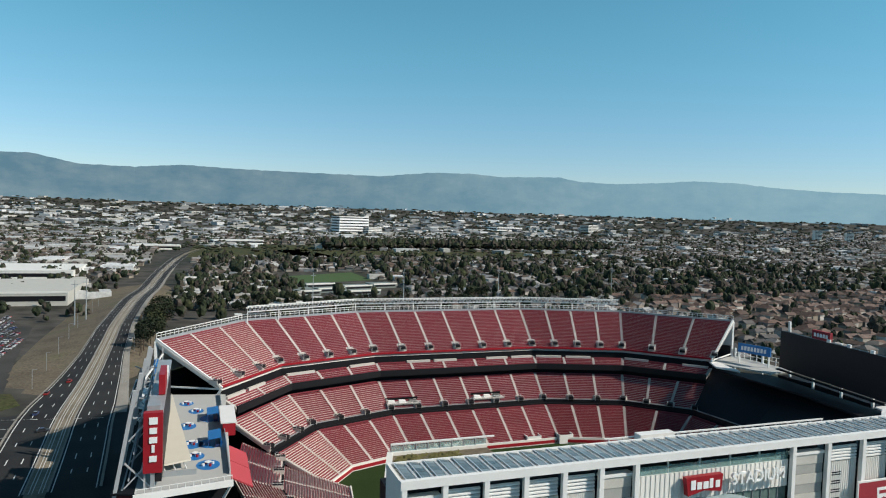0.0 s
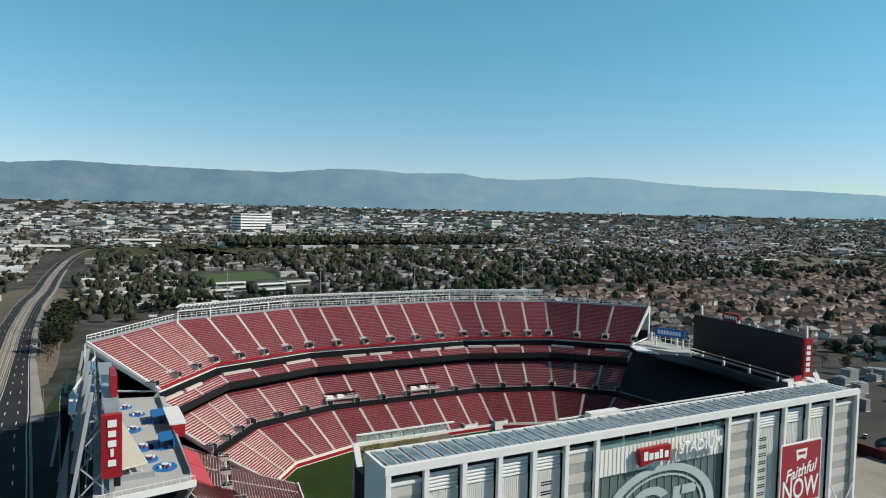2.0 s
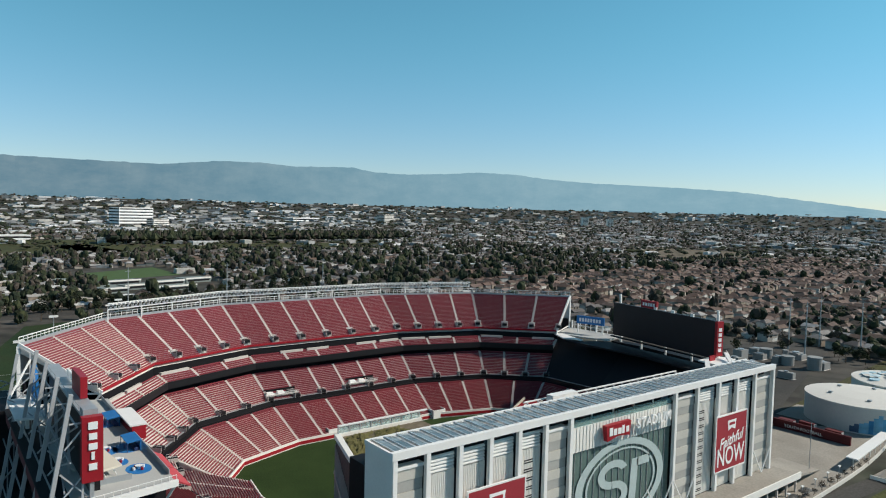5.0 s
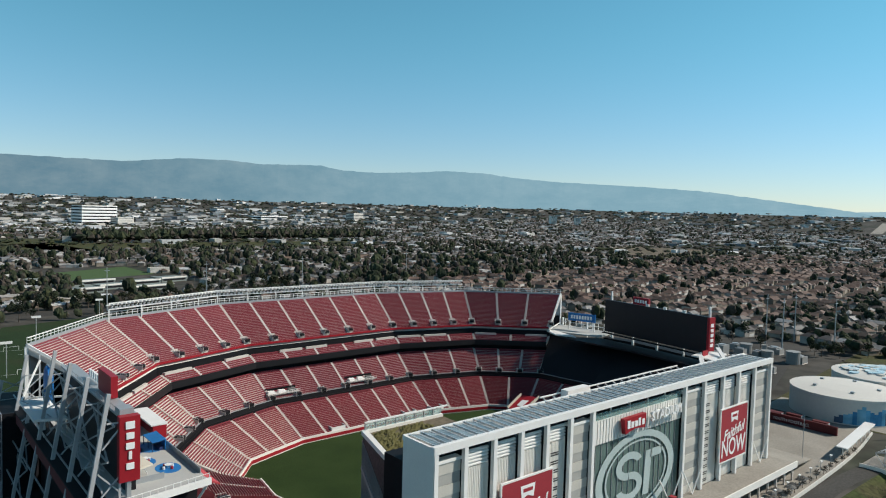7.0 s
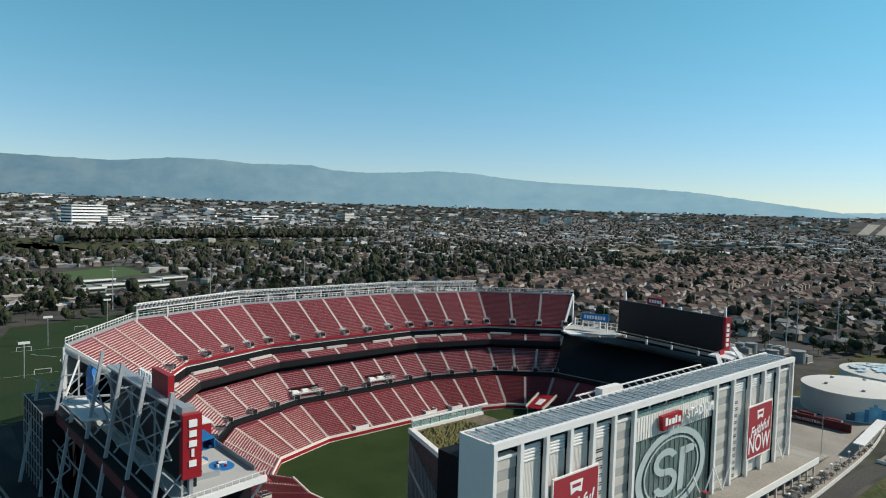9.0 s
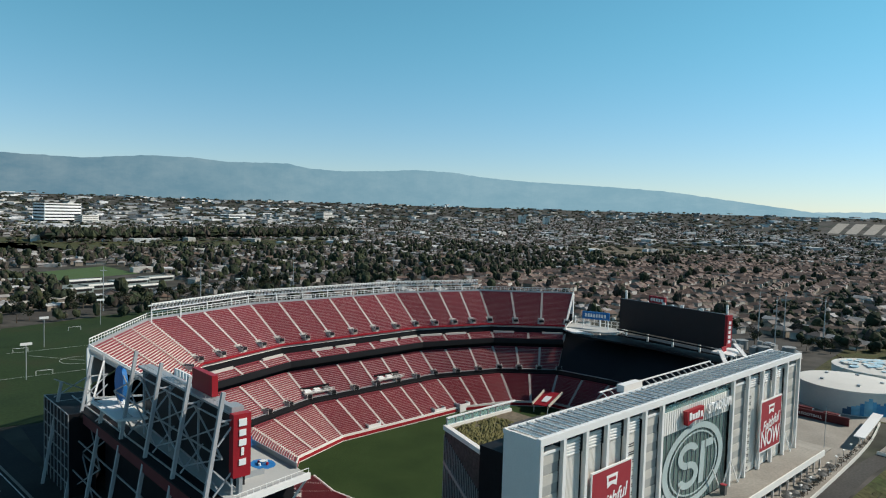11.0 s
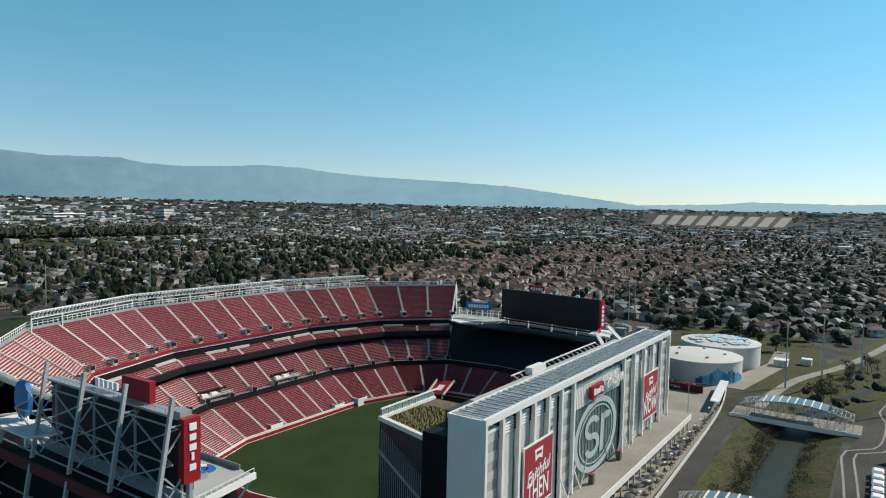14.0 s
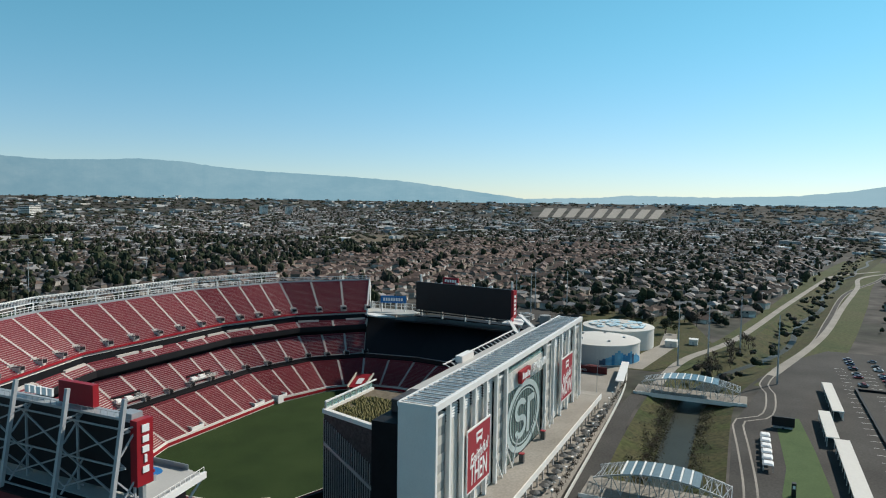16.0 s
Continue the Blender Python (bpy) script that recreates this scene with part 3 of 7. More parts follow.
# ---------------------------------------------------------------- tower
TOP, LEN, DEPTH = 39.0, 144.5, 9.4
COLS = [0.5, 8.3, 16.5, 24.7, 33.0, 41.3, 49.6, 91.2, 101.7, 112.6, 122.4, 132.9, 144.0]
tower = thing("suite_tower", "long white-clad suite tower with column grid and solar roof", "building", (72, 10, 0))
child("core", Shape().box(0.7, LEN - 0.8, 4.2, 17.0, 0, 33.0), M_DARK, tower, "dark glazed core behind the cladding")
child("end_wall", Shape().box(-0.2, 0.4, -0.3, DEPTH, 0, TOP - 0.2), M_PANEL, tower, "plain white end wall")
child("end_wall", Shape().box(LEN - 0.5, LEN, 0.8, DEPTH, 0, TOP - 1.8), M_PANEL, tower, "plain white end wall")
child("roof_beam", Shape().box(-0.25, LEN + 0.1, -0.55, 0.55, TOP - 1.55, TOP), M_WHITE, tower, "white roof edge beam")
child("roof_beam", Shape().box(-0.25, LEN + 0.1, DEPTH - 0.4, DEPTH + 0.2, TOP - 1.2, TOP - 0.1), M_WHITE, tower)
child("roof_slab", Shape().box(0.4, LEN - 0.5, 0.55, DEPTH - 0.4, TOP - 1.3, TOP - 1.0), M_PANEL, tower)
child("lower_roof", Shape().box(28.0, LEN - 1.0, DEPTH + 0.2, 22.0, 32.2, 33.0), M_DECK, tower, "grey lower roof terrace")
child("east_front", Shape().box(28.0, LEN - 1.0, 19.0, 21.5, 4.0, 32.2), M_DARK, tower, "dark glazed suite fronts")
for x in COLS:
    child("column", Shape().box(x - 0.5, x + 0.5, -0.45, 0.5, 5.4, TOP - 1.55), M_WHITE, tower)
# ribbed white cladding with louvres, or beige screens, between the columns
for k in range(len(COLS) - 1):
    x0, x1 = COLS[k] + 0.5, COLS[k + 1] - 0.5
    if k in (1, 2, 3, 4, 8, 9, 10):
        n = 5
        w = (x1 - x0) / n
        for i in range(n):
            xa = x0 + i * w
            s = Shape().box(xa + 0.03, xa + w - 0.03, 1.15, 1.45, 5.6, 32.3)
            for j in range(3):
                xr = xa + 0.12 + j * w / 3
                s.box(xr, xr + w / 6, 1.02, 1.152, 5.6, 32.3)
            child("cladding_panel", s, M_PANEL, tower)
        for j in range(5):
            z = 32.6 + j * 0.72
            child("louvre", Shape().solid([(x0 + 0.3, 0.9, z), (x1 - 0.3, 0.9, z), (x1 - 0.3, 1.3, z + 0.25), (x0 + 0.3, 1.3, z + 0.25)], [(x0 + 0.3, 0.9, z + 0.3), (x1 - 0.3, 0.9, z + 0.3), (x1 - 0.3, 1.3, z + 0.5), (x0 + 0.3, 1.3, z + 0.5)]), M_WHITE, tower)
        # near-black sheet as the shade in the open top of the bay
        child("bay_recess", Shape().box(x0, x1, 1.5, 1.7, 5.6, 37.4), M_DARK, tower)
        if k in (4, 8):
            for j in range(12):
                z = 6.5 + j * 2.05
                for o in (0.0, 0.55):
                    child("vent_slot", Shape().box(x0 + 2.2, x0 + 5.0, 0.99, 1.019, z + o, z + o + 0.28), M_BLACK, tower)
    elif k != 6:
        zs = [5.6 + i * 2.25 for i in range(14)]
        for i in range(13):
            child("screen_panel", Shape().box(x0 + 0.05, x1 - 0.05, 0.75 + 0.12 * (i % 2), 0.95 + 0.12 * (i % 2), zs[i], zs[i + 1] - 0.06), M_SCREEN if i % 2 else M_SCREEN2, tower)
        child("screen_cap", Shape().box(x0, x1, 0.5, 2.4, 34.9, 35.5), M_WHITE, tower)
        # same near-black sheet for the shade behind the screens
        child("bay_recess", Shape().box(x0, x1, 2.5, 2.7, 5.6, 37.4), M_DARK, tower)
# centre bay: terrace with glass rail, white ribbed band, glazed wall
X0, X1 = COLS[6] + 0.5, COLS[7] - 0.5
n = 34
w = (X1 - X0) / n
for i in range(n):
    xa = X0 + i * w
    s = Shape().box(xa + 0.02, xa + w - 0.02, 0.85, 1.1, 28.3, 34.3)
    s.box(xa + 0.15, xa + w / 2, 0.74, 0.852, 28.3, 34.3)
    child("cladding_panel", s, M_PANEL, tower)
    if i % 2 == 0:
        child("glass_panel", Shape().box(xa + 0.04, xa + 2 * w - 0.04, 1.2, 1.32, 5.6, 28.3), M_TEALGLASS, tower)
        child("mullion", Shape().box(xa - 0.05, xa + 0.05, 1.0, 1.2, 5.6, 28.3), M_GREYSTEEL, tower)
child("terrace_floor", Shape().box(X0, X1, 1.1, 4.2, 33.7, 34.2), M_DECK, tower)
child("terrace_back", Shape().box(X0, X1, 4.2, 4.5, 33.0, 37.6), M_DARK, tower)
for i in range(10):
    xa = X0 + i * (X1 - X0) / 10
    g = child("glass_rail", Shape().box(xa + 0.05, xa + (X1 - X0) / 10 - 0.05, 0.9, 0.94, 34.3, 36.1), M_GLASS, tower)
for i in range(1, 5):
    xa = X0 + i * (X1 - X0) / 5
    child("post", Shape().box(xa - 0.15, xa + 0.15, 1.0, 1.3, 34.3, 37.5), M_WHITE, tower)
# fall-arrest lights under the roof beam
for k in range(1, 48):
    x = 2.8 + k * 2.95
    child("lamp_arm", Shape().beam((x, 0.7, 37.3), (x + 0.9, 1.6, 36.6), 0.14), M_WHITE, tower)

# roof: rows of tilted solar panels on white frames
N_ARR = 48
arr = thing("solar_array", "row of dark blue solar panels in pale frames", "solar panel", (2.2, 5.0, TOP - 0.9), "solar arrays on the tower roof")
L0 = 9.3
frame_s = Shape()
for y in (-4.55, 4.55):
    frame_s.box(-1.3, 1.3, y - 0.06, y + 0.06, 0.12, 0.5)
for x, z in ((-1.25, 0.70), (1.2, 0.42)):
    frame_s.beam((x * 0.9, -4.65, z), (x * 0.9, 4.65, z), 0.2)
part("frame", frame_s, M_SOLARFRAME, arr)
for i in range(5):
    y = -4.5 + i * 1.8
    cell = Shape().solid([(-1.0, y + 0.06, 0.70), (0.85, y + 0.06, 0.44), (0.85, y + 1.72, 0.44), (-1.0, y + 1.72, 0.70)], [(-1.0, y + 0.06, 0.76), (0.85, y + 0.06, 0.50), (0.85, y + 1.72, 0.50), (-1.0, y + 1.72, 0.76)])
    part("panel", cell, M_SOLAR, arr)
part("gutter", Shape().box(1.28, 1.62, -4.9, 4.9, 0.25, 0.5), M_WHITE, arr)
part("bracket", Shape().box(-1.2, 1.2, -5.35, -4.9, 0.1, 0.45), M_WHITE, arr)
for k in range(1, N_ARR):
    copy_thing(arr, Matrix.Translation((2.2 + k * 2.98, 5.0, TOP - 0.9)))

# lower roof edge and its slanted rail
rail = thing("terrace_rail", "white terrace rail with brackets on the tower's lower roof", "railing", (60, 22, 33))
child("top_rail", Shape().box(58.0, 128.0, 24.0, 24.5, 33.7, 34.0), M_WHITE, rail)
for k in range(18):
    x = 59 + k * 4
    child("bracket", Shape().beam((x, 22.0, 32.6), (x, 24.2, 33.8), 0.3), M_GREYSTEEL, rail)
child("light_box", Shape().box(66, 76, 21, 23.5, 33.0, 35.2), M_WHITE, rail)
child("ledge", Shape().box(33.0, 130.0, 20.5, 22.6, 31.6, 32.6), M_WHITE, rail)

# block with planted roof beside the tower
gb = thing("planted_roof_block", "dark perforated stair block with planted roof", "building", (15, 26, 0))
GB = [(1.6, 16.6), (7.6, 35.4), (32, 35.4), (32, 16.6)]
child("screen_wall", Shape().prism(GB, 4.5, 30.3), M_MESH, gb, "bronze perforated metal screen walls")
child("parapet", Shape().prism([(1.2, 16.2), (7.3, 35.8), (32, 35.8), (32, 34.6), (8.4, 34.6), (2.8, 17.3), (32, 17.3), (32, 16.2)], 30.3, 31.4), M_PANEL, gb, "pale parapet")
child("roof_bed", Shape().prism([(2.8, 17.3), (8.4, 34.6), (32, 34.6), (32, 17.3)], 30.3, 30.7), M_DIRT, gb)
rnd = random.Random(5)
plants = Shape()
for _ in range(900):
    x, y = rnd.uniform(4, 24), rnd.uniform(17.8, 33.4)
    if x < 3.2 + (y - 17.3) * 0.33:
        continue
    h, r = rnd.uniform(0.25, 0.75), rnd.uniform(0.3, 0.7)
    plants.solid([(x - r, y - r * 0.6, 30.7), (x + r, y - r * 0.5, 30.7), (x + r * 0.2, y + r, 30.7)], [(x - r * 0.4, y - r * 0.2, 30.7 + h), (x + r * 0.5, y - r * 0.2, 30.7 + h * 0.8), (x, y + r * 0.4, 30.7 + h * 0.9)])
child("planting", plants, M_DRYPLANT, gb, "dry green roof planting")
for k in range(24):
    t = k / 23
    p = Vector((1.6, 16.6)).lerp(Vector((7.6, 35.4)), t)
    child("fin", Shape().beam((p.x - 0.15, p.y, 4.5), (p.x - 0.15, p.y, 21.0 + 8.0 * t), 0.16), M_GREYSTEEL, gb)
child("stair_stringer", Shape().beam((1.3, 16.8, 15.5), (7.2, 35.2, 22.5), 0.3, 0.9), M_GREYSTEEL, gb, "grey diagonal stair stringer")
child("shaft", Shape().box(9.0, 20.0, 9.6, 16.2, 30.3, 36.2), M_MESH, gb)
gr = thing("roof_glass_rail", "glass rail with grey posts round the planted roof", "railing", (20, 35, 31))
for k in range(8):
    xa = 8.2 + k * 3.0
    child("pane", Shape().box(xa, xa + 2.7, 35.2, 35.26, 31.5, 32.9), M_GLASS, gr)
    child("post", Shape().box(xa - 0.2, xa, 35.1, 35.5, 31.4, 33.0), M_GREYSTEEL, gr)
child("hand_rail", Shape().box(8.0, 34.0, 35.0, 35.6, 33.0, 33.3), M_WHITE, gr)

# banners with lettering
for x0, x1, word in ((18.0, 34.6, "THEN"), (110.7, 127.6, "NOW")):
    bn = thing("hanging_banner", "dark red cloth banner with white lettering on the tower", "banner", ((x0 + x1) / 2, -0.6, 11), "tower banners")
    mid = (x0 + x1) / 2
    child("cloth", Shape().box(x0 + 0.25, x1 - 0.25, -0.85, -0.7, 11.2, 27.3), M_BANNER, bn)
    fr = Shape().box(x0, x1, -0.9, -0.5, 27.2, 27.6).box(x0, x1, -0.9, -0.5, 10.9, 11.3).box(x0, x0 + 0.3, -0.9, -0.5, 11.3, 27.2).box(x1 - 0.3, x1, -0.9, -0.5, 11.3, 27.2)
    child("frame", fr, M_WHITE, bn)
    tagw = Shape().solid([(mid - 2.3, -0.86, 25.6), (mid + 2.3, -0.86, 25.6), (mid + 1.9, -0.86, 22.6), (mid, -0.86, 23.3), (mid - 1.9, -0.86, 22.6)], [(mid - 2.3, -0.92, 25.6), (mid + 2.3, -0.92, 25.6), (mid + 1.9, -0.92, 22.6), (mid, -0.92, 23.3), (mid - 1.9, -0.92, 22.6)])
    child("mark", tagw, M_LETTER, bn, "plain white trade mark shape")
    child("mark_bar", Shape().box(mid - 1.5, mid + 1.5, -0.96, -0.93, 24.1, 24.9), M_BANNER, bn)
    m = Matrix.Translation((mid, -0.88, 18.3)) @ Matrix.Rotation(radians(-8), 4, "Y") @ Matrix.Rotation(radians(90), 4, "X")
    letters("Faithful", 4.4, m, M_LETTER, "script_lettering", bn, shear=0.35, bold=0.05)
    m = Matrix.Translation((mid, -0.88, 12.6)) @ Matrix.Rotation(radians(90), 4, "X") @ Matrix.Diagonal((0.72 if word == "THEN" else 0.86, 1.15, 1, 1))
    letters(word, 6.6, m, M_LETTER, "block_lettering", bn, bold=0.06)

# name sign over the glazed wall
ns = thing("name_sign", "red box sign with white bars beside raised white lettering", "sign", (72, -0.8, 30))
sign_box = child("sign_box", Shape().solid([(61.4, -0.9, 33.5), (71.0, -0.9, 33.6), (70.6, -0.9, 29.9), (66.2, -0.9, 30.5), (62.0, -0.9, 29.6)], [(61.4, 0.3, 33.5), (71.0, 0.3, 33.6), (70.6, 0.3, 29.9), (66.2, 0.3, 30.5), (62.0, 0.3, 29.6)]), M_REDPAINT, ns)
for k, (w, h) in enumerate(((1.2, 2.0), (1.2, 1.5), (1.3, 1.5), (0.9, 2.0), (1.1, 1.5))):
    x = 62.6 + k * 1.6
    child("letter_bar", Shape().box(x, x + w, -1.02, -0.91, 30.9, 30.9 + h), M_LETTER, sign_box)
letters("STADIUM", 3.5, facing(80.7, -0.8, 31.0, "w"), M_LETTER, "raised_lettering", ns, bold=0.05, depth=0.3)
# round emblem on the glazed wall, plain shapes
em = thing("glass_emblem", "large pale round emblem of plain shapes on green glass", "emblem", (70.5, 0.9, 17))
ring = Shape()
for ra, rb, y in ((0.85, 1.0, 0.90), (0.75, 0.79, 0.90)):
    for i in range(64):
        a0, a1 = 2 * math.pi * i / 64, 2 * math.pi * (i + 1) / 64
        pts = [(70.5 + 17.6 * r * math.cos(a), 17.2 + 11.2 * r * math.sin(a)) for r, a in ((ra, a0), (rb, a0), (rb, a1), (ra, a1))]
        ring.solid([(x, y, z) for x, z in pts], [(x, y + 0.06, z) for x, z in pts])
child("ring", ring, M_EMBLEM, em)


def arc_band(cx, cz, rx, rz, a0, a1, w):
    """A thick curved band on the glass."""
    b = Shape()
    n = 18
    for i in range(n):
        q0, q1 = radians(a0 + (a1 - a0) * i / n), radians(a0 + (a1 - a0) * (i + 1) / n)
        pts = [(cx + (rx + o) * math.cos(q), cz + (rz + o * 0.75) * math.sin(q)) for o, q in ((-w, q0), (w, q0), (w, q1), (-w, q1))]
        b.solid([(x, 0.90, z) for x, z in pts], [(x, 0.96, z) for x, z in pts])
    return b


for arc in ((67.0, 19.9, 4.6, 2.7, 20, 265, 1.25), (67.2, 14.4, 4.6, 2.8, 95, -165, 1.25)):
    child("curved_band", arc_band(*arc), M_EMBLEM, em)
for x0, x1, z0, z1, lean in ((73.4, 76.2, 10.6, 22.4, 0.9), (76.4, 81.6, 20.2, 22.4, 0.3)):
    child("inner_bar", Shape().solid([(x0, 0.90, z0), (x1, 0.90, z0), (x1, 0.96, z0), (x0, 0.96, z0)], [(x0 + lean, 0.90, z1), (x1 + lean, 0.90, z1), (x1 + lean, 0.96, z1), (x0 + lean, 0.96, z1)]), M_EMBLEM, em)

# raised deck along the tower with sloping braces
dk = thing("tower_deck", "pale concrete raised walkway in front of the tower", "deck", (72, -4, 0))
child("slab", Shape().box(-12.0, 147.0, -8.6, 1.0, 4.7, 5.5), M_PAVE, dk)
child("kerb", Shape().box(-12.0, 147.0, -9.0, -8.6, 4.5, 6.5), M_PANEL, dk)
for k in range(27):
    child("post", Shape().box(-8 + k * 5.9, -7.5 + k * 5.9, -8.2, -7.7, 0, 4.7), M_CONC, dk)
child("ramp", Shape().solid([(147, -8.6, 4.7), (147, 6, 4.7), (172, 10, 0.05), (172, -4, 0.05)], [(147, -8.6, 5.5), (147, 6, 5.5), (172, 10, 0.15), (172, -4, 0.15)]), M_PAVE, dk)
br = thing("facade_brace", "white diagonal brace on the facade foot", "brace", (85, -0.6, 5.5), "facade braces")
part("strut", Shape().beam((0, 0, 0), (-5.5, 0.2, 8.0), 0.3).beam((0, 0, 0), (5.5, 0.2, 8.0), 0.3), M_WHITE, br)
for x in (55.0, 96.5, 138.5, 46.0):
    copy_thing(br, Matrix.Translation((x, -0.6, 5.5)))
box = thing("walkway_kiosk", "small dark kiosk on the raised walkway", "kiosk", (84, -2.0, 5.5), "walkway kiosks")
part("cabin", Shape().box(-0.7, 0.7, -0.5, 0.9, 0, 2.8), M_CANVAS, box)
part("roof", Shape().box(-0.8, 0.8, -0.6, 1.0, 2.8, 3.0), M_BANNER, box)
copy_thing(box, Matrix.Translation((60, -2.2, 5.5)))

# ---------------------------------------------------------------- rim truss and rails of the east stand
TR = [(-15, 168.6), (33.5, 188.0), (116, 188.2), (163.5, 173.8)]
trs = thing("lighting_truss", "long white steel lighting truss on the rim of the stand", "truss", (75, 188, 42))
for i in range(3):
    a, b = Vector(TR[i]), Vector(TR[i + 1])
    d = (b - a).normalized()
    nn = Vector((-d.y, d.x)) * 1.6
    n = max(2, round((b - a).length / 3.4))
    for off, z in ((0, 45.0), (0, 47.2), (1, 46.4)):
        p, q = a + nn * off, b + nn * off
        child("chord", Shape().beam((p.x, p.y, z), (q.x, q.y, z), 0.42), M_WHITE, trs)
    webs = Shape()
    for k in range(n):
        p, q = a.lerp(b, k / n), a.lerp(b, (k + 1) / n)
        webs.beam((p.x, p.y, 45.0), (p.x, p.y, 47.2), 0.12)
        webs.beam((p.x, p.y, 45.0), (q.x, q.y, 47.2), 0.1)
        webs.beam((p.x, p.y, 47.2), (p.x + nn.x, p.y + nn.y, 46.4), 0.09)
        if k % 4 == 0:
            webs.beam((p.x, p.y, 40.0), (p.x, p.y, 45.0), 0.4)
    tagged(child("web", webs, M_WHITE, trs), kind="stuff")
    lamps = Shape()
    for k in range(n * 2):
        p = a.lerp(b, (k + 0.5) / (n * 2)) - nn * 0.25
        lamps.box(p.x - 0.35, p.x + 0.35, p.y - 0.2, p.y + 0.2, 45.4, 46.0)
        lamps.box(p.x - 0.35, p.x + 0.35, p.y - 0.2, p.y + 0.2, 46.5, 47.1)
    tagged(child("floodlight", lamps, M_GREYSTEEL, trs, "grey floodlight heads"), kind="stuff")
rm = inset(0.2)
for i in EAST:
    a, b = rm[i], rm[i + 1]
    n = max(2, round((b - a).length / 2.2))
    f = thing("rim_fence", "white post fence on top of the stand", "fence", (a.x, a.y, 41.5), "rim fences")
    child("top_bar", Shape().beam((a.x, a.y, 43.8), (b.x, b.y, 43.8), 0.24), M_WHITE, f)
    child("mid_bar", Shape().beam((a.x, a.y, 42.9), (b.x, b.y, 42.9), 0.14), M_WHITE, f)
    for k in range(n + 1):
        p = a.lerp(b, k / n)
        child("post", Shape().beam((p.x, p.y, 41.4), (p.x, p.y, 43.9), 0.16), M_WHITE, f)
# raking white end frames of the upper deck
for i, sgn in ((0, 1), (5, -1)):
    o, q = inset(0.0)[i], inset(22.0)[i]
    ef = thing("end_frame", "white raking end beam of the upper deck on struts", "frame", (q.x, q.y, 25), "deck end frames")
    child("raker", Shape().beam((q.x, q.y, 26.2), (o.x, o.y, 41.6), 0.7, 1.3), M_WHITE, ef)
    child("strut", Shape().beam((q.x, q.y, 26.0), (o.x * 0.7 + q.x * 0.3, o.y * 0.7 + q.y * 0.3, 6), 0.7), M_WHITE, ef)
    child("column", Shape().beam((o.x, o.y, 0), (o.x, o.y, 41), 0.9), M_WHITE, ef)
    child("tie", Shape().beam((o.x, o.y, 26.0), (q.x, q.y, 26.0), 0.5), M_WHITE, ef)
# suite ledges behind the club seats and boxes within the middle tier
rnd = random.Random(3)
for i in EAST:
    oa, ob_, ia, ib = facet(22.4, 23.4, i)
    n = max(2, round((oa - ob_).length / 13.0))
    for k in range(n):
        if (k + i) % 3 == 2:
            continue
        t0, t1 = (k + 0.08) / n, (k + 0.92) / n
        pts = [oa.lerp(ob_, t0), oa.lerp(ob_, t1), ia.lerp(ib, t1), ia.lerp(ib, t0)]
        thing("suite_ledge", "white counter ledge behind the club seats", "counter", group="suite ledges", shape=Shape().solid([(p.x, p.y, 22.0) for p in pts], [(p.x, p.y, 23.3) for p in pts]), mat=M_AISLE)
for x in (46.0, 84.0):
    bx = thing("camera_platform", "recessed concrete platform with pale covers in the seats", "platform", (x, 151, 9))
    child("floor", Shape().box(x - 7.0, x + 7.0, 149.6, 153.6, 8.6, 9.0), M_AISLE, bx)
    child("back_wall", Shape().box(x - 7.0, x + 7.0, 153.4, 153.7, 9.0, 10.5), M_DARK, bx, "dark back wall")
    for w0, w1 in ((-6.4, -3.2), (-1.8, 1.4), (2.6, 6.2)):
        child("cover", Shape().solid([(x + w0, 150.6, 9.0), (x + w1, 150.6, 9.0), (x + w1, 152.4, 9.0), (x + w0, 152.4, 9.0)], [(x + w0 + 0.2, 150.9, 9.9), (x + w1 - 0.2, 150.9, 9.7), (x + w1 - 0.2, 152.2, 9.9), (x + w0 + 0.2, 152.2, 10.1)]), M_WHITE if w0 < 0 else M_CANVAS, bx)
    child("rail", Shape().box(x - 7.2, x + 7.2, 149.3, 149.42, 9.8, 9.95), M_WHITE, bx)
    for k in range(9):
        child("rail_post", Shape().box(x - 7.1 + k * 1.76, x - 7.0 + k * 1.76, 149.3, 149.42, 8.8, 9.8), M_WHITE, bx)
# field-level boxes and covers in the lower tier
for x, y in ((60.0, 132.5), (96.0, 132.0), (110.0, 130.5)):
    fb = thing("field_box", "white walled field-side box among the seats", "box", (x, y, -4), "field boxes")
    child("wall", Shape().box(x - 3.2, x + 3.2, y - 2.2, y - 1.9, -6.0, -2.4).box(x - 3.2, x - 2.9, y - 1.9, y + 1.6, -5.0, -2.2).box(x + 2.9, x + 3.2, y - 1.9, y + 1.6, -5.0, -2.2), M_WHITE, fb)
    # black block painted in for the shade inside the box
    child("opening", Shape().box(x - 2.8, x + 2.8, y - 1.7, y + 1.4, -4.6, -3.0), M_BLACK, fb)
letters("FAITHFUL THEN", 1.5, Matrix.Translation((36.0, 128.1, -5.5)) @ Matrix.Rotation(radians(19), 4, "Z") @ Matrix.Rotation(radians(90), 4, "X"), M_LETTER, "wall_lettering")
tagged(bpy.data.objects["wall_lettering"], "white lettering on the field wall ribbon", "lettering")
letters("FAITHFUL NOW", 1.5, Matrix.Translation((111.0, 129.3, -5.5)) @ Matrix.Rotation(radians(90), 4, "X"), M_LETTER, "wall_lettering")
tagged(bpy.data.objects["wall_lettering.001"], "white lettering on the field wall ribbon", "lettering")

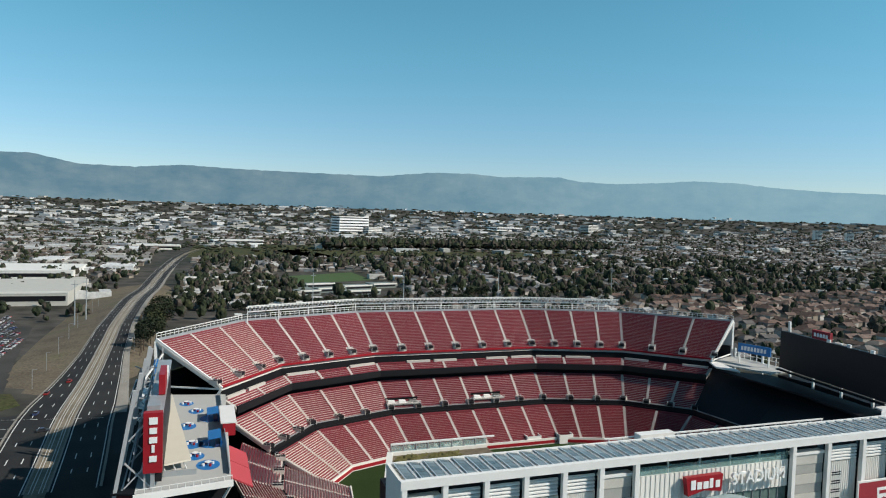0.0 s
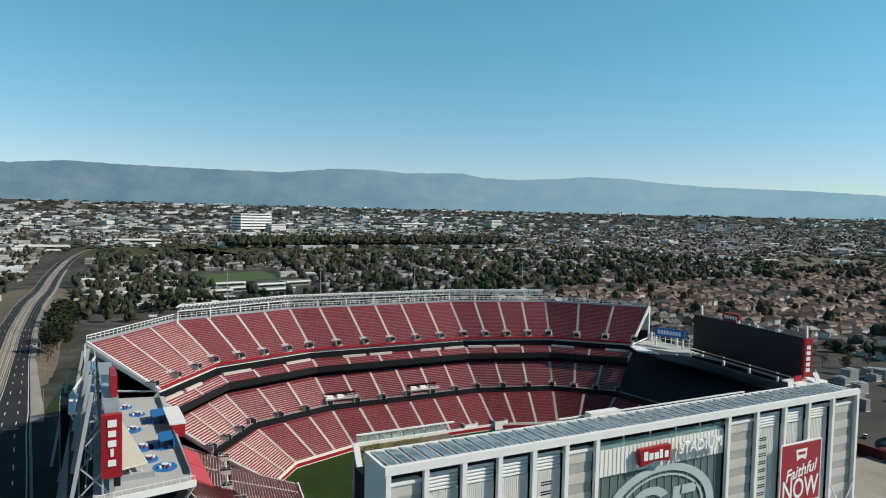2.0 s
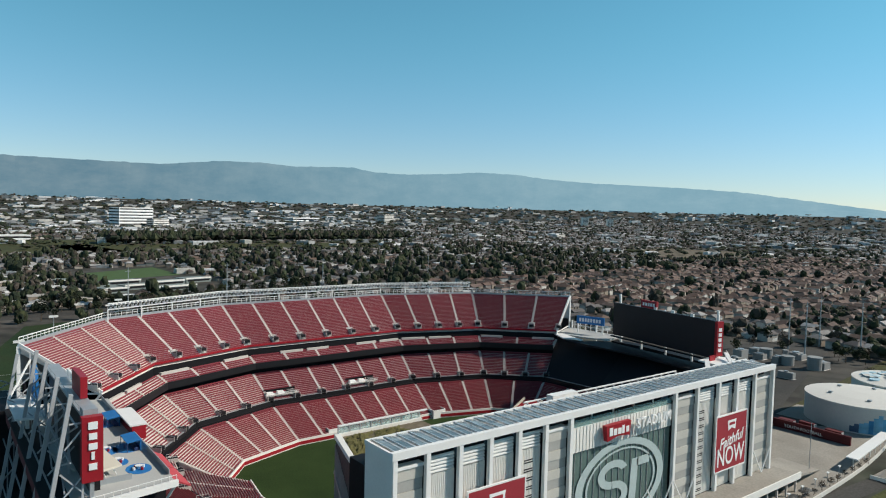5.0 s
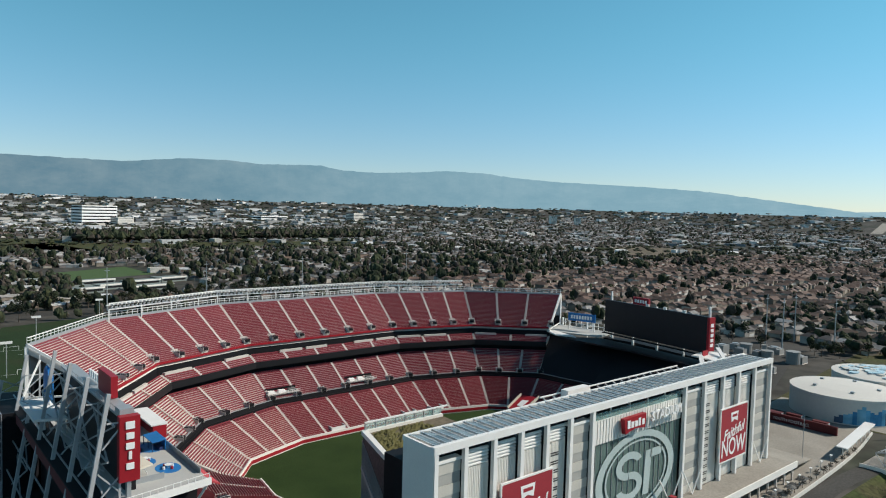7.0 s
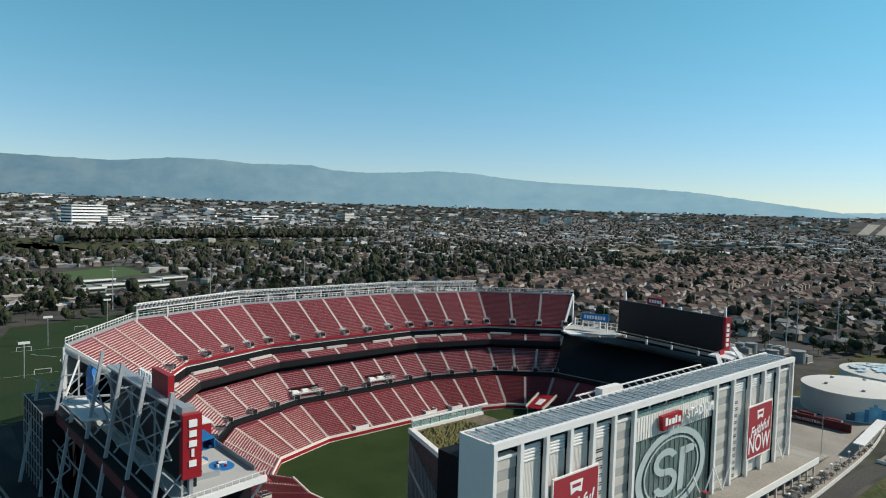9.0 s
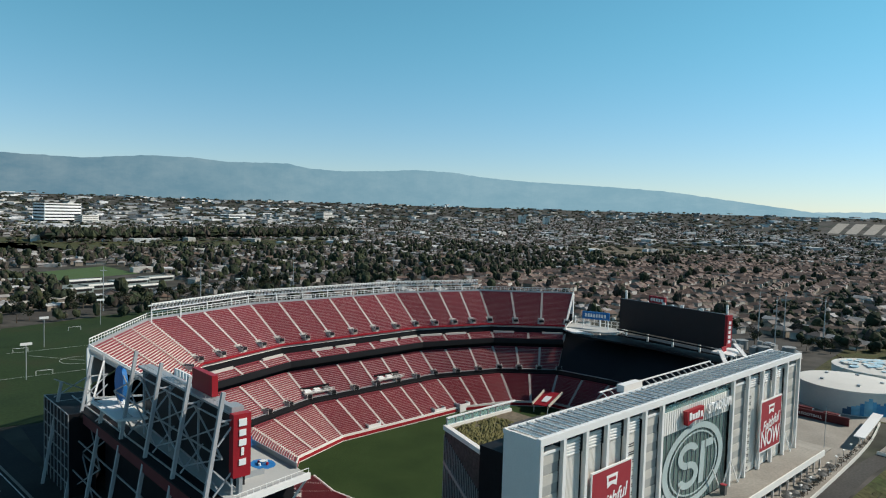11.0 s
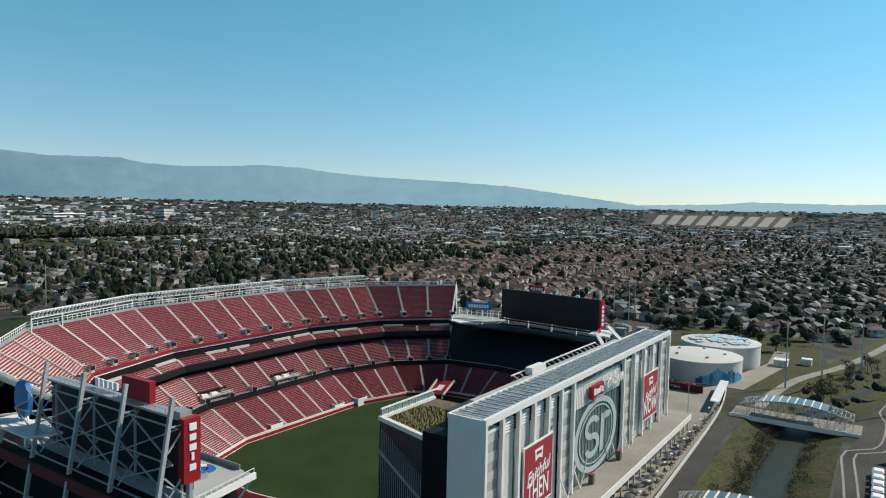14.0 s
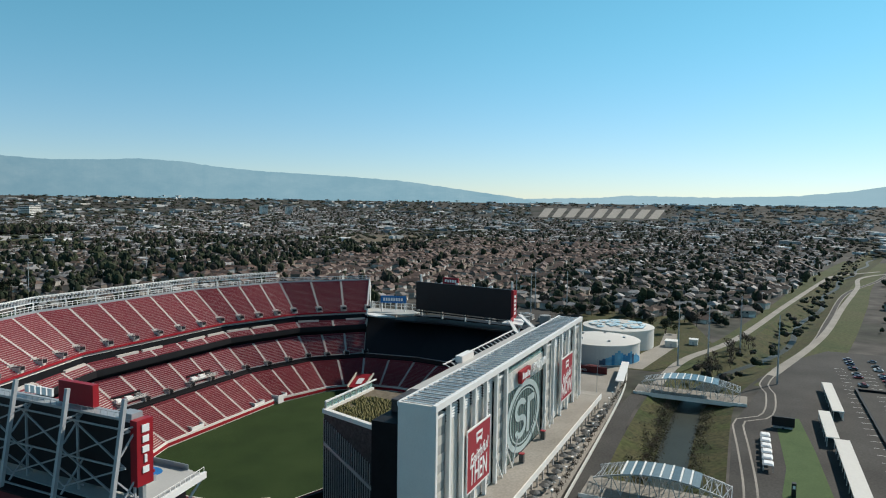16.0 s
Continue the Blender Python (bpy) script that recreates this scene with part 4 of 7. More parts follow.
# ---------------------------------------------------------------- north end
nd = thing("north_deck", "grey coated terrace deck on the north stand", "deck", (-34, 80, 0))
DECK = [(-46.5, 40.5), (-26.5, 47.0), (-25.0, 119), (-45.0, 123)]
child("slab", Shape().prism(DECK, 23.6, 25.0), M_DECK, nd)
# solid block whose near-black colour is the shade of the storeys
child("base_wall", Shape().prism([(-46.0, 42.5), (-27.5, 48.0), (-26.0, 119), (-45.0, 122)], 0, 23.6), M_DARK, nd, "near-black block painted as the shaded storeys below the deck")
child("front_edge", Shape().beam((-46.6, 40.2, 24.6), (-26.2, 43.6, 24.6), 0.7, 1.4), M_WHITE, nd, "white deck edge beam")
child("front_floor", Shape().prism([(-46.5, 40.5), (-26.4, 43.8), (-27.2, 47.6), (-30, 47.6)], 24.0, 24.99), M_DECK, nd)
for k in range(13):
    x = -46 + k * 1.63
    child("post", Shape().beam((x, 40.4 + k * 0.275, 25.0), (x, 40.4 + k * 0.275, 26.4), 0.1), M_WHITE, nd)
child("hand_rail", Shape().beam((-46, 40.4, 26.3), (-26.4, 43.7, 26.3), 0.12), M_WHITE, nd)
child("side_rail", Shape().box(-26.9, -26.7, 48, 118, 25.0, 26.2), M_GREYSTEEL, nd)
child("cantilever", Shape().beam((-26.4, 43.8, 24.4), (-29, 46.5, 18.5), 0.5).beam((-26.4, 43.8, 24.4), (-29.0, 46.5, 23.4), 0.5), M_WHITE, nd)
for k, (ya, yb) in enumerate(((50.5, 62.0), (62.4, 74.0))):
    child("sloping_panel", Shape().solid([(-26.5, ya, 23.0), (-21.3, ya, 20.2), (-21.3, yb, 20.2), (-26.5, yb, 23.0)], [(-26.5, ya, 23.4), (-21.3, ya, 20.6), (-21.3, yb, 20.6), (-26.5, yb, 23.4)]), M_LIGHTRED, nd, "light red sloping panel")
for x, y, r in ((-36.9, 110.2, 2.1), (-34.1, 101.4, 2.2), (-36.6, 86.8, 2.6), (-35.1, 71.0, 2.8), (-34.3, 61.8, 2.2), (-31.4, 55.2, 2.7), (-30.6, 92.9, 2.6), (-30.5, 70.7, 3.0)):
    c = thing("blue_floor_spot", "round blue painted spot on the grey deck", "floor marking", group="deck spots", shape=Shape().disc(x, y, 25.0, 25.03, r * 1.25, 28, r), mat=M_BLUE)
for x, y in ((-36.9, 110.2), (-34.1, 101.4), (-31.4, 55.2), (-36.2, 87.5), (-35.1, 71.5), (-34.3, 62.3)):
    tb = thing("picnic_set", "small round table with red and white seats", "table", (x, y, 25.03), "deck tables")
    part("table_top", Shape().disc(0, 0, 0.72, 0.8, 0.8, 12), M_WHITE, tb)
    part("stem", Shape().disc(0, 0, 0, 0.72, 0.1, 8), M_GREYSTEEL, tb)
    for k in range(4):
        a = k * math.pi / 2 + 0.4
        part("stool", Shape().disc(1.2 * math.cos(a), 1.2 * math.sin(a), 0, 0.55, 0.32, 8), M_REDPAINT if k % 2 else M_WHITE, tb)
for y in (92.5, 70.5):
    tn = thing("lounge_booth", "blue lounge booth with dark canopy on the deck", "booth", (-29.6, y, 25.0), "deck booths")
    part("canopy", Shape().solid([(-1.6, -3.6, 2.2), (1.6, -3.6, 2.6), (1.6, 3.6, 2.6), (-1.6, 3.6, 2.2)], [(-1.6, -3.6, 2.35), (1.6, -3.6, 2.75), (1.6, 3.6, 2.75), (-1.6, 3.6, 2.35)]), M_BLUE, tn)
    part("back_panel", Shape().box(1.4, 1.6, -3.5, 3.5, 0, 2.6), M_BLUE, tn)
    for yy in (-3.4, 0.0, 3.4):
        part("post", Shape().box(-1.55, -1.4, yy - 0.08, yy + 0.08, 0, 2.2), M_NAVY, tn)
    part("sofa", Shape().box(0.2, 1.3, -3.2, 3.2, 0.1, 0.8), M_NAVY, tn)
hut = thing("bar_hut", "white and red bar hut at the deck edge", "kiosk", (-25.2, 84, 25))
child("roof", Shape().box(-27.8, -23.6, 79.0, 96.0, 27.4, 27.8), M_WHITE, hut)
child("wall", Shape().box(-27.2, -24.0, 79.4, 95.6, 24.0, 27.4), M_REDPAINT, hut)
child("front", Shape().box(-27.3, -23.9, 79.0, 79.3, 24.0, 27.3), M_REDPAINT, hut)
sail = thing("deck_canopy", "cream triangular canopy beside the screen", "canopy", (-40, 52, 25))
child("fabric", Shape().solid([(-41.0, 51.5, 26.9), (-35.2, 53.7, 26.9), (-41.4, 116, 26.9)], [(-41.0, 51.5, 27.3), (-35.2, 53.7, 27.3), (-41.4, 116, 27.3)]), M_CREAM, sail)
for x, y in ((-40.6, 52.3), (-36.2, 54.0), (-38.5, 53.2)):
    child("strut", Shape().beam((x, y, 25), (x - 0.8, y + 0.4, 26.9), 0.18), M_WHITE, sail)
child("front_rail", Shape().box(-41.0, -34.0, 49.8, 50.0, 25.0, 26.3), M_GREYSTEEL, sail)

nb = thing("north_scoreboard", "dark back of the north video screen with steel frame", "scoreboard", (-43, 72, 25))
child("screen", Shape().box(-43.2, -41.2, 44.9, 98.0, 26.0, 41.2), M_BLACK, nb)
child("catwalk", Shape().box(-44.4, -41.0, 44.9, 98.0, 41.2, 41.7), M_GREYSTEEL, nb)
cat = Shape()
for k in range(28):
    y = 46 + k * 1.9
    cat.beam((-44.3, y, 41.7), (-44.3, y, 42.7), 0.07)
cat.beam((-44.3, 45, 42.7), (-44.3, 98, 42.7), 0.08)
child("catwalk_rail", cat, M_GREYSTEEL, nb)
child("leg", Shape().box(-43.0, -42.2, 48, 49, 25.0, 26.0), M_GREYSTEEL, nb)
child("leg", Shape().box(-43.0, -42.2, 94, 95, 25.0, 26.0), M_GREYSTEEL, nb)
child("top_box", Shape().box(-42.6, -41.2, 58.0, 68.5, 41.9, 46.6), M_REDPAINT, nb, "red sign box on top of the screen")
for k in range(5):
    child("letter_block", Shape().box(-41.7, -41.2, 72.0 + k * 1.9, 73.4 + k * 1.9, 42.2, 43.9), M_LETTER, nb)
bl = thing("red_sign_blade", "tall red sign blade with pale lettering bars", "sign", (-43, 43.5, 25))
blade = child("blade", Shape().box(-44.9, -41.0, 42.9, 44.7, 28.7, 41.9), M_REDPAINT, bl)
child("bracket", Shape().box(-43.4, -42.6, 43.2, 44.4, 25.0, 28.7), M_GREYSTEEL, bl)
for k, (w, h) in enumerate(((1.7, 1.5), (1.5, 1.3), (1.6, 1.3), (0.6, 1.6), (1.5, 1.3))):
    z = 39.4 - k * 2.05
    child("letter_bar", Shape().box(-42.9 - w / 2, -42.9 + w / 2, 42.72, 42.9, z, z + h), M_LETTER, blade)
child("service_box", Shape().box(-44.3, -41.6, 45.0, 48.5, 41.7, 42.9), M_GREYSTEEL, nb)
# leaning masts of the north front with bracing
MAST_Y = [44.0, 60.2, 76.3, 92.8, 109.0, 125.0, 140.0]
for k, y in enumerate(MAST_Y):
    top = 46.7 if k < 4 else (29.5 if k == 4 else (40.0 if k == 5 else 30.0))
    bx = -54.6 if k < 6 else -57.0
    ax = bx + 0.171 * top
    ms = thing("leaning_mast", "leaning white steel mast on the north front", "mast", (bx, y, 0), "leaning masts")
    child("shaft", Shape().beam((bx, y, 0), (ax, y, top), 0.78, 0.78), M_MAST, ms)
    for p, q in (((ax - 0.4, y, top - 6), (-43.5, y, top - 6)), ((ax - 1.2, y, top - 11), (-43.5, y, top - 6)), ((ax - 2.0, y, 25.5), (-43.5, y, 31)), ((ax - 2.0, y, 31), (-43.5, y, 25.5))):
        child("brace", Shape().beam(p, q, 0.3), M_MAST, ms)
    if k < 6:
        y2 = MAST_Y[k + 1]
        bars = []
        for za, zb in ((27, 33), (33, 40)) if k < 4 else ((3, 12), (12, 22)):
            xa, xb = -54.6 + 0.171 * za + 2.2, -54.6 + 0.171 * zb + 2.2
            bars += [((xa, y, za), (xb, y2, zb)), ((xb, y, zb), (xa, y2, za)), ((xb, y, zb), (xb, y2, zb))]
        bars += [((-49.0, y, 25.2), (-49.0, y2, 25.2)), ((-51.5, y, 16), (-51.5, y2, 16)), ((-53.0, y, 8), (-53.0, y2, 8))]
        for p, q in bars:
            child("lattice_bar", Shape().beam(p, q, 0.3), M_GREYSTEEL, ms)
    child("rear_post", Shape().beam((-44.6, y, 25.0), (-44.6, y, min(41.0, top)), 0.4), M_MAST, ms)
ledge = thing("north_ledge", "dark red-faced ledge below the screen back", "ledge", shape=Shape().prism([(-51.0, 44.0), (-46.0, 44.0), (-46.0, 120), (-51.0, 122)], 21.5, 24.4), mat=M_BROWNRED)
# near-black colour holds the shade that the screen casts on this floor
floor_n = thing("north_ledge_floor", "maintenance floor coloured near-black for the shade behind the screen", "floor", shape=Shape().prism([(-51.2, 43.5), (-46.4, 42.0), (-45.0, 122), (-51.2, 123)], 24.4, 24.8), mat=M_DARK, kind="structure")
ds = thing("dish_sign", "big blue and grey round dish on a white stand", "sign", (-47, 99, 30))
dish = Shape()
dish.solid([(-46.2, 107 + 3.6 * math.cos(2 * math.pi * i / 28), 35.2 + 4.8 * math.sin(2 * math.pi * i / 28)) for i in range(28)], [(-45.0, 107 + 3.6 * math.cos(2 * math.pi * i / 28), 35.2 + 4.8 * math.sin(2 * math.pi * i / 28)) for i in range(28)])
child("disc", dish, M_BLUE, ds)
child("stand", Shape().beam((-45.6, 104.5, 30), (-45.6, 106, 33), 0.35).beam((-45.6, 109.5, 30), (-45.6, 108, 33), 0.35), M_WHITE, ds)
pl = thing("north_platform", "white steel platform on the north front", "platform", (-48, 101, 25))
child("slab", Shape().prism([(-51.5, 92.5), (-44.6, 90), (-44.6, 113), (-51.5, 113)], 29.4, 30.0), M_WHITE, pl)
child("strut", Shape().beam((-51, 113, 30), (-44.5, 125, 38), 0.4), M_WHITE, pl)
child("strut", Shape().beam((-51, 93, 29.5), (-49, 93, 25), 0.4), M_WHITE, pl)
child("leg", Shape().box(-48.4, -47.6, 100, 101, 24.8, 29.4), M_WHITE, pl)
# dark gridded curtain wall of the north-east corner
cw = thing("corner_curtain_wall", "dark blue glazed curtain wall with pale grid", "wall", (-50, 140, 0))
child("glass", Shape().prism([(-54, 124), (-47, 124), (-40, 146), (-54, 150)], 0, 24.0), M_DARK, cw)
gridw = Shape()
for z in (4, 8, 12, 16, 20, 24):
    gridw.beam((-54.2, 124, z), (-54.2, 150, z), 0.22).beam((-54.2, 150, z), (-40, 146.2, z), 0.22)
for k in range(8):
    y = 124 + k * 3.7
    gridw.beam((-54.2, y, 0), (-54.2, y, 24), 0.22)
child("grid", gridw, M_GREYSTEEL, cw)

# ---------------------------------------------------------------- south end
sb = thing("south_scoreboard", "huge black video screen with red side blade and masts", "scoreboard", (191, 74, 0))
a, b = Vector((196.4, 104.2)), Vector((187.0, 45.6))
d = (b - a).normalized()
bk = Vector((-d.y, d.x))
if bk.x < 0:
    bk = -bk
child("screen", Shape().prism([tuple(a), tuple(b), tuple(b + bk * 1.8), tuple(a + bk * 1.8)], 27.3, 42.8), M_BLACK, sb)
child("catwalk", Shape().prism([tuple(a), tuple(b), tuple(b - bk * 1.6), tuple(a - bk * 1.6)], 26.4, 26.9), M_DARK, sb)
for t in (0.02, 0.25, 0.5, 0.75, 0.98):
    p = a.lerp(b, t) + bk * 3.0
    child("leg", Shape().beam((p.x + 3.5, p.y, 0), (p.x, p.y, 43.0 if 0.1 < t < 0.9 else 46.8), 0.8), M_WHITE, sb)
p = a.lerp(b, 0.32)
child("top_box", Shape().prism([tuple(a.lerp(b, 0.30)), tuple(a.lerp(b, 0.46)), tuple(a.lerp(b, 0.46) + bk * 1.2), tuple(a.lerp(b, 0.30) + bk * 1.2)], 43.0, 46.4), M_BANNER, sb, "dark red sign box")
for k in range(5):
    q0, q1 = a.lerp(b, 0.32 + k * 0.026), a.lerp(b, 0.338 + k * 0.026)
    child("letter_bar", Shape().prism([tuple(q0 - bk * 0.12), tuple(q1 - bk * 0.12), tuple(q1), tuple(q0)], 44.0, 45.4), M_LETTER, sb)
e0 = b + d * 0.1
child("blade", Shape().prism([tuple(e0), tuple(e0 + d * 1.2), tuple(e0 + d * 1.2 + bk * 3.6), tuple(e0 + bk * 3.6)], 28.4, 42.6), M_REDPAINT, sb, "red side blade")
for k in range(5):
    q = e0 + d * 1.22 + bk * 0.8
    child("blade_bar", Shape().prism([tuple(q), tuple(q + d * 0.12), tuple(q + d * 0.12 + bk * 1.8), tuple(q + bk * 1.8)], 38.6 - k * 2.1, 40.0 - k * 2.1), M_LETTER, sb)
for t in (0.45, 0.62, 0.8):
    q = a.lerp(b, t)
    child("top_lamp", Shape().box(q.x - 0.2, q.x + 0.6, q.y - 0.7, q.y + 0.7, 42.8, 44.0), M_WHITE, sb)
bs = thing("blue_panel_sign", "blue advertising panel with pale bars on white frame", "sign", (197, 119, 25))
p, q = Vector((194.7, 125.8)), Vector((199.4, 112.0))
dd_ = (q - p).normalized()
nn = Vector((dd_.y, -dd_.x))
if nn.x > 0:
    nn = -nn
child("panel", Shape().prism([tuple(p), tuple(q), tuple(q - nn * 0.6), tuple(p - nn * 0.6)], 29.7, 33.7), M_BLUE, bs)
for k in range(8):
    r0, r1 = p.lerp(q, 0.1 + k * 0.1), p.lerp(q, 0.17 + k * 0.1)
    child("letter_bar", Shape().prism([tuple(r0 + nn * 0.08), tuple(r1 + nn * 0.08), tuple(r1), tuple(r0)], 30.8, 32.6), M_LETTER, bs)
for t in (0.05, 0.95):
    r = p.lerp(q, t) - nn * 0.3
    child("leg", Shape().beam((r.x, r.y, 24.8), (r.x, r.y, 29.8), 0.5), M_WHITE, bs)
# white open concourse levels behind the south-east corner
so = thing("corner_concourse", "white open concourse decks at the stand corner", "concourse", (200, 118, 0))
for z in (8.0, 16.0, 24.3):
    child("floor", Shape().prism([(182, 131), (204, 138), (207, 106), (192, 104)], z, z + 0.6), M_DECK, so)
for x, y in ((184, 129), (203, 136), (205.5, 107), (193.5, 106), (204.5, 121)):
    child("column", Shape().box(x - 0.4, x + 0.4, y - 0.4, y + 0.4, 0, 29 if x > 200 else 24.3), M_WHITE, so)
for k in range(9):
    y = 108 + k * 3.4
    child("fence_post", Shape().box(206.2 - (k * 0.25), 206.5 - (k * 0.25), y, y + 0.2, 24.9, 28.6), M_WHITE, so)
child("fence_bar", Shape().beam((206.3, 108, 28.5), (204.2, 136, 28.5), 0.2).beam((206.3, 108, 26.7), (204.2, 136, 26.7), 0.2), M_WHITE, so)
child("lip", Shape().prism([(176, 118), (181, 128), (184.5, 126), (180.5, 109)], 24.6, 25.2), M_WHITE, so, "white canopy lip")
# deck and outer wall near-black, the south end's shade in their colour
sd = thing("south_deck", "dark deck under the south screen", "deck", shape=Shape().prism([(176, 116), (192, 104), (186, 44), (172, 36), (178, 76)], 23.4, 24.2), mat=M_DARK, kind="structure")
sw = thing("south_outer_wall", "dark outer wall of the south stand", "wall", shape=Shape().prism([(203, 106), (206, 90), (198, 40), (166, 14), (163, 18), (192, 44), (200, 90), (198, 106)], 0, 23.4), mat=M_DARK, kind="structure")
st = thing("south_stair", "white steel stair and gantry at the south-west corner", "stairs", (168, 36, 24))
child("flight", Shape().beam((176, 42, 28.5), (160, 30, 22), 1.8, 0.6), M_WHITE, st)
child("flight", Shape().beam((190, 42, 30.0), (170, 24, 24), 1.6, 0.6), M_WHITE, st)
child("landing", Shape().prism([(176, 36), (194, 40), (192, 48), (178, 47)], 27.0, 27.5), M_WHITE, st)
for x, y in ((178, 38), (192, 42), (164, 33)):
    child("post", Shape().box(x - 0.3, x + 0.3, y - 0.3, y + 0.3, 0, 27.0 if x > 170 else 23.5), M_WHITE, st)
child("hand_rail", Shape().beam((176, 42, 29.8), (160, 30, 23.4), 0.15).beam((190, 42, 31.3), (170, 24, 25.3), 0.15), M_WHITE, st)
child("red_panel", Shape().box(180, 184, 43, 43.4, 27.5, 29.6), M_REDPAINT, st)
tent = thing("tunnel_canopy", "red and white sloping canopy over the field tunnel", "canopy", (140, 105, -6))
child("roof", Shape().solid([(134.2, 108.4, -2.6), (136.6, 102.0, -2.6), (147.0, 102.6, 1.6), (143.8, 109.4, 1.6)], [(134.2, 108.4, -2.3), (136.6, 102.0, -2.3), (147.0, 102.6, 1.9), (143.8, 109.4, 1.9)]), M_REDPAINT, tent)
child("panel", Shape().solid([(137.4, 106.6, -1.15), (138.3, 104.0, -1.1), (142.6, 104.2, 0.6), (141.4, 107.0, 0.6)], [(137.4, 106.6, -1.05), (138.3, 104.0, -1.0), (142.6, 104.2, 0.7), (141.4, 107.0, 0.7)]), M_LETTER, tent, "white panel")
for x, y in ((134.4, 108.2), (136.7, 102.2)):
    child("post", Shape().box(x - 0.15, x + 0.15, y - 0.15, y + 0.15, -6, -2.5), M_WHITE, tent)
for p, q in (((134.0, 108.9, -2.2), (143.6, 109.8, 2.2)), ((136.6, 101.6, -2.2), (147.2, 102.1, 2.2))):
    child("side_wall", Shape().beam(p, q, 0.5, 1.2), M_CREAM, tent, "pale side wall")


# ---------------------------------------------------------------- hills
RIDGE = [(135, 3.0), (122, 3.2), (112, 3.3), (103.2, 3.5), (100.8, 3.6), (97.7, 3.0), (94, 3.0), (90.4, 3.35), (87, 3.25), (82, 3.2), (74.7, 3.15), (70.4, 3.6), (67, 3.6), (64.7, 3.4), (60, 3.5), (58.2, 3.17), (55.5, 3.04), (51.6, 3.2), (49.5, 3.37), (46.2, 3.25), (44, 2.95), (40.5, 2.68), (33.3, 2.39), (28.6, 2.1), (24.8, 1.6), (19.1, 0.85), (15, 0.1), (11, -0.9), (9, -1.3)]
RIDGE2 = [(30, 0.5), (22, 0.6), (16.3, 0.8), (12.2, 0.9), (10, 1.1), (3.5, 1.0), (-2.4, 1.15), (-6, 1.5), (-8.4, 1.9), (-16, 2.6), (-26, 2.4), (-40, 2.2)]


def hills(name, ridge, dist, mat, words, seed):
    """A folded range: rows of ground from its foot up to the ridge line, seen from the flight path's middle."""
    s = Shape()
    az, step = ridge[0][0], 0.22
    cols = []
    while az >= ridge[-1][0]:
        for (a0, e0), (a1, e1) in zip(ridge, ridge[1:]):
            if a1 <= az <= a0:
                e = e0 + (e1 - e0) * (a0 - az) / (a0 - a1)
        crest = 84 + dist * math.tan(radians(e)) + 4.0 * noise.noise((az * 1.7, seed, 0)) + 2.0 * noise.noise((az * 5.1, seed, 1))
        col = []
        for k in range(9):
            f = k / 8
            fold = noise.fractal((az * 0.22, f * 1.6, seed), 1.0, 2.0, 2) * 190 * f * (1 - f)
            r = dist - 260 * (1 - f) + fold * 0.35
            z = 104 * (1 - f) + crest * f + (noise.noise((az * 0.9, f * 3, seed + 3)) * 26 * f * (1 - f))
            r = min(r, dist + 60)
            col.append((-85 + r * math.cos(radians(az)), -95 + r * math.sin(radians(az)), z))
        cols.append(col)
        az -= step
    n = 9
    for c in cols:
        s.v.extend(c)
    for i in range(len(cols) - 1):
        for k in range(n - 1):
            s.f.append((i * n + k, i * n + k + 1, (i + 1) * n + k + 1, (i + 1) * n + k))
    return thing(name, words, "hills", shape=s, mat=mat, kind="structure")


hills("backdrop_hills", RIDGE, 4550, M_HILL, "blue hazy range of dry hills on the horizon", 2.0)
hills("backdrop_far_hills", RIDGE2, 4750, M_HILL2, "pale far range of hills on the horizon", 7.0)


# ---------------------------------------------------------------- roads and open ground
def sheet(name, poly, z, mat, words, category="ground"):
    return thing(name, words, category, shape=Shape().prism(poly, z - 0.3, z), mat=mat, kind="structure")


def road_z(y):
    def s(t):
        t = min(1, max(0, t))
        return t * t * (3 - 2 * t)
    return 8.0 * s((y - 225) / 170) * (1 - s((y - 470) / 230)) + 0.1


ROAD = smooth_line([(-66, -260), (-72, -60), (-76, 60), (-80, 140), (-83, 193), (-83, 260), (-83, 330), (-83.3, 397), (-81, 600), (-74, 900), (-50, 1250), (20, 1700), (60, 2300)], 14)
MED = 2.9


def half(y):
    """Half the road's width, which narrows towards the bridge."""
    for y0, y1, w0, w1 in ((-400, 205, 17.0, 17.0), (205, 300, 17.0, 11.2), (300, 390, 11.2, 9.6), (390, 3000, 9.6, 9.6)):
        if y <= y1:
            return w0 + (w1 - w0) * (y - y0) / (y1 - y0)
    return 9.6


def lane(f0, f1, lift, keep=None, dash=0):
    """A band along the road between two fractions of the carriageway (sign: side), or within the median if under 1 in size."""
    s = Shape()
    n = len(ROAD)
    for k in range(n - 1):
        if keep and not keep[0] < ROAD[k].y < keep[1]:
            continue
        quad = []
        for t in ((0, 1) if not dash else (0.0, 0.28)):
            p = ROAD[k].lerp(ROAD[k + 1], t)
            d = (ROAD[k + 1] - ROAD[k]).normalized()
            nn = Vector((-d.y, d.x))
            for f in (f0, f1):
                sg = 1 if f > 0 else -1
                u = abs(f)
                o = sg * (u * MED if u <= 1 else MED + (u - 1) * (half(p.y) - MED))
                q = p + nn * o
                quad.append((q.x, q.y, road_z(p.y) + lift))
        s.face(quad[0], quad[1], quad[3], quad[2])
    return s


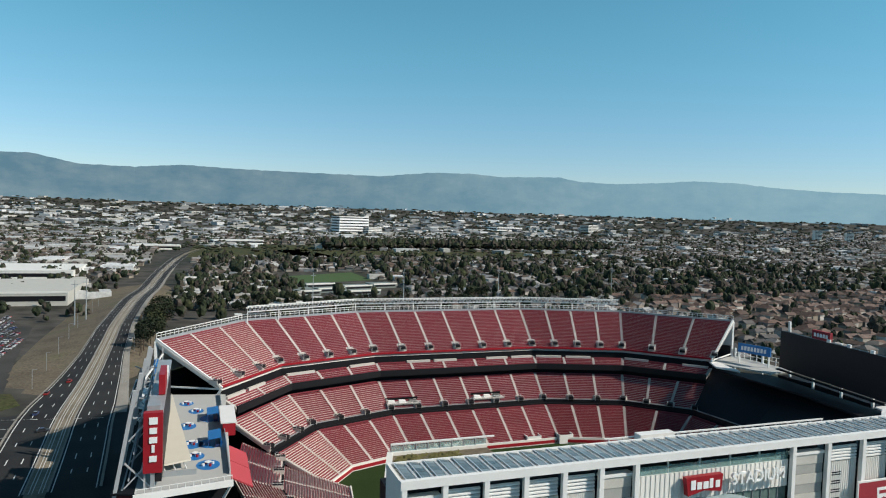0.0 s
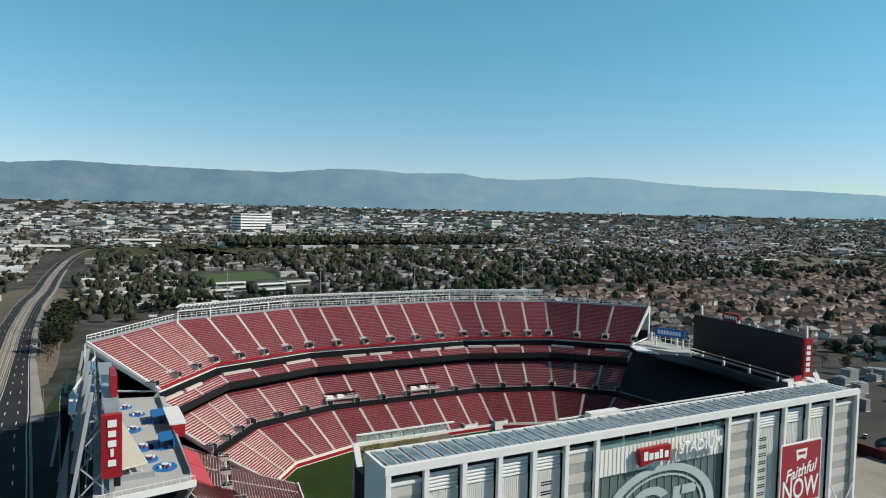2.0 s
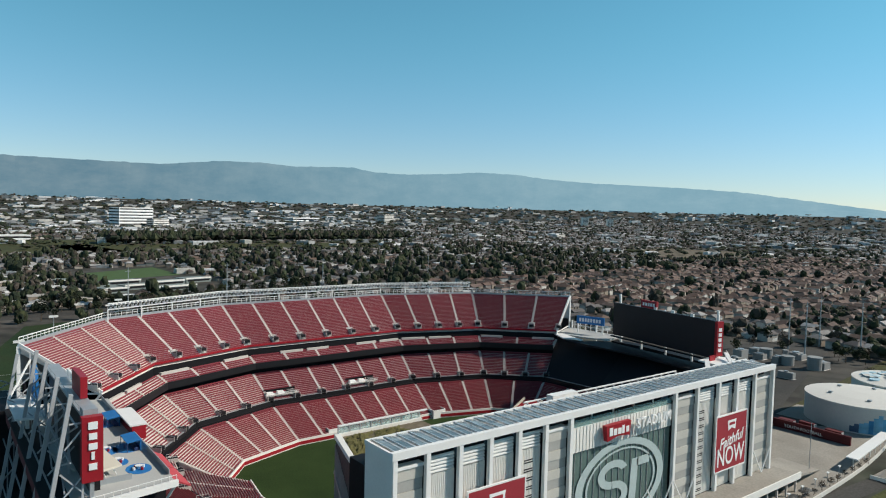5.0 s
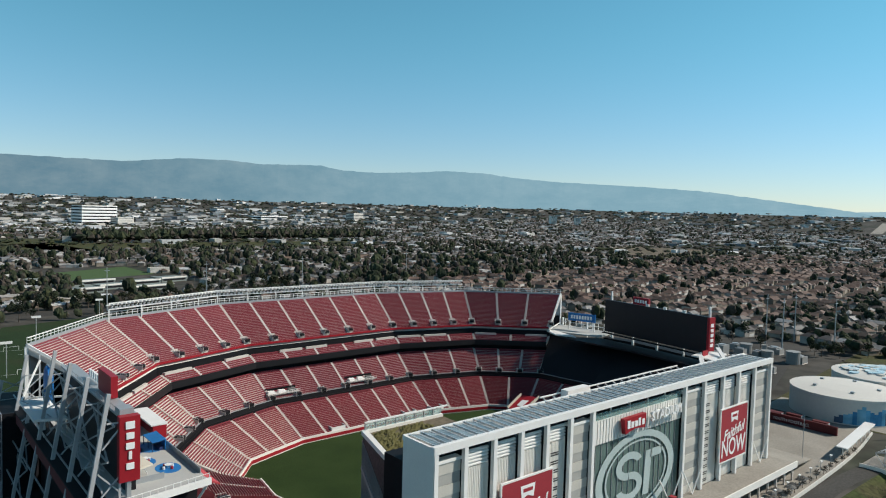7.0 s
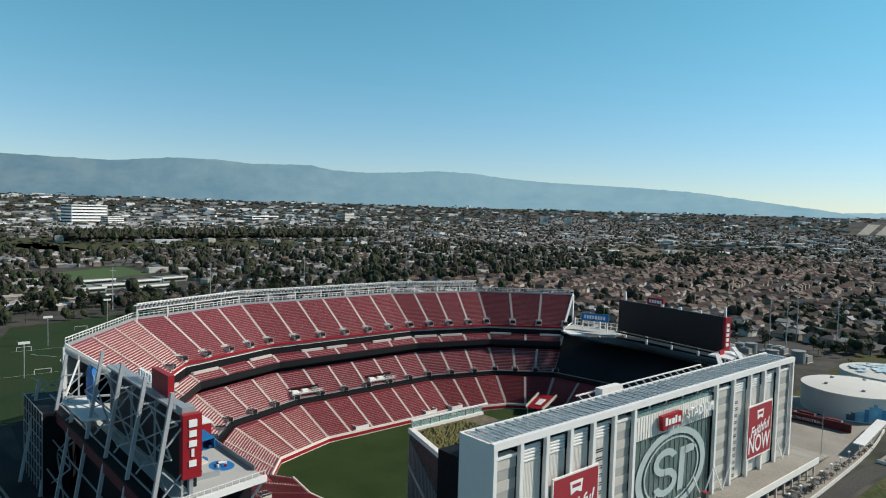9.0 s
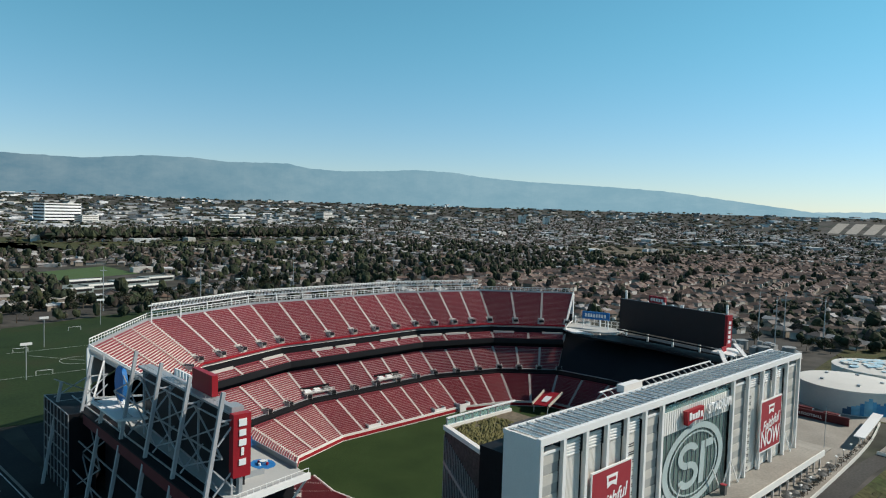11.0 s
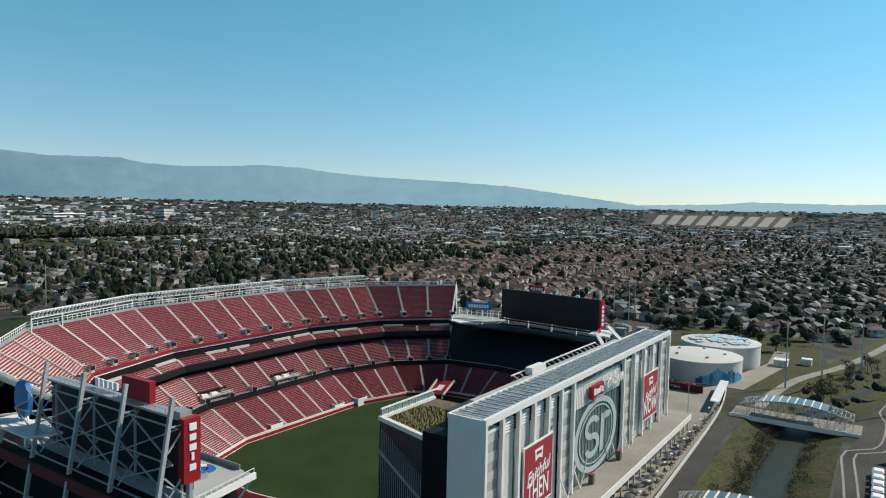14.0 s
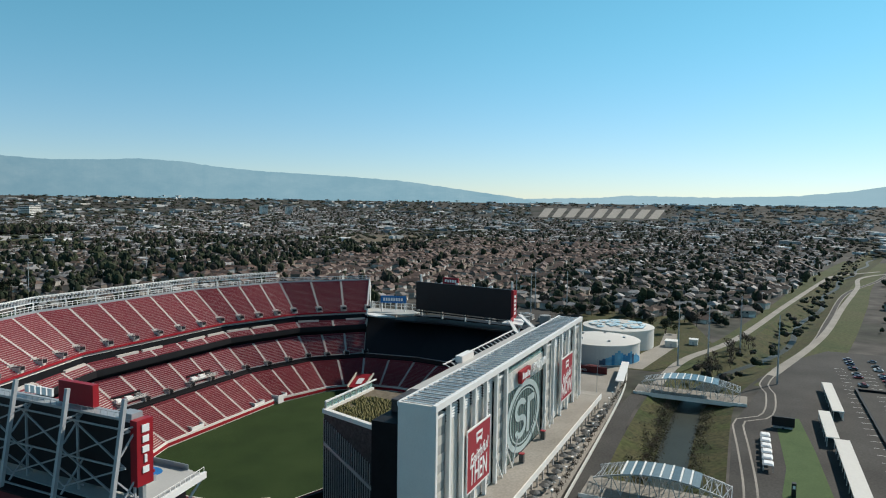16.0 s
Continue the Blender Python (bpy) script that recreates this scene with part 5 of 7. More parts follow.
thing("road_west", "dark asphalt carriageway with painted lanes", "road", shape=lane(2, 1, 0.0), mat=M_ASPH, kind="structure")
thing("road_east", "dark asphalt carriageway with painted lanes", "road", shape=lane(-1, -2, 0.0), mat=M_ASPH, kind="structure")
thing("road_median", "brown gravel tram bed between the carriageways", "road", shape=lane(1, -1, 0.12), mat=M_MEDIAN, kind="structure")
emb = Shape()
ribbon(emb, ROAD, 44.0, 9.5, -0.3, lambda p: road_z(p[1]) - 0.1)
ribbon(emb, ROAD, -9.5, -25.0, lambda p: road_z(p[1]) - 0.1, -0.3)
thing("road_embankment", "bare earth slopes beside the raised road", "ground", shape=emb, mat=M_DIRT, kind="structure")
for f0, f1 in ((2.06, 2.0), (1.04, 0.98), (-0.98, -1.04), (-2.0, -2.06)):
    thing("kerb", "pale concrete kerb along the carriageway", "kerb", shape=lane(f0, f1, 0.3, (100, 1400)), mat=M_PAVE, kind="structure")
thing("side_path", "pale concrete pavement beside the road", "pavement", shape=lane(-2.06, -2.35, 0.25, (190, 900)), mat=M_PAVE, kind="structure")
lines = Shape()
for f in (1.35, 1.68, -1.35, -1.68):
    o = lane(f + 0.012, f - 0.012, 0.04, (120, 1000), 1)
    n = len(lines.v)
    lines.v += o.v
    lines.f += [tuple(n + i for i in q) for q in o.f]
for f in (1.94, 1.09, -1.09, -1.94, 0.3, 0.62, -0.3, -0.62):
    o = lane(f + (0.035 if abs(f) < 1 else 0.012), f - (0.035 if abs(f) < 1 else 0.012), 0.17 if abs(f) < 1 else 0.04, (100, 1100))
    n = len(lines.v)
    lines.v += o.v
    lines.f += [tuple(n + i for i in q) for q in o.f]
for k in range(5):
    lines.face((-106 + k * 8, 193 - k * 1.2, 0.14), (-101 + k * 8, 192 - k * 1.2, 0.14), (-101 + k * 8, 192.7 - k * 1.2, 0.14), (-106 + k * 8, 192.7 - k * 1.2, 0.14))
lines.face((-170, 172, 0.09), (-88, 182, 0.09), (-88, 182.4, 0.09), (-170, 172.4, 0.09))
lines.face((-170, 160, 0.09), (-88, 171, 0.09), (-88, 171.4, 0.09), (-170, 160.4, 0.09))
tagged(thing("road_marking", "white painted lane lines and tram rails", "marking", shape=lines, mat=M_LINE), kind="stuff")
sheet("crossing_road", [(-400, 118), (-400, 152), (-170, 186), (-95, 200), (-58, 200), (-52, 120), (-58, 40), (-170, 60), (-170, 140)], 0.06, M_ASPH, "dark asphalt of the road crossing", "road")
sheet("north_yard", [(-58, 40), (-50, 200), (60, 215), (-20, 180), (-44, 130), (-48, 20), (-58, -40)], 0.05, M_ASPH, "dark asphalt yard below the north front", "ground")
sheet("west_lot", [(-112, 215), (-125, 300), (-140, 420), (-320, 470), (-330, 240)], 0.08, M_LOT, "pale grey car park", "parking")
for poly in ([(-118, 196), (-104, 214), (-112, 235), (-180, 232), (-180, 192)],):
    sheet("verge", poly, 0.12, M_GRASSB, "dry planted verge beside the car park")
sheet("practice_field", [(-62, 206), (-44, 203), (180, 215), (190, 440), (84, 455), (-15, 425), (-50, 300)], 0.09, M_PITCH, "dark green grass practice pitches", "field")
pm = Shape()
for x0, x1, y in ((-60, 60, 281), (-40, 90, 342)):
    pm.box(x0 + 12, x1, y - 0.1, y + 0.1, 0.1, 0.12)
for i in range(40):
    a0, a1 = 2 * math.pi * i / 40, 2 * math.pi * (i + 1) / 40
    for r0, r1 in ((8.9, 9.2),):
        pm.face(*[(-2 + r * math.cos(a), 305 + r * math.sin(a), 0.12) for r, a in ((r0, a0), (r1, a0), (r1, a1), (r0, a1))])
pm.beam((-20, 330, 0.11), (16, 280, 0.11), 0.2, 0.02)
thing("pitch_marking", "white pitch lines on the grass", "marking", shape=pm, mat=M_LINE)
goal = thing("football_goal", "white football goal frame on the pitch", "goal", (-24, 280, 0.1), "football goals")
part("goal_frame", Shape().beam((-3.6, 0, 0), (-3.6, 0, 2.4), 0.14).beam((3.6, 0, 0), (3.6, 0, 2.4), 0.14).beam((-3.6, 0, 2.4), (3.6, 0, 2.4), 0.14).beam((-3.6, 0, 2.4), (-3.6, 2, 0), 0.08).beam((3.6, 0, 2.4), (3.6, 2, 0), 0.08), M_WHITE, goal)
copy_thing(goal, Matrix.Translation((-21.5, 341, 0.1)))
copy_thing(goal, Matrix.Translation((20, 395, 0.1)))
sheet("east_street", [(-90, 452), (80, 472), (360, 560), (540, 540), (1100, 620), (2000, 745), (2000, 770), (1100, 640), (545, 560), (362, 580), (78, 492), (-90, 474)], 0.1, M_LOT, "grey asphalt street beyond the pitches", "road")
sheet("school_field", [(75, 700), (180, 740), (176, 850), (74, 790)], 0.12, M_ARTIF, "green school sports field", "field")
sheet("bare_field", [(1120, 660), (1800, 760), (2200, 800), (2190, 960), (1370, 985)], 0.12, M_DIRT, "brown bare field among houses", "field")
sheet("green_field", [(-50, 1130), (235, 1120), (200, 1330), (250, 1600), (-40, 1640)], 0.12, M_GRASSB, "green-brown open park field", "field")
sheet("far_field", [(150, 1150), (700, 1190), (900, 1420), (120, 1400)], 0.12, M_GRASSB, "brown-green open field", "field")
sheet("plaza", [(-20, -18.5), (175, -13), (226, -6), (232, 10), (214, 30), (170, 34), (146, 4), (-20, 4)], 0.10, M_PAVE, "pale paved plaza beside the tower")
thing("bank_path", "grey asphalt path along the creek", "path", shape=ribbon(Shape(), smooth_line([(-20, -22.4), (90, -20.6), (160, -18.6), (200, -25)], 10), 3.4, -3.4, 0.09), mat=M_LOT, kind="structure")
thing("levee_path", "pale gravel path on the creek levee", "path", shape=ribbon(Shape(), smooth_line([(200, -25), (264, -32), (350, -58), (560, -97), (833, -150), (900, -170), (1000, -230)], 10), 2.6, -2.6, 0.095), mat=M_PAVE, kind="structure")
thing("levee_path", "pale gravel path on the creek levee", "path", shape=ribbon(Shape(), smooth_line([(246, -76), (385, -110), (560, -140), (740, -172), (854, -187), (930, -215), (1000, -260)], 10), 2.4, -2.4, 0.125), mat=M_PAVE, kind="structure")
thing("levee_grass", "green mown grass slopes of the creek levee", "ground", shape=ribbon(Shape(), smooth_line([(226, -50), (330, -80), (560, -120), (800, -158), (1200, -240)], 14), 34.0, 18.1, 0.05), mat=M_LEVEE, kind="structure")
thing("levee_grass", "green mown grass slopes of the creek levee", "ground", shape=ribbon(Shape(), smooth_line([(226, -50), (330, -80), (560, -120), (800, -158), (1200, -240)], 14), -18.1, -38.0, 0.05), mat=M_LEVEE, kind="structure")
sheet("south_yard", [(205, 32), (232, 40), (420, 96), (440, 120), (300, 150), (212, 128), (210, 60)], 0.08, M_LOT, "grey service yard behind the south stand")
sheet("tank_yard", [(226, -22), (300, -48), (356, -36), (420, -20), (430, 60), (330, 50), (226, 38)], 0.07, M_GRASSB, "grassy yard round the water tanks")
sheet("tank_road", [(228, -14), (300, -24), (345, -20), (344, -12), (300, -14), (262, -6), (250, 40), (226, 38)], 0.11, M_PAVE, "pale gravel round the tanks")
sheet("east_bank_lot", [(-30, -62), (150, -60), (225, -72), (300, -92), (330, -108), (330, -230), (-30, -230)], 0.06, M_LOT, "grey asphalt lot beyond the creek", "parking")
sheet("turf_strip", [(84, -75.5), (108, -77.5), (150, -76), (169, -77.5), (170, -84.5), (130, -87.5), (87, -89.5), (50, -91), (45, -77)], 0.10, M_ARTIF, "light green artificial turf strip")
pt = smooth_line([(40, -64.5), (77, -66), (118, -63.6), (150, -61), (158, -62), (166, -70), (180, -73), (208, -73.5), (224, -71), (262, -78), (350, -101), (470, -120), (675, -154), (870, -212), (1200, -290)], 6)
wp = Shape()
ribbon(wp, pt, 1.2, 0.5, 0.12)
ribbon(wp, pt, -2.6, -3.3, 0.12)
thing("walkway_edge", "pale curving concrete walkway edges", "path", shape=wp, mat=M_PAVE, kind="structure")
thing("walkway", "grey curving walkway along the creek", "path", shape=ribbon(Shape(), pt, 0.5, -2.6, 0.11), mat=M_LOT, kind="structure")
wall_l = smooth_line([(-30, -20.5), (53.7, -18.0), (172, -13.2), (222, -7.2)], 8)
wl = Shape()
a, b = strip(wall_l, 0.22)
for k in range(len(a) - 1):
    wl.solid([(*a[k], 0), (*b[k], 0), (*b[k + 1], 0), (*a[k + 1], 0)], [(*a[k], 1.2), (*b[k], 1.2), (*b[k + 1], 1.2), (*a[k + 1], 1.2)])
thing("plaza_wall", "long pale low wall along the plaza edge", "wall", shape=wl, mat=M_TANK, kind="structure")
lp = thing("plaza_lamp", "small white lamp post on the plaza edge", "lamp", (20, -17, 0.1), "plaza lamps")
part("pole", Shape().disc(0, 0, 0, 3.6, 0.09, 6), M_GREYSTEEL, lp)
part("head", Shape().box(-0.6, 0.6, -0.3, 0.3, 3.6, 3.9), M_WHITE, lp)
for k in range(1, 17):
    x = 20 + k * 9.4
    copy_thing(lp, Matrix.Translation((x, -17.0 + (x - 20) * 0.036 + 1.0, 0.1)))
um = thing("patio_umbrella", "grey market umbrella over a patio table", "umbrella", (25, -11.5, 0.1), "patio umbrellas")
part("pole", Shape().disc(0, 0, 0, 2.5, 0.06, 6), M_GREYSTEEL, um)
can = Shape()
for i in range(8):
    a0, a1 = 2 * math.pi * i / 8, 2 * math.pi * (i + 1) / 8
    can.solid([(0, 0, 2.9), (1.7 * math.cos(a0), 1.7 * math.sin(a0), 2.2), (1.7 * math.cos(a1), 1.7 * math.sin(a1), 2.2)], [(0, 0, 3.0), (1.7 * math.cos(a0), 1.7 * math.sin(a0), 2.28), (1.7 * math.cos(a1), 1.7 * math.sin(a1), 2.28)])
part("canopy", can, M_CANVAS, um)
part("table_top", Shape().disc(0, 0, 0.7, 0.76, 0.6, 10), M_GREYSTEEL, um)
rnd = random.Random(11)
for k in range(1, 30):
    copy_thing(um, pose(24 + k * 4.2 + rnd.uniform(-1.8, 1.8), -11.4 + rnd.uniform(-1.4, 1.4), 0.1, 0, 0, rnd.uniform(0, 45)))


# ---------------------------------------------------------------- tanks, bridges, sheds
def tank(x, y, r, h, mural, words, rim):
    t = thing("water_tank", words, "water tank", (x, y, 0), "water tanks")
    part("shell", Shape().disc(0, 0, 0, h, r, 64), M_TANK, t)
    s = Shape()
    n = 64
    for i in range(n):
        a0, a1 = 2 * math.pi * i / n, 2 * math.pi * (i + 1) / n
        for r0, z0, r1, z1 in ((r + 0.25, h, r * 0.55, h + 0.9), (r * 0.55, h + 0.9, 0.0, h + 1.3)):
            s.face(*[(q * math.cos(a), q * math.sin(a), z) for q, z, a in ((r0, z0, a0), (r0, z0, a1), (r1, z1, a1), (r1, z1, a0))][: 4 if r1 else 3])
    part("roof", s, M_TANK, t)
    part("rim", Shape().disc(0, 0, h - 0.35, h, r + 0.25, 64), M_PANEL, t)
    for i in range(5):
        a = 1.1 + i * 1.3
        part("hatch", Shape().box(r * 0.6 * math.cos(a) - 0.7, r * 0.6 * math.cos(a) + 0.7, r * 0.6 * math.sin(a) - 0.7, r * 0.6 * math.sin(a) + 0.7, h + 0.7, h + 1.5), M_GREYSTEEL, t)
    if mural == "side":
        m = Shape()
        hs = [3, 4, 4.5, 5, 6, 7.2, 8.4, 7, 6.2, 5.4, 6.6, 7.4, 6, 5, 5.6, 4.6, 4, 3.4, 2.5]
        for i, top in enumerate(hs):
            a0 = radians(190 + i * 4.4)
            a1 = radians(190 + (i + 1) * 4.4)
            q = r + 0.05
            m.solid([(q * math.cos(a0), q * math.sin(a0), 0.6), (q * math.cos(a1), q * math.sin(a1), 0.6), (q * math.cos(a1) * 0.995, q * math.sin(a1) * 0.995, 0.6), (q * math.cos(a0) * 0.995, q * math.sin(a0) * 0.995, 0.6)], [(q * math.cos(a0), q * math.sin(a0), top), (q * math.cos(a1), q * math.sin(a1), top), (q * math.cos(a1) * 0.995, q * math.sin(a1) * 0.995, top), (q * math.cos(a0) * 0.995, q * math.sin(a0) * 0.995, top)])
        part("mural", m, M_MURAL, t, "blue painted skyline mural")
    else:
        m = Shape()
        rr = random.Random(4)
        for i in range(70):
            a, q = rr.uniform(0, 6.28), r * 0.74 * rr.random() ** 0.6
            cx, cy, w = q * math.cos(a), q * math.sin(a), rr.uniform(1.6, 3.6)
            d = math.hypot(cx, cy)
            z = h + 1.32 - 0.4 * min(1, d / (r * 0.55)) - max(0, d - r * 0.55) * 2.0 / r + 0.35
            m.disc(cx, cy, z - 0.3, z + 0.003 * i, w * 0.7, 16, w)
        tagged(part("roof_mural", m, M_ROOFMURAL, t, "pale blue painted roof mural"), kind="stuff")
    return t


M_ROOFMURAL = palette_material("pale_blue_mural", [(0.34, 0.52, 0.60), (0.46, 0.58, 0.62), (0.54, 0.52, 0.48), (0.38, 0.55, 0.63)], 0.7)
tank(247, 12, 21.5, 11.0, "side", "wide cream water tank with blue side mural", 0)
tank(290, 10, 21.5, 12.0, "roof", "wide cream water tank with blue roof mural", 0)


def solar_bridge(x, y0, y1, width):
    """Footbridge with an arched steel truss that carries solar panels."""
    br = thing("solar_footbridge", "steel truss footbridge with solar panel canopy over the creek", "bridge", (x, (y0 + y1) / 2, 0), "footbridges")
    L = y1 - y0
    h = L / 2
    part("deck", Shape().box(-width / 2 - 4.5, width / 2, -h - 3, h + 3, -0.1, 0.5), M_PAVE, br, "pale concrete deck")
    part("side_beam", Shape().box(-width / 2 - 4.8, -width / 2 - 4.5, -h - 3, h + 3, -0.6, 1.3), M_PANEL, br)

    def arch(t):
        return 4.6 + 3.2 * (1 - (2 * t - 1) ** 2)
    n = 14
    for sx in (-width / 2 + 0.6, width / 2 - 0.6):
        top = Shape()
        for k in range(n):
            ya, yb = -h + L * k / n, -h + L * (k + 1) / n
            za, zb = arch(k / n), arch((k + 1) / n)
            top.beam((sx, ya, za), (sx, yb, zb), 0.35)
            part("upright", Shape().beam((sx, ya, 0.5), (sx, ya, za), 0.22), M_GREYSTEEL, br)
            part("diagonal", Shape().beam((sx, ya, 0.6) if k % 2 else (sx, ya, za), (sx, yb, zb) if k % 2 else (sx, yb, 0.6), 0.2), M_GREYSTEEL, br)
        part("arch_chord", top, M_GREYSTEEL, br)
    for k in range(n):
        t0, t1 = k / n, (k + 0.82) / n
        ya, yb = -h + L * t0, -h + L * t1
        z0, z1 = arch(t0) + 0.25, arch(t1) + 0.25
        w = width / 2 - 0.2
        if 3 <= k <= 10:
            part("panel", Shape().solid([(-w, ya, z0), (w, ya, z0), (w, yb, z1), (-w, yb, z1)], [(-w, ya, z0 + 0.12), (w, ya, z0 + 0.12), (w, yb, z1 + 0.12), (-w, yb, z1 + 0.12)]), M_SOLAR, br)
            tb = -h + L * (k + 0.86) / n
            part("panel_rib", Shape().box(-w, w, tb, tb + 0.5, arch((k + 0.9) / n) + 0.2, arch((k + 0.9) / n) + 0.5), M_WHITE, br)
        else:
            part("mesh_canopy", Shape().beam((-w, ya, z0), (w, ya, z0), 0.16).beam((-w, ya, z0), (w, yb, z1), 0.12).beam((w, ya, z0), (-w, yb, z1), 0.12).beam((-w, (ya + yb) / 2, (z0 + z1) / 2), (w, (ya + yb) / 2, (z0 + z1) / 2), 0.14), M_GREYSTEEL, br)
    return br


solar_bridge(189, -62, -20, 12)
solar_bridge(66, -62, -24, 12)
rnd = random.Random(21)
shade = thing("plaza_shelter", "long white flat shelter on posts beside the plaza", "shelter", (202, -9, 0))
child("roof", Shape().solid([(180, -12.5, 4.2), (222, -8.2, 4.2), (222, -4.4, 4.2), (180, -8.7, 4.2)], [(180, -12.5, 4.6), (222, -8.2, 4.6), (222, -4.4, 4.6), (180, -8.7, 4.6)]), M_WHITE, shade)
for k in range(7):
    x = 181.5 + k * 6.5
    child("post", Shape().box(x, x + 0.3, -10.6 + k * 0.65, -10.3 + k * 0.65, 0, 4.2), M_WHITE, shade)
fp = thing("flag_pole", "tall thin steel pole on the plaza", "pole", (166, -3, 0.1))
part("shaft", Shape().disc(0, 0, 0, 17, 0.12, 8), M_GREYSTEEL, fp)
part("base", Shape().disc(0, 0, 0, 0.8, 1.1, 10), M_CONC, fp)
hb = thing("hoarding", "long dark red hoarding with pale lettering by the plaza", "hoarding", (208, 16, 0.1))
child("panel", Shape().box(207.4, 208.2, 0.5, 36, 0.2, 3.6), M_BROWNRED, hb)
for k in range(7):
    child("post", Shape().box(208.2, 208.5, 1.0 + k * 5.6, 1.3 + k * 5.6, 0, 3.4), M_GREYSTEEL, hb)
letters("YOUTH FOOTBALL", 1.7, facing(207.3, 18, 1.1, "n"), M_LETTER, "hoarding_lettering", hb)
for k, (x, y) in enumerate(((214, 9), (216, 20), (213, 27))):
    cn = thing("storage_container", "dark red storage container beside the plaza", "container", (x, y, 0.1), "storage containers")
    part("body", Shape().box(-1.3, 1.3, -3.0, 3.0, 0.15, 2.7), M_BROWNRED, cn)
    part("door", Shape().box(-1.2, 1.2, -3.06, -3.0, 0.2, 2.6), M_GREYSTEEL, cn)
for x, y, w, l, h in ((300, -21, 7, 7, 3.6), (312, -33, 5, 5, 3.4)):
    if w > 1:
        pb = thing("pump_house", "small pale pump house with flat roof", "shed", (x, y, 0), "pump houses")
        part("wall", Shape().box(-w / 2, w / 2, -l / 2, l / 2, 0, h), M_TANK, pb)
        part("roof", Shape().box(-w / 2 - 0.3, w / 2 + 0.3, -l / 2 - 0.3, l / 2 + 0.3, h, h + 0.25), M_PANEL, pb)
        part("door", Shape().box(-w / 2 - 0.05, -w / 2, -0.6, 0.6, 0, 2.1), M_GREYSTEEL, pb)
# machinery of the service yard
for k in range(26):
    x, y = rnd.uniform(240, 360), rnd.uniform(58, 112)
    w, l, h = rnd.uniform(3, 8), rnd.uniform(3, 9), rnd.uniform(2.5, 6.5)
    e = thing("plant_unit", "grey boxed cooling unit in the service yard", "machinery", (x, y, 0.08), "service yard units")
    if k % 4 == 0:
        part("vessel", Shape().disc(0, 0, 0, h + 1.5, w / 2, 18), M_PLANT, e)
        part("lid", Shape().disc(0, 0, h + 1.5, h + 1.8, w / 2 + 0.2, 18), M_PLANT, e)
    else:
        part("casing", Shape().box(-w / 2, w / 2, -l / 2, l / 2, 0.2, h), M_PLANT, e)
        part("plinth", Shape().box(-w / 2 - 0.3, w / 2 + 0.3, -l / 2 - 0.3, l / 2 + 0.3, 0, 0.2), M_CONC, e)
        part("fan", Shape().disc(0, 0, h, h + 0.5, min(w, l) * 0.35, 14), M_GREYSTEEL, e)
# marquees, stalls and a dark screen on the lot beyond the creek
for x0, x1, y0, y1 in ((176, 227, -101.0, -96.8), (138, 174, -95.6, -91.4), (40, 137, -98.6, -93.6)):
    mq = thing("marquee", "long white flat-topped marquee on the lot", "marquee", ((x0 + x1) / 2, (y0 + y1) / 2, 0.06), "marquees")
    child("roof", Shape().box(x0, x1, y0, y1, 3.3, 3.7), M_TANK, mq)
    n = int((x1 - x0) / 6)
    for k in range(n + 1):
        x = x0 + 0.2 + k * (x1 - x0 - 0.6) / n
        for y in (y0 + 0.2, y1 - 0.4):
            child("post", Shape().box(x, x + 0.2, y, y + 0.2, 0, 3.3), M_WHITE, mq)
    child("back_wall", Shape().box(x0 + 0.5, x1 - 0.5, y0 + 0.5, y0 + 0.7, 0, 3.3), M_WHITE, mq)
for k in range(6):
    s = thing("stall_tent", "small white square stall tent", "tent", (135 - k * 6.2, -71.4 - k * 0.1, 0.06), "stall tents")
    part("roof", Shape().solid([(-2.3, -1.7, 2.2), (2.3, -1.7, 2.2), (2.3, 1.7, 2.2), (-2.3, 1.7, 2.2)], [(-1.6, -1.2, 2.7), (1.6, -1.2, 2.7), (1.6, 1.2, 2.7), (-1.6, 1.2, 2.7)]), M_LETTER, s)
    for x in (-2.1, 2.1):
        for y in (-1.5, 1.5):
            part("leg", Shape().box(x - 0.06, x + 0.06, y - 0.06, y + 0.06, 0, 2.2), M_GREYSTEEL, s)
    part("counter", Shape().box(-1.9, 1.9, 1.2, 1.5, 0, 1.0), M_WHITE, s)
ls = thing("outdoor_screen", "black outdoor screen on a trailer", "screen", (153, -78, 0.1))
part("screen", Shape().box(-0.4, 0.4, -4.0, 4.0, 1.0, 4.6), M_BLACK, ls)
part("trailer", Shape().box(-1.2, 1.2, -3.4, 3.4, 0.4, 1.0), M_GREYSTEEL, ls)
part("wheel", Shape().beam((-1.3, 0, 0.4), (1.3, 0, 0.4), 0.8, sides=10), M_TYRE, ls)
sp = thing("speaker_post", "black sign post on the turf", "post", (84, -78.5, 0.1))
part("panel", Shape().box(-0.8, 0.8, -0.6, 0.6, 0, 4.2), M_BLACK, sp)
part("mark", Shape().box(-0.85, -0.8, -0.35, 0.35, 2.6, 3.6), M_LETTER, sp)
lm = Shape()
for k in range(26):
    for y in (-112, -124, -136, -148):
        x = 80 + k * 8
        lm.face((x, y, 0.08), (x + 0.25, y, 0.08), (x + 0.25, y + 5, 0.08), (x, y + 5, 0.08))
tagged(thing("parking_line", "faded white parking bay lines", "marking", shape=lm, mat=M_LINE), kind="stuff")
bw = thing("lot_barrier", "dark hedge and barrier line in the lot", "barrier", shape=Shape().box(90, 232, -112.2, -111.2, 0, 1.1).box(232, 233, -150, -111.2, 0, 1.1), mat=M_DARK)

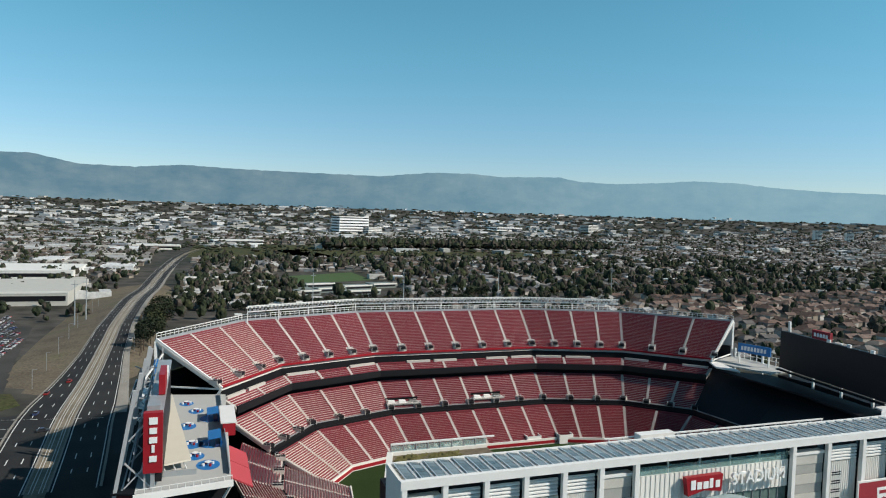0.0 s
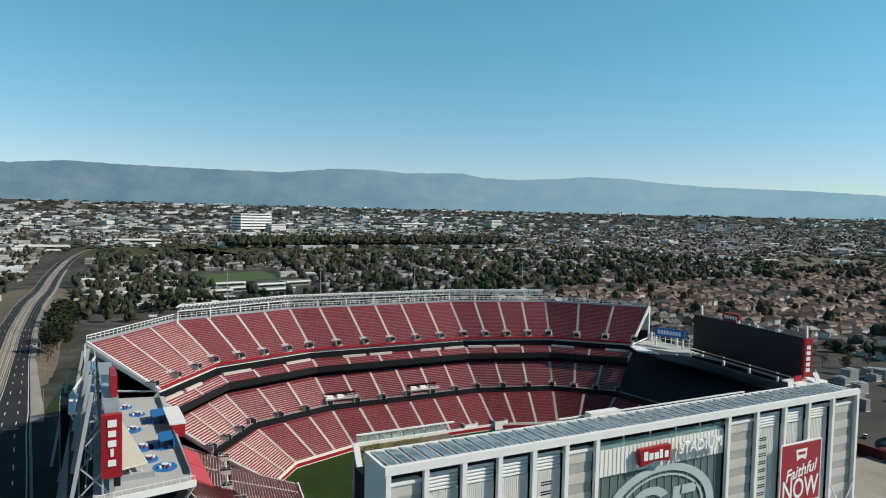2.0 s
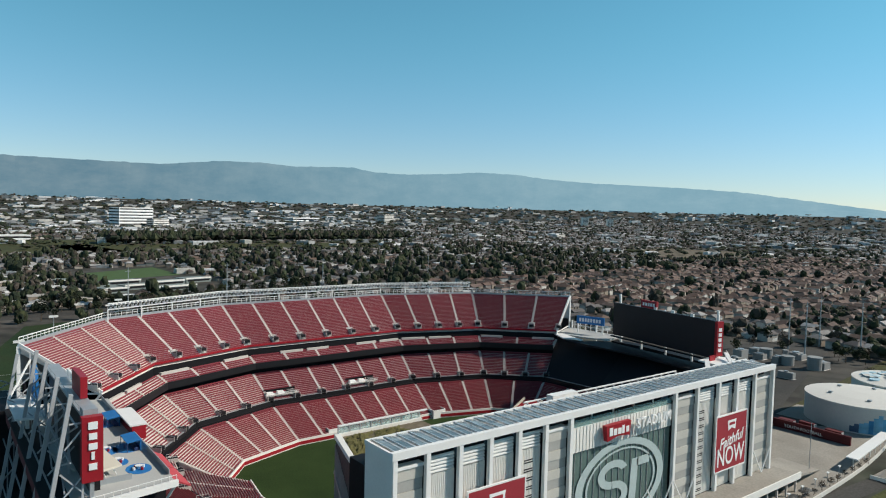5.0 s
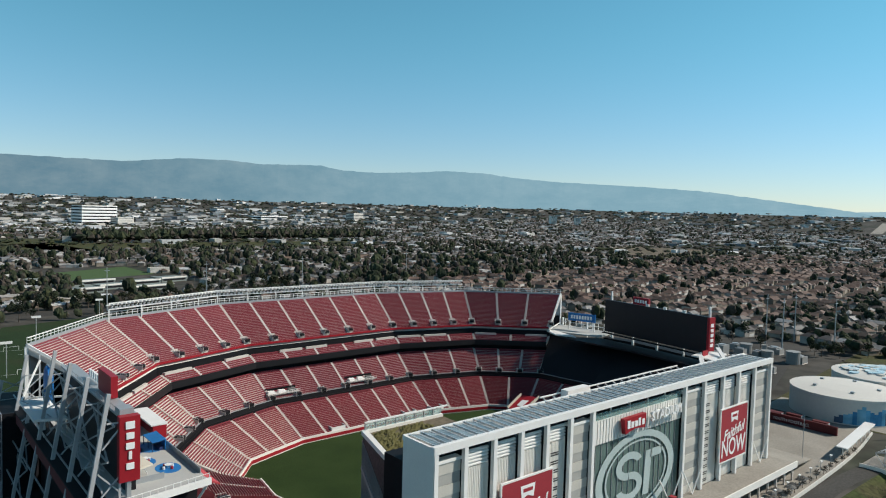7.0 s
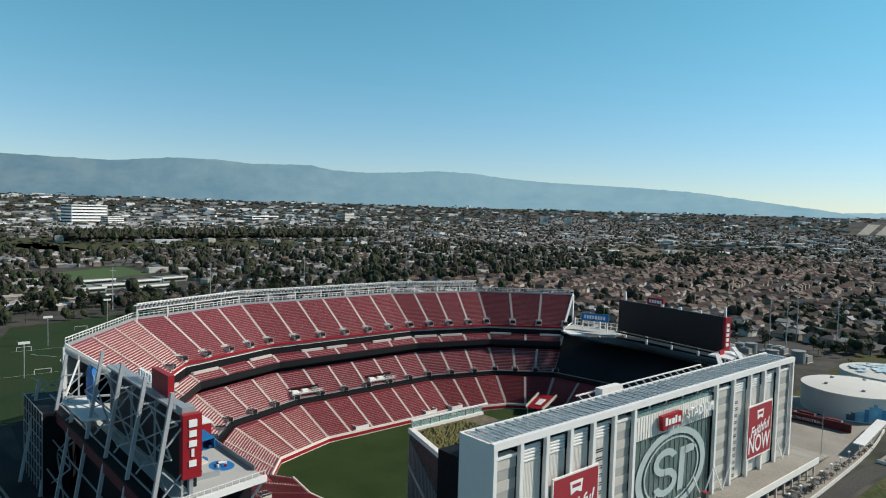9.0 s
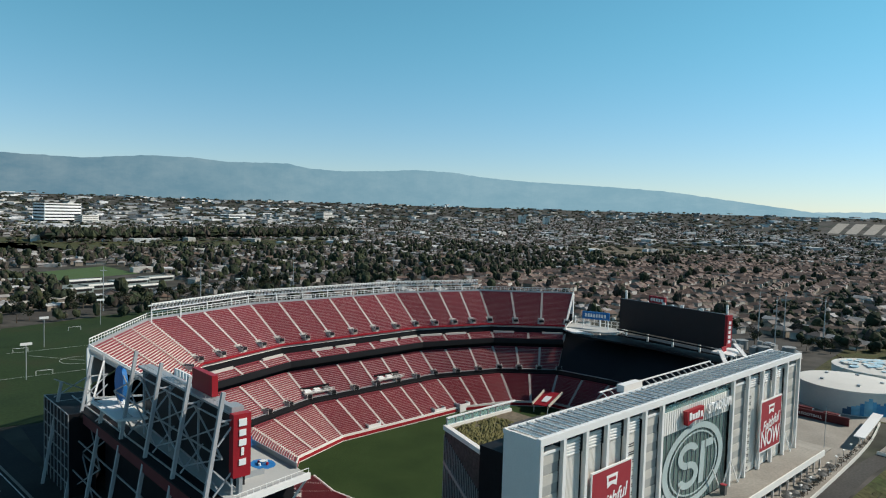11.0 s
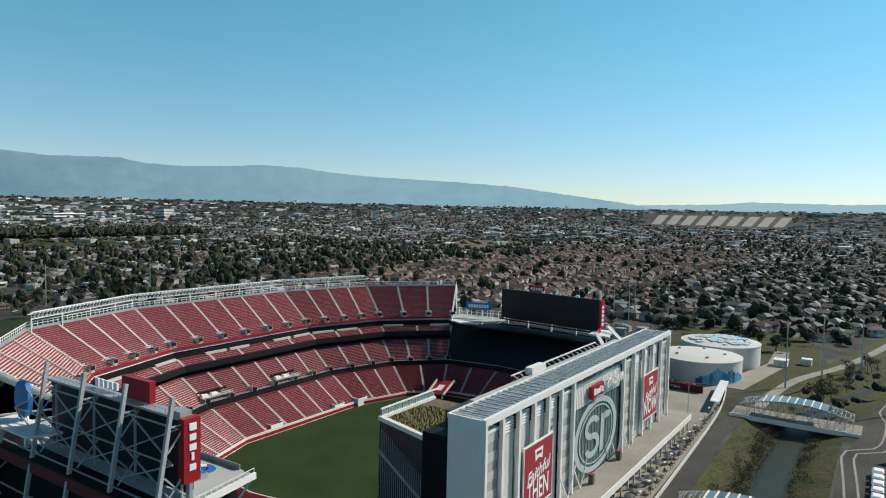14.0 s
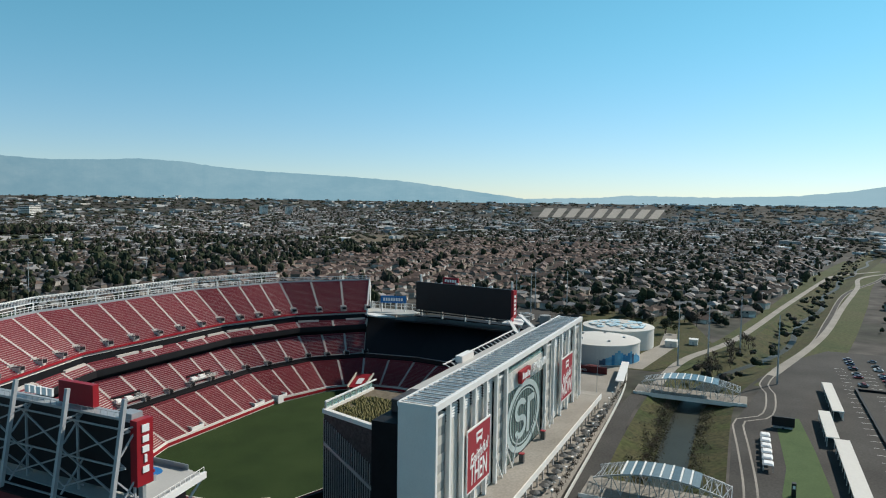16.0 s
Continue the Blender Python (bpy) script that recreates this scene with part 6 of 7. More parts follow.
# ---------------------------------------------------------------- cars
car = thing("parked_car", "small parked car with dark windows", "car", (-150, 300, 0.1), "parked cars")
part("body", Shape().solid([(-2.2, -0.88, 0.35), (2.2, -0.88, 0.35), (2.2, 0.88, 0.35), (-2.2, 0.88, 0.35)], [(-2.15, -0.8, 0.95), (2.05, -0.8, 0.85), (2.05, 0.8, 0.85), (-2.15, 0.8, 0.95)]), M_CAR, car)
part("cabin", Shape().solid([(-1.6, -0.78, 0.9), (1.0, -0.78, 0.9), (1.0, 0.78, 0.9), (-1.6, 0.78, 0.9)], [(-1.1, -0.65, 1.45), (0.4, -0.65, 1.45), (0.4, 0.65, 1.45), (-1.1, 0.65, 1.45)]), M_BLACK, car)
part("roof", Shape().box(-1.05, 0.35, -0.64, 0.64, 1.45, 1.5), M_CAR, car)
for x in (-1.35, 1.35):
    for y in (-0.8, 0.8):
        part("wheel", Shape().beam((x, y - 0.1, 0.32), (x, y + 0.1, 0.32), 0.64, sides=10), M_TYRE, car)
rnd = random.Random(8)
for r in range(5):
    x = -137 - r * 7.0
    for k in range(24):
        if rnd.random() < 0.18:
            continue
        copy_thing(car, pose(x + rnd.uniform(-0.4, 0.4), 300 + r * 24 + k * 3.1, 0.1, 0, 0, rnd.choice((4, 184)) + rnd.uniform(-3, 3)))
for k in range(34):
    x, y = rnd.choice(((240 + k * 2.0, -116), (238 + k * 2.1, -128), (250 + k * 1.8, -139)))
    copy_thing(car, pose(x + rnd.uniform(-1, 1), y, 0.1, 0, 0, 90 + rnd.uniform(-4, 4)))
for x, y, a in ((-91, 250, 88), (-95, 198, 88), (-88, 174, 10), (-71, 330, 90), (-97, 230, 88), (220, 20, 40), (228, 44, 10), (-79, 640, 92)):
    copy_thing(car, pose(x, y, road_z(y) + 0.02 if x < 0 else 0.12, 0, 0, a))
for k in range(12):
    copy_thing(car, pose(120 + k * 62, 486 + (k * 62) * 0.14, 0.15, 0, 0, 12))


# ---------------------------------------------------------------- trees
def crown_shape(seed, n, rx, rz, z0, droop=0.0, size=0.5):
    """An uneven crown: many small leaf clumps round a few limbs' ends."""
    r = random.Random(seed)
    s = Shape()
    lobes = [(r.uniform(-0.5, 0.5) * rx, r.uniform(-0.5, 0.5) * rx, z0 + rz * r.uniform(0.35, 1.1), r.uniform(0.45, 0.75)) for _ in range(7)]
    for _ in range(n):
        cx, cy, cz, q = r.choice(lobes)
        a, b, u = r.uniform(0, 6.28), r.uniform(-0.9, 1.0), r.random() ** 0.4
        x = cx + rx * q * u * math.cos(a) * math.sqrt(max(0.05, 1 - b * b))
        y = cy + rx * q * u * math.sin(a) * math.sqrt(max(0.05, 1 - b * b))
        z = cz + rz * 0.55 * q * u * b
        w = size * r.uniform(0.6, 1.5)
        t = [Vector((r.uniform(-1, 1), r.uniform(-1, 1), r.uniform(-0.7, 0.7))).normalized() * w for _ in range(4)]
        p = Vector((x, y, z))
        s.face(p + t[0], p + t[1], p + t[2])
        s.face(p + t[0], p + t[3], p + t[1])
    return s


def tree_kind(seed, h, rx, mat, n=260, bare=False):
    t = thing("tree", "leafless brown street tree with fine twigs" if bare else "dark green rounded broadleaf tree", "tree", (0, 0, 0), "bare trees" if bare else "leafy trees")
    tk = Shape()
    for k in range(5):
        r0, r1 = 0.32 * (1 - k * 0.17), 0.32 * (1 - (k + 1) * 0.17)
        tk.beam((0.08 * k, 0.05 * math.sin(k), h * 0.12 * k), (0.08 * (k + 1), 0.05 * math.sin(k + 1), h * 0.12 * (k + 1)), (r0 + r1), sides=7)
    part("trunk", tk, M_TRUNK, t)
    rr = random.Random(seed)
    for k in range(2):
        a = k * 2.6 + rr.uniform(-0.3, 0.3)
        part("limb", Shape().beam((0.15, 0, h * (0.3 + 0.05 * k)), (rx * 0.7 * math.cos(a), rx * 0.7 * math.sin(a), h * (0.62 + 0.05 * k)), 0.16, sides=5), M_TRUNK, t)
    part("crown", crown_shape(seed, n, rx, h * 0.55, h * 0.33, size=0.42 if bare else 0.62), mat, t)
    return t


protos = [tree_kind(1, 8.5, 3.6, M_CROWN), tree_kind(2, 11, 4.4, M_CROWN, 320), tree_kind(3, 7.5, 3.2, M_BARE, 200, True), tree_kind(4, 10, 4.0, M_BARE, 240, True), tree_kind(5, 13, 3.0, M_CROWN, 320)]
spots = []
rnd = random.Random(31)
for k in range(34):
    spots.append((-59 + rnd.uniform(-5, 5), 305 + k * 4.6 + rnd.uniform(-2, 2), rnd.choice((1, 4, 1, 3)), rnd.uniform(0.9, 1.5)))
for k in range(40):
    x = -20 + k * 14
    spots.append((x + rnd.uniform(-4, 4), 446 + max(0, x) * 0.2 + rnd.uniform(-5, 3) + (40 if k % 3 == 0 else 0), rnd.choice((0, 1, 2, 3)), rnd.uniform(0.8, 1.3)))
for k in range(26):
    x = -45 + k * 12
    spots.append((x + rnd.uniform(-3, 3), 488 + max(0, x - 78) * 0.30 + rnd.uniform(-3, 4), rnd.choice((1, 4, 1, 0)), rnd.uniform(0.9, 1.35)))
for k in range(22):
    spots.append((-150 - rnd.uniform(0, 25) + k * 1.2, 212 + rnd.uniform(-12, 14), rnd.choice((0, 4, 2)), rnd.uniform(0.5, 0.8)))
for k in range(9):
    spots.append((92 + k * 10.5, -31.0 - rnd.uniform(0, 3.5), rnd.choice((2, 3)), rnd.uniform(0.3, 0.45)))
for k in range(26):
    x = 222 + k * 4.6
    c = -50 - (x - 215) * 0.20
    spots.append((x, c + rnd.uniform(1, 15), rnd.choice((2, 3, 3)), rnd.uniform(0.45, 0.85)))
for k in range(26):
    x = 40 + k * 6.0
    spots.append((x, -15.8 + (x - 40) * 0.03, 2, rnd.uniform(0.3, 0.42)))
for k in range(40):
    spots.append((rnd.uniform(330, 430), rnd.uniform(-40, 170), rnd.choice((0, 1, 2, 3)), rnd.uniform(0.6, 1.1)))
used = set()
for x, y, k, sc in spots:
    z = 0.0
    d = abs(y + 42) if 40 < x < 190 else 99
    if d < 18:
        z = -max(0, (18 - d)) * 4.2 / 11
    if -66 < x < -52 and 225 < y < 480:
        z = road_z(y) * 0.35
    m = pose(x, y, z, 0, 0, rnd.uniform(0, 360)) @ Matrix.Scale(sc, 4)
    if k not in used:
        used.add(k)
        protos[k].matrix_basis = m
    else:
        c = copy_thing(protos[k], m)
        c.scale = (sc, sc, sc)

# ---------------------------------------------------------------- houses, near ones one by one
def house_shapes(w, l, h, hip):
    rh = w * 0.26
    wall = Shape().box(-w / 2, w / 2, -l / 2, l / 2, 0, h)
    roof = Shape()
    e = 0.5
    a = [(-w / 2 - e, -l / 2 - e, h), (w / 2 + e, -l / 2 - e, h), (w / 2 + e, l / 2 + e, h), (-w / 2 - e, l / 2 + e, h)]
    i = l * 0.28 if hip else -e
    r0, r1 = (0, -l / 2 + i, h + rh), (0, l / 2 - i, h + rh)
    roof.face(a[0], a[1], r0)
    roof.face(a[1], a[2], r1, r0)
    roof.face(a[2], a[3], r1)
    roof.face(a[3], a[0], r0, r1)
    roof.face(*reversed(a))
    return wall, roof


kinds = []
for w, l, h, hip in ((8.5, 12, 3.0, True), (8.5, 10.5, 5.0, False), (8, 12.5, 3.1, False), (9, 10, 5.2, True)):
    hs = thing("house", "suburban house with pale walls and brown shingle roof", "house", (0, 0, 0), "suburban houses")
    wall, roof = house_shapes(w, l, h, hip)
    part("wall", wall, M_HWALL, hs)
    part("roof", roof, M_HROOF, hs)
    part("garage_door", Shape().box(-w / 2 - 0.06, -w / 2, -l / 2 + 1, -l / 2 + 5.5, 0, 2.3), M_PANEL, hs)
    for y in (1.0, 4.5):
        part("window", Shape().box(-w / 2 - 0.05, -w / 2, y, y + 1.6, h - 2.0, h - 0.8), M_DARK, hs)
    kinds.append(hs)


def taken(x, y):
    """Ground where no house stands."""
    if x < 70 and y < 760 or x < -30 and y < 480 or (x < 400 and -230 < y < 215) or (-60 < x < 200 and y < 470):
        return True
    if -100 < x < -55 and y < 1400 or abs(x + 74) < 34:
        return True
    if 60 < x < 190 and 560 < y < 860 or (1120 < x < 2200 and 660 + (x - 1120) * 0.12 < y < 985):
        return True
    if 120 < x < 900 and 1150 < y < 1420 or -50 < x < 250 and 1110 < y < 1640:
        return True
    sy = 462 + 0.33 * max(0, x - 78) if x < 360 else (570 - 0.1 * (x - 360) if x < 545 else 550 + (x - 545) * 0.143)
    if abs(y - sy) < 20:
        return True
    cy = -80 - (x - 330) * 0.165
    return y < cy + 34 and y > cy - 60


def estate(x, y):
    """The newer estate of brown tile roofs with few trees."""
    return 400 < x < 1500 and 120 + 0.05 * (x - 400) < y < 620


rnd = random.Random(77)
near, far = [], []
for bx in range(-8, 27):
    for by in range(-12, 21):
        X, Y = bx * 110.0, by * 110.0
        turn = rnd.choice((0, 12, -18, 90, 78))
        c, sn = math.cos(radians(turn)), math.sin(radians(turn))
        for i in range(9):
            for j in range(5):
                if rnd.random() < 0.10:
                    continue
                u, v = (i - 4) * 12.2 + rnd.uniform(-0.9, 0.9), (j - 2) * 21 + rnd.uniform(-1.5, 1.5)
                x, y = X + u * c - v * sn, Y + u * sn + v * c
                if taken(x, y):
                    continue
                d = math.hypot(x, y - 40)
                ahead = x + 0.8 * y
                if ahead < 150:
                    continue
                (near if d < 640 else far).append((x, y, turn + (90 if j % 2 else 0) + rnd.uniform(-5, 5), rnd.randrange(4), d))
near.sort(key=lambda q: q[4])
far += near[210:]
near = near[:210]
for n_, (x, y, turn, k, d) in enumerate(near):
    m = pose(x, y, 0, 0, 0, turn)
    if n_ < 4:
        kinds[n_].matrix_basis = m
    else:
        copy_thing(kinds[k], m)


def stuff(name, verts, faces, mat, words, category):
    me = bpy.data.meshes.new(name)
    me.from_pydata(verts, [], faces)
    me.materials.append(mat)
    return tagged(new(name, me), words, category, kind="stuff")


wv, wf, rv, rf, ev, ef_ = [], [], [], [], [], []
for x, y, turn, k, d in far:
    w, l = rnd.uniform(7.5, 10), rnd.uniform(9, 13)
    h = rnd.choice((3.0, 3.2, 5.0, 5.2))
    c, sn = math.cos(radians(turn)), math.sin(radians(turn))

    def put(px, py, pz):
        return (x + px * c - py * sn, y + px * sn + py * c, pz + plain(x, y))
    n = len(wv)
    for pz in (0, h):
        wv += [put(-w / 2, -l / 2, pz), put(w / 2, -l / 2, pz), put(w / 2, l / 2, pz), put(-w / 2, l / 2, pz)]
    wf += [(n, n + 1, n + 5, n + 4), (n + 1, n + 2, n + 6, n + 5), (n + 2, n + 3, n + 7, n + 6), (n + 3, n, n + 4, n + 7)]
    RV, RF = (ev, ef_) if estate(x, y) else (rv, rf)
    n = len(RV)
    i = rnd.choice((-0.5, l * 0.3))
    a, b = w / 2 + 0.5, l / 2 + 0.5
    RV += [put(-a, -b, h), put(a, -b, h), put(a, b, h), put(-a, b, h), put(0, -l / 2 + i, h + w * 0.28), put(0, l / 2 - i, h + w * 0.28)]
    RF += [(n, n + 1, n + 4), (n + 1, n + 2, n + 5, n + 4), (n + 2, n + 3, n + 5), (n + 3, n, n + 4, n + 5)]
stuff("house_walls", wv, wf, M_HWALL_S, "walls of the wide suburb of houses", "houses")
stuff("estate_roofs", ev, ef_, M_EROOF_S, "brown tile roofs of the estate", "roofs")
stuff("house_roofs", rv, rf, M_HROOF_S, "brown and grey roofs of the wide suburb", "roofs")

# flat commercial buildings farther out, and large single ones
bv, bf = [], []


def big(x, y, w, l, h, turn):
    c, sn = math.cos(radians(turn)), math.sin(radians(turn))
    n = len(bv)
    for pz in (plain(x, y) - 1.0, plain(x, y) + h):
        for px, py in ((-w / 2, -l / 2), (w / 2, -l / 2), (w / 2, l / 2), (-w / 2, l / 2)):
            bv.append((x + px * c - py * sn, y + px * sn + py * c, pz))
    bf.extend([(n, n + 1, n + 5, n + 4), (n + 1, n + 2, n + 6, n + 5), (n + 2, n + 3, n + 7, n + 6), (n + 3, n, n + 4, n + 7), (n + 4, n + 5, n + 6, n + 7)])


rnd = random.Random(101)
for _ in range(5200):
    az, r = radians(rnd.uniform(-16, 112)), rnd.uniform(1500, 4350) ** 1.0
    x, y = -85 + r * math.cos(az), -95 + r * math.sin(az)
    dens = (0.80 if (az > radians(55) and r > 1900) else (0.62 if r > 2200 else 0.16)) * (1.0 if r < 3700 else 0.7)
    if rnd.random() > dens or (3150 < r < 4050 and radians(7) < az < radians(18)):
        continue
    k = rnd.uniform(0.6, 1.0) + r / 9000
    big(x, y, rnd.uniform(14, 58) * k, rnd.uniform(12, 34) * k, rnd.uniform(4, 9) * (1.6 if rnd.random() < 0.1 else 1), rnd.choice((0, 14, -20, 40)))
for _ in range(150):
    x, y = rnd.uniform(-700, -120), rnd.uniform(560, 1700)
    if abs(x + 74) > 45:
        big(x, y, rnd.uniform(20, 60), rnd.uniform(16, 40), rnd.uniform(5, 9), rnd.choice((0, 10, 90)))
for _ in range(260):
    x, y = rnd.uniform(-45, 1000), rnd.uniform(505, 1500)
    if not taken(x, y):
        big(x, y, rnd.uniform(9, 24), rnd.uniform(8, 16), rnd.uniform(3.5, 6.5), rnd.choice((0, 15, -20, 70)))
stuff("flat_buildings", bv, bf, M_BIG_S, "pale flat-roofed commercial buildings across the plain", "buildings")


def block(name, x, y, w, l, h, turn, mat, words, floors):
    """A large building with a parapet and window bands on its long sides."""
    b = thing(name, words, "building", (x, y, plain(x, y)))
    b.rotation_euler = (0, 0, radians(turn))
    part("wall", Shape().box(-w / 2, w / 2, -l / 2, l / 2, -1.0 if y > 1800 else 0, h), mat, b)
    part("parapet", Shape().box(-w / 2 - 0.4, w / 2 + 0.4, -l / 2 - 0.4, -l / 2 + 0.2, h - 0.6, h + 1.0), M_PANEL, b)
    fh = h / floors
    for k in range(floors):
        z = k * fh + fh * 0.35
        part("window_band", Shape().box(-w / 2 + 1.5, w / 2 - 1.5, -l / 2 - 0.12, -l / 2, z, z + fh * 0.4), M_DARK, b)
        part("window_band", Shape().box(-w / 2 - 0.12, -w / 2, -l / 2 + 1.5, l / 2 - 1.5, z, z + fh * 0.4), M_DARK, b)
    return b


block("office_block", 515, 2440, 128, 60, 62, 20, M_LETTER, "white long office block on the far plain", 6)
block("office_wing", 590, 2390, 60, 40, 26, 20, M_PANEL, "lower white wing of the far office block", 4)
block("apartment_block", 1640, 2560, 110, 40, 34, 35, M_TANK, "cream apartment block on the far plain", 5)
block("apartment_tower", 2360, 1985, 62, 26, 44, 50, M_PANEL, "white apartment tower on the far plain", 8)
block("apartment_tower", 2440, 1905, 40, 26, 38, 50, M_PANEL, "white apartment tower on the far plain", 7)
block("factory_hall", -178, 590, 84, 120, 11, 0, M_SCREEN2, "white flat-roofed factory hall", 1)
block("factory_hall", -215, 800, 100, 110, 10, 0, M_PANEL, "white flat-roofed factory hall", 1)
block("warehouse", 1290, 2700, 170, 50, 14, 22, M_LETTER, "long white warehouse on the plain", 1)
block("warehouse", 60, 1640, 120, 40, 10, 10, M_LETTER, "long white warehouse on the plain", 1)
block("warehouse", -110, 1370, 90, 40, 9, 5, M_PANEL, "long white warehouse on the plain", 1)
for k, (x, y, w, l) in enumerate(((70, 610, 22, 52), (100, 616, 30, 18), (135, 640, 34, 18), (170, 660, 30, 22), (96, 660, 34, 16), (48, 690, 20, 36), (130, 590, 40, 14))):
    block("school_building", x, y, w, l, 4.6, 15, M_SCHOOL, "low school building with grey-green roof", 1)
# pale flat-roofed units between the pitches and the school
rnd = random.Random(19)
unit_at = []
while len(unit_at) < 44:
    x, y = rnd.uniform(-50, 66), rnd.uniform(492, 740)
    if all(abs(x - a) > 17 or abs(y - b) > 15 for a, b in unit_at) and not (40 < x and y > 570):
        unit_at.append((x, y))
for x, y in unit_at:
    w, l, h = rnd.uniform(10, 17), rnd.uniform(8, 14), rnd.uniform(3.4, 5.2)
    cu = thing("flat_roofed_unit", "pale flat-roofed low building among trees", "building", (x, y, 0), "flat-roofed units")
    cu.rotation_euler = (0, 0, radians(rnd.choice((8, 8, 14, -6))))
    part("wall", Shape().box(-w / 2, w / 2, -l / 2, l / 2, 0, h), M_HWALL, cu)
    part("roof", Shape().solid([(-w / 2 - 0.4, -l / 2 - 0.4, h), (w / 2 + 0.4, -l / 2 - 0.4, h), (w / 2 + 0.4, l / 2 + 0.4, h), (-w / 2 - 0.4, l / 2 + 0.4, h)], [(-w / 2 - 0.4, -0.3, h + 1.5), (w / 2 + 0.4, -0.3, h + 1.5), (w / 2 + 0.4, 0.3, h + 1.5), (-w / 2 - 0.4, 0.3, h + 1.5)]), M_FLATROOF, cu)
    part("roof_unit", Shape().box(-1.2, 1.0, 0.4, 2.0, h + 0.8, h + 2.0), M_GREYSTEEL, cu)
    for k in (-0.25, 0.2):
        part("window", Shape().box(w * k - 1.0, w * k + 1.0, -l / 2 - 0.06, -l / 2, 1.0, 2.3), M_DARK, cu)
# runway field in the far south
rf_ = Shape()
for k in range(9):
    az = radians(17.4 - k * 1.12)
    a1 = az - radians(0.72)
    c = [(-85 + r * math.cos(q), -95 + r * math.sin(q), plain(-85 + r, -95) + 1.2) for r, q in ((3330, az), (3640, az - 0.006), (3960, az - 0.012), (3960, a1 - 0.012), (3640, a1 - 0.006), (3330, a1))]
    rf_.solid([(x, y, z - 1.0) for x, y, z in c], c)
thing("runway_field", "pale strips of a far airfield", "field", shape=rf_, mat=M_PAVE, kind="structure")

# ---------------------------------------------------------------- the wide tree cover
OCT = [(1, 0, 0), (0, 1, 0), (-1, 0, 0), (0, -1, 0), (0, 0, 1), (0, 0, -0.7)]
OCF = [(0, 1, 4), (1, 2, 4), (2, 3, 4), (3, 0, 4), (1, 0, 5), (2, 1, 5), (3, 2, 5), (0, 3, 5)]
tv, tf = [], []
G = (1 + 5 ** 0.5) / 2
ICO = [Vector(p).normalized() for p in ((-1, G, 0), (1, G, 0), (-1, -G, 0), (1, -G, 0), (0, -1, G), (0, 1, G), (0, -1, -G), (0, 1, -G), (G, 0, -1), (G, 0, 1), (-G, 0, -1), (-G, 0, 1))]
ICF = [(0, 11, 5), (0, 5, 1), (0, 1, 7), (0, 7, 10), (0, 10, 11), (1, 5, 9), (5, 11, 4), (11, 10, 2), (10, 7, 6), (7, 1, 8), (3, 9, 4), (3, 4, 2), (3, 2, 6), (3, 6, 8), (3, 8, 9), (4, 9, 5), (2, 4, 11), (6, 2, 10), (8, 6, 7), (9, 8, 1)]


def clump(x, y, h, r, rr):
    close = math.hypot(x + 85, y + 95) < 1150
    for k in range(5 if close else 3):
        ox, oy, oz = rr.uniform(-0.5, 0.5) * r, rr.uniform(-0.5, 0.5) * r, plain(x, y) + h * rr.uniform(0.45, 0.75)
        q = r * rr.uniform(0.55, 0.95)
        ro = rr.uniform(0, 1.5)
        n = len(tv)
        if close:
            q *= 0.85
        for a, b, c in ICO if close else OCT:
            g = q * rr.uniform(0.7, 1.25)
            tv.append((x + ox + g * (a * math.cos(ro) - b * math.sin(ro)), y + oy + g * (a * math.sin(ro) + b * math.cos(ro)), max(0.1, oz + c * h * 0.42 * rr.uniform(0.7, 1.2))))
        tf.extend((n + i, n + j, n + k_) for i, j, k_ in (ICF if close else OCF))


rnd = random.Random(55)
for _ in range(420):
    # dark garden trees of the older houses beside the tanks
    x, y = rnd.uniform(385, 1150), rnd.uniform(-60, 170)
    if y > -40 - (x - 330) * 0.165:
        h = rnd.uniform(5, 10)
        clump(x, y, h, h * 0.55, rnd)
for _ in range(170):
    x, y = rnd.uniform(-52, 72), rnd.uniform(488, 750)
    h = rnd.uniform(6, 12)
    clump(x, y, h, h * 0.42, rnd)
for x, y, turn, k, d in far + near:
    for _ in range(rnd.choice((0, 0, 1, 1)) if estate(x, y) else rnd.choice((0, 1, 1, 1, 2))):
        h = rnd.uniform(4.0, 8.0) if rnd.random() < 0.9 else rnd.uniform(10, 15)
        clump(x + rnd.uniform(-10, 10), y + rnd.uniform(-14, 14), h, h * rnd.uniform(0.3, 0.5), rnd)
for _ in range(8500):
    az, r = radians(rnd.uniform(-18, 114)), 1300 + 3000 * rnd.random() ** 0.75
    x, y = -85 + r * math.cos(az), -95 + r * math.sin(az)
    h = rnd.uniform(5, 11)
    if 3150 < r < 4050 and radians(7) < az < radians(18):
        continue
    clump(x, y, h, h * rnd.uniform(0.5, 1.1) * (1 + r / 6000), rnd)
for _ in range(1300):
    # dark belt of large trees beyond the school
    x = rnd.uniform(230, 1050)
    y = 1440 + rnd.gauss(0, 22) + x * 0.10
    h = rnd.uniform(15, 27)
    clump(x, y, h, h * 0.5, rnd)
for _ in range(700):
    # large dark trees among the nearer houses
    x, y = rnd.uniform(-50, 1100), rnd.uniform(500, 1150)
    h = rnd.uniform(9, 17)
    if not taken(x, y):
        clump(x, y, h, h * 0.42, rnd)
for _ in range(420):
    x = rnd.uniform(-420, -105)
    y = rnd.uniform(440, 1200)
    h = rnd.uniform(5, 11)
    clump(x, y, h, h * 0.45, rnd)
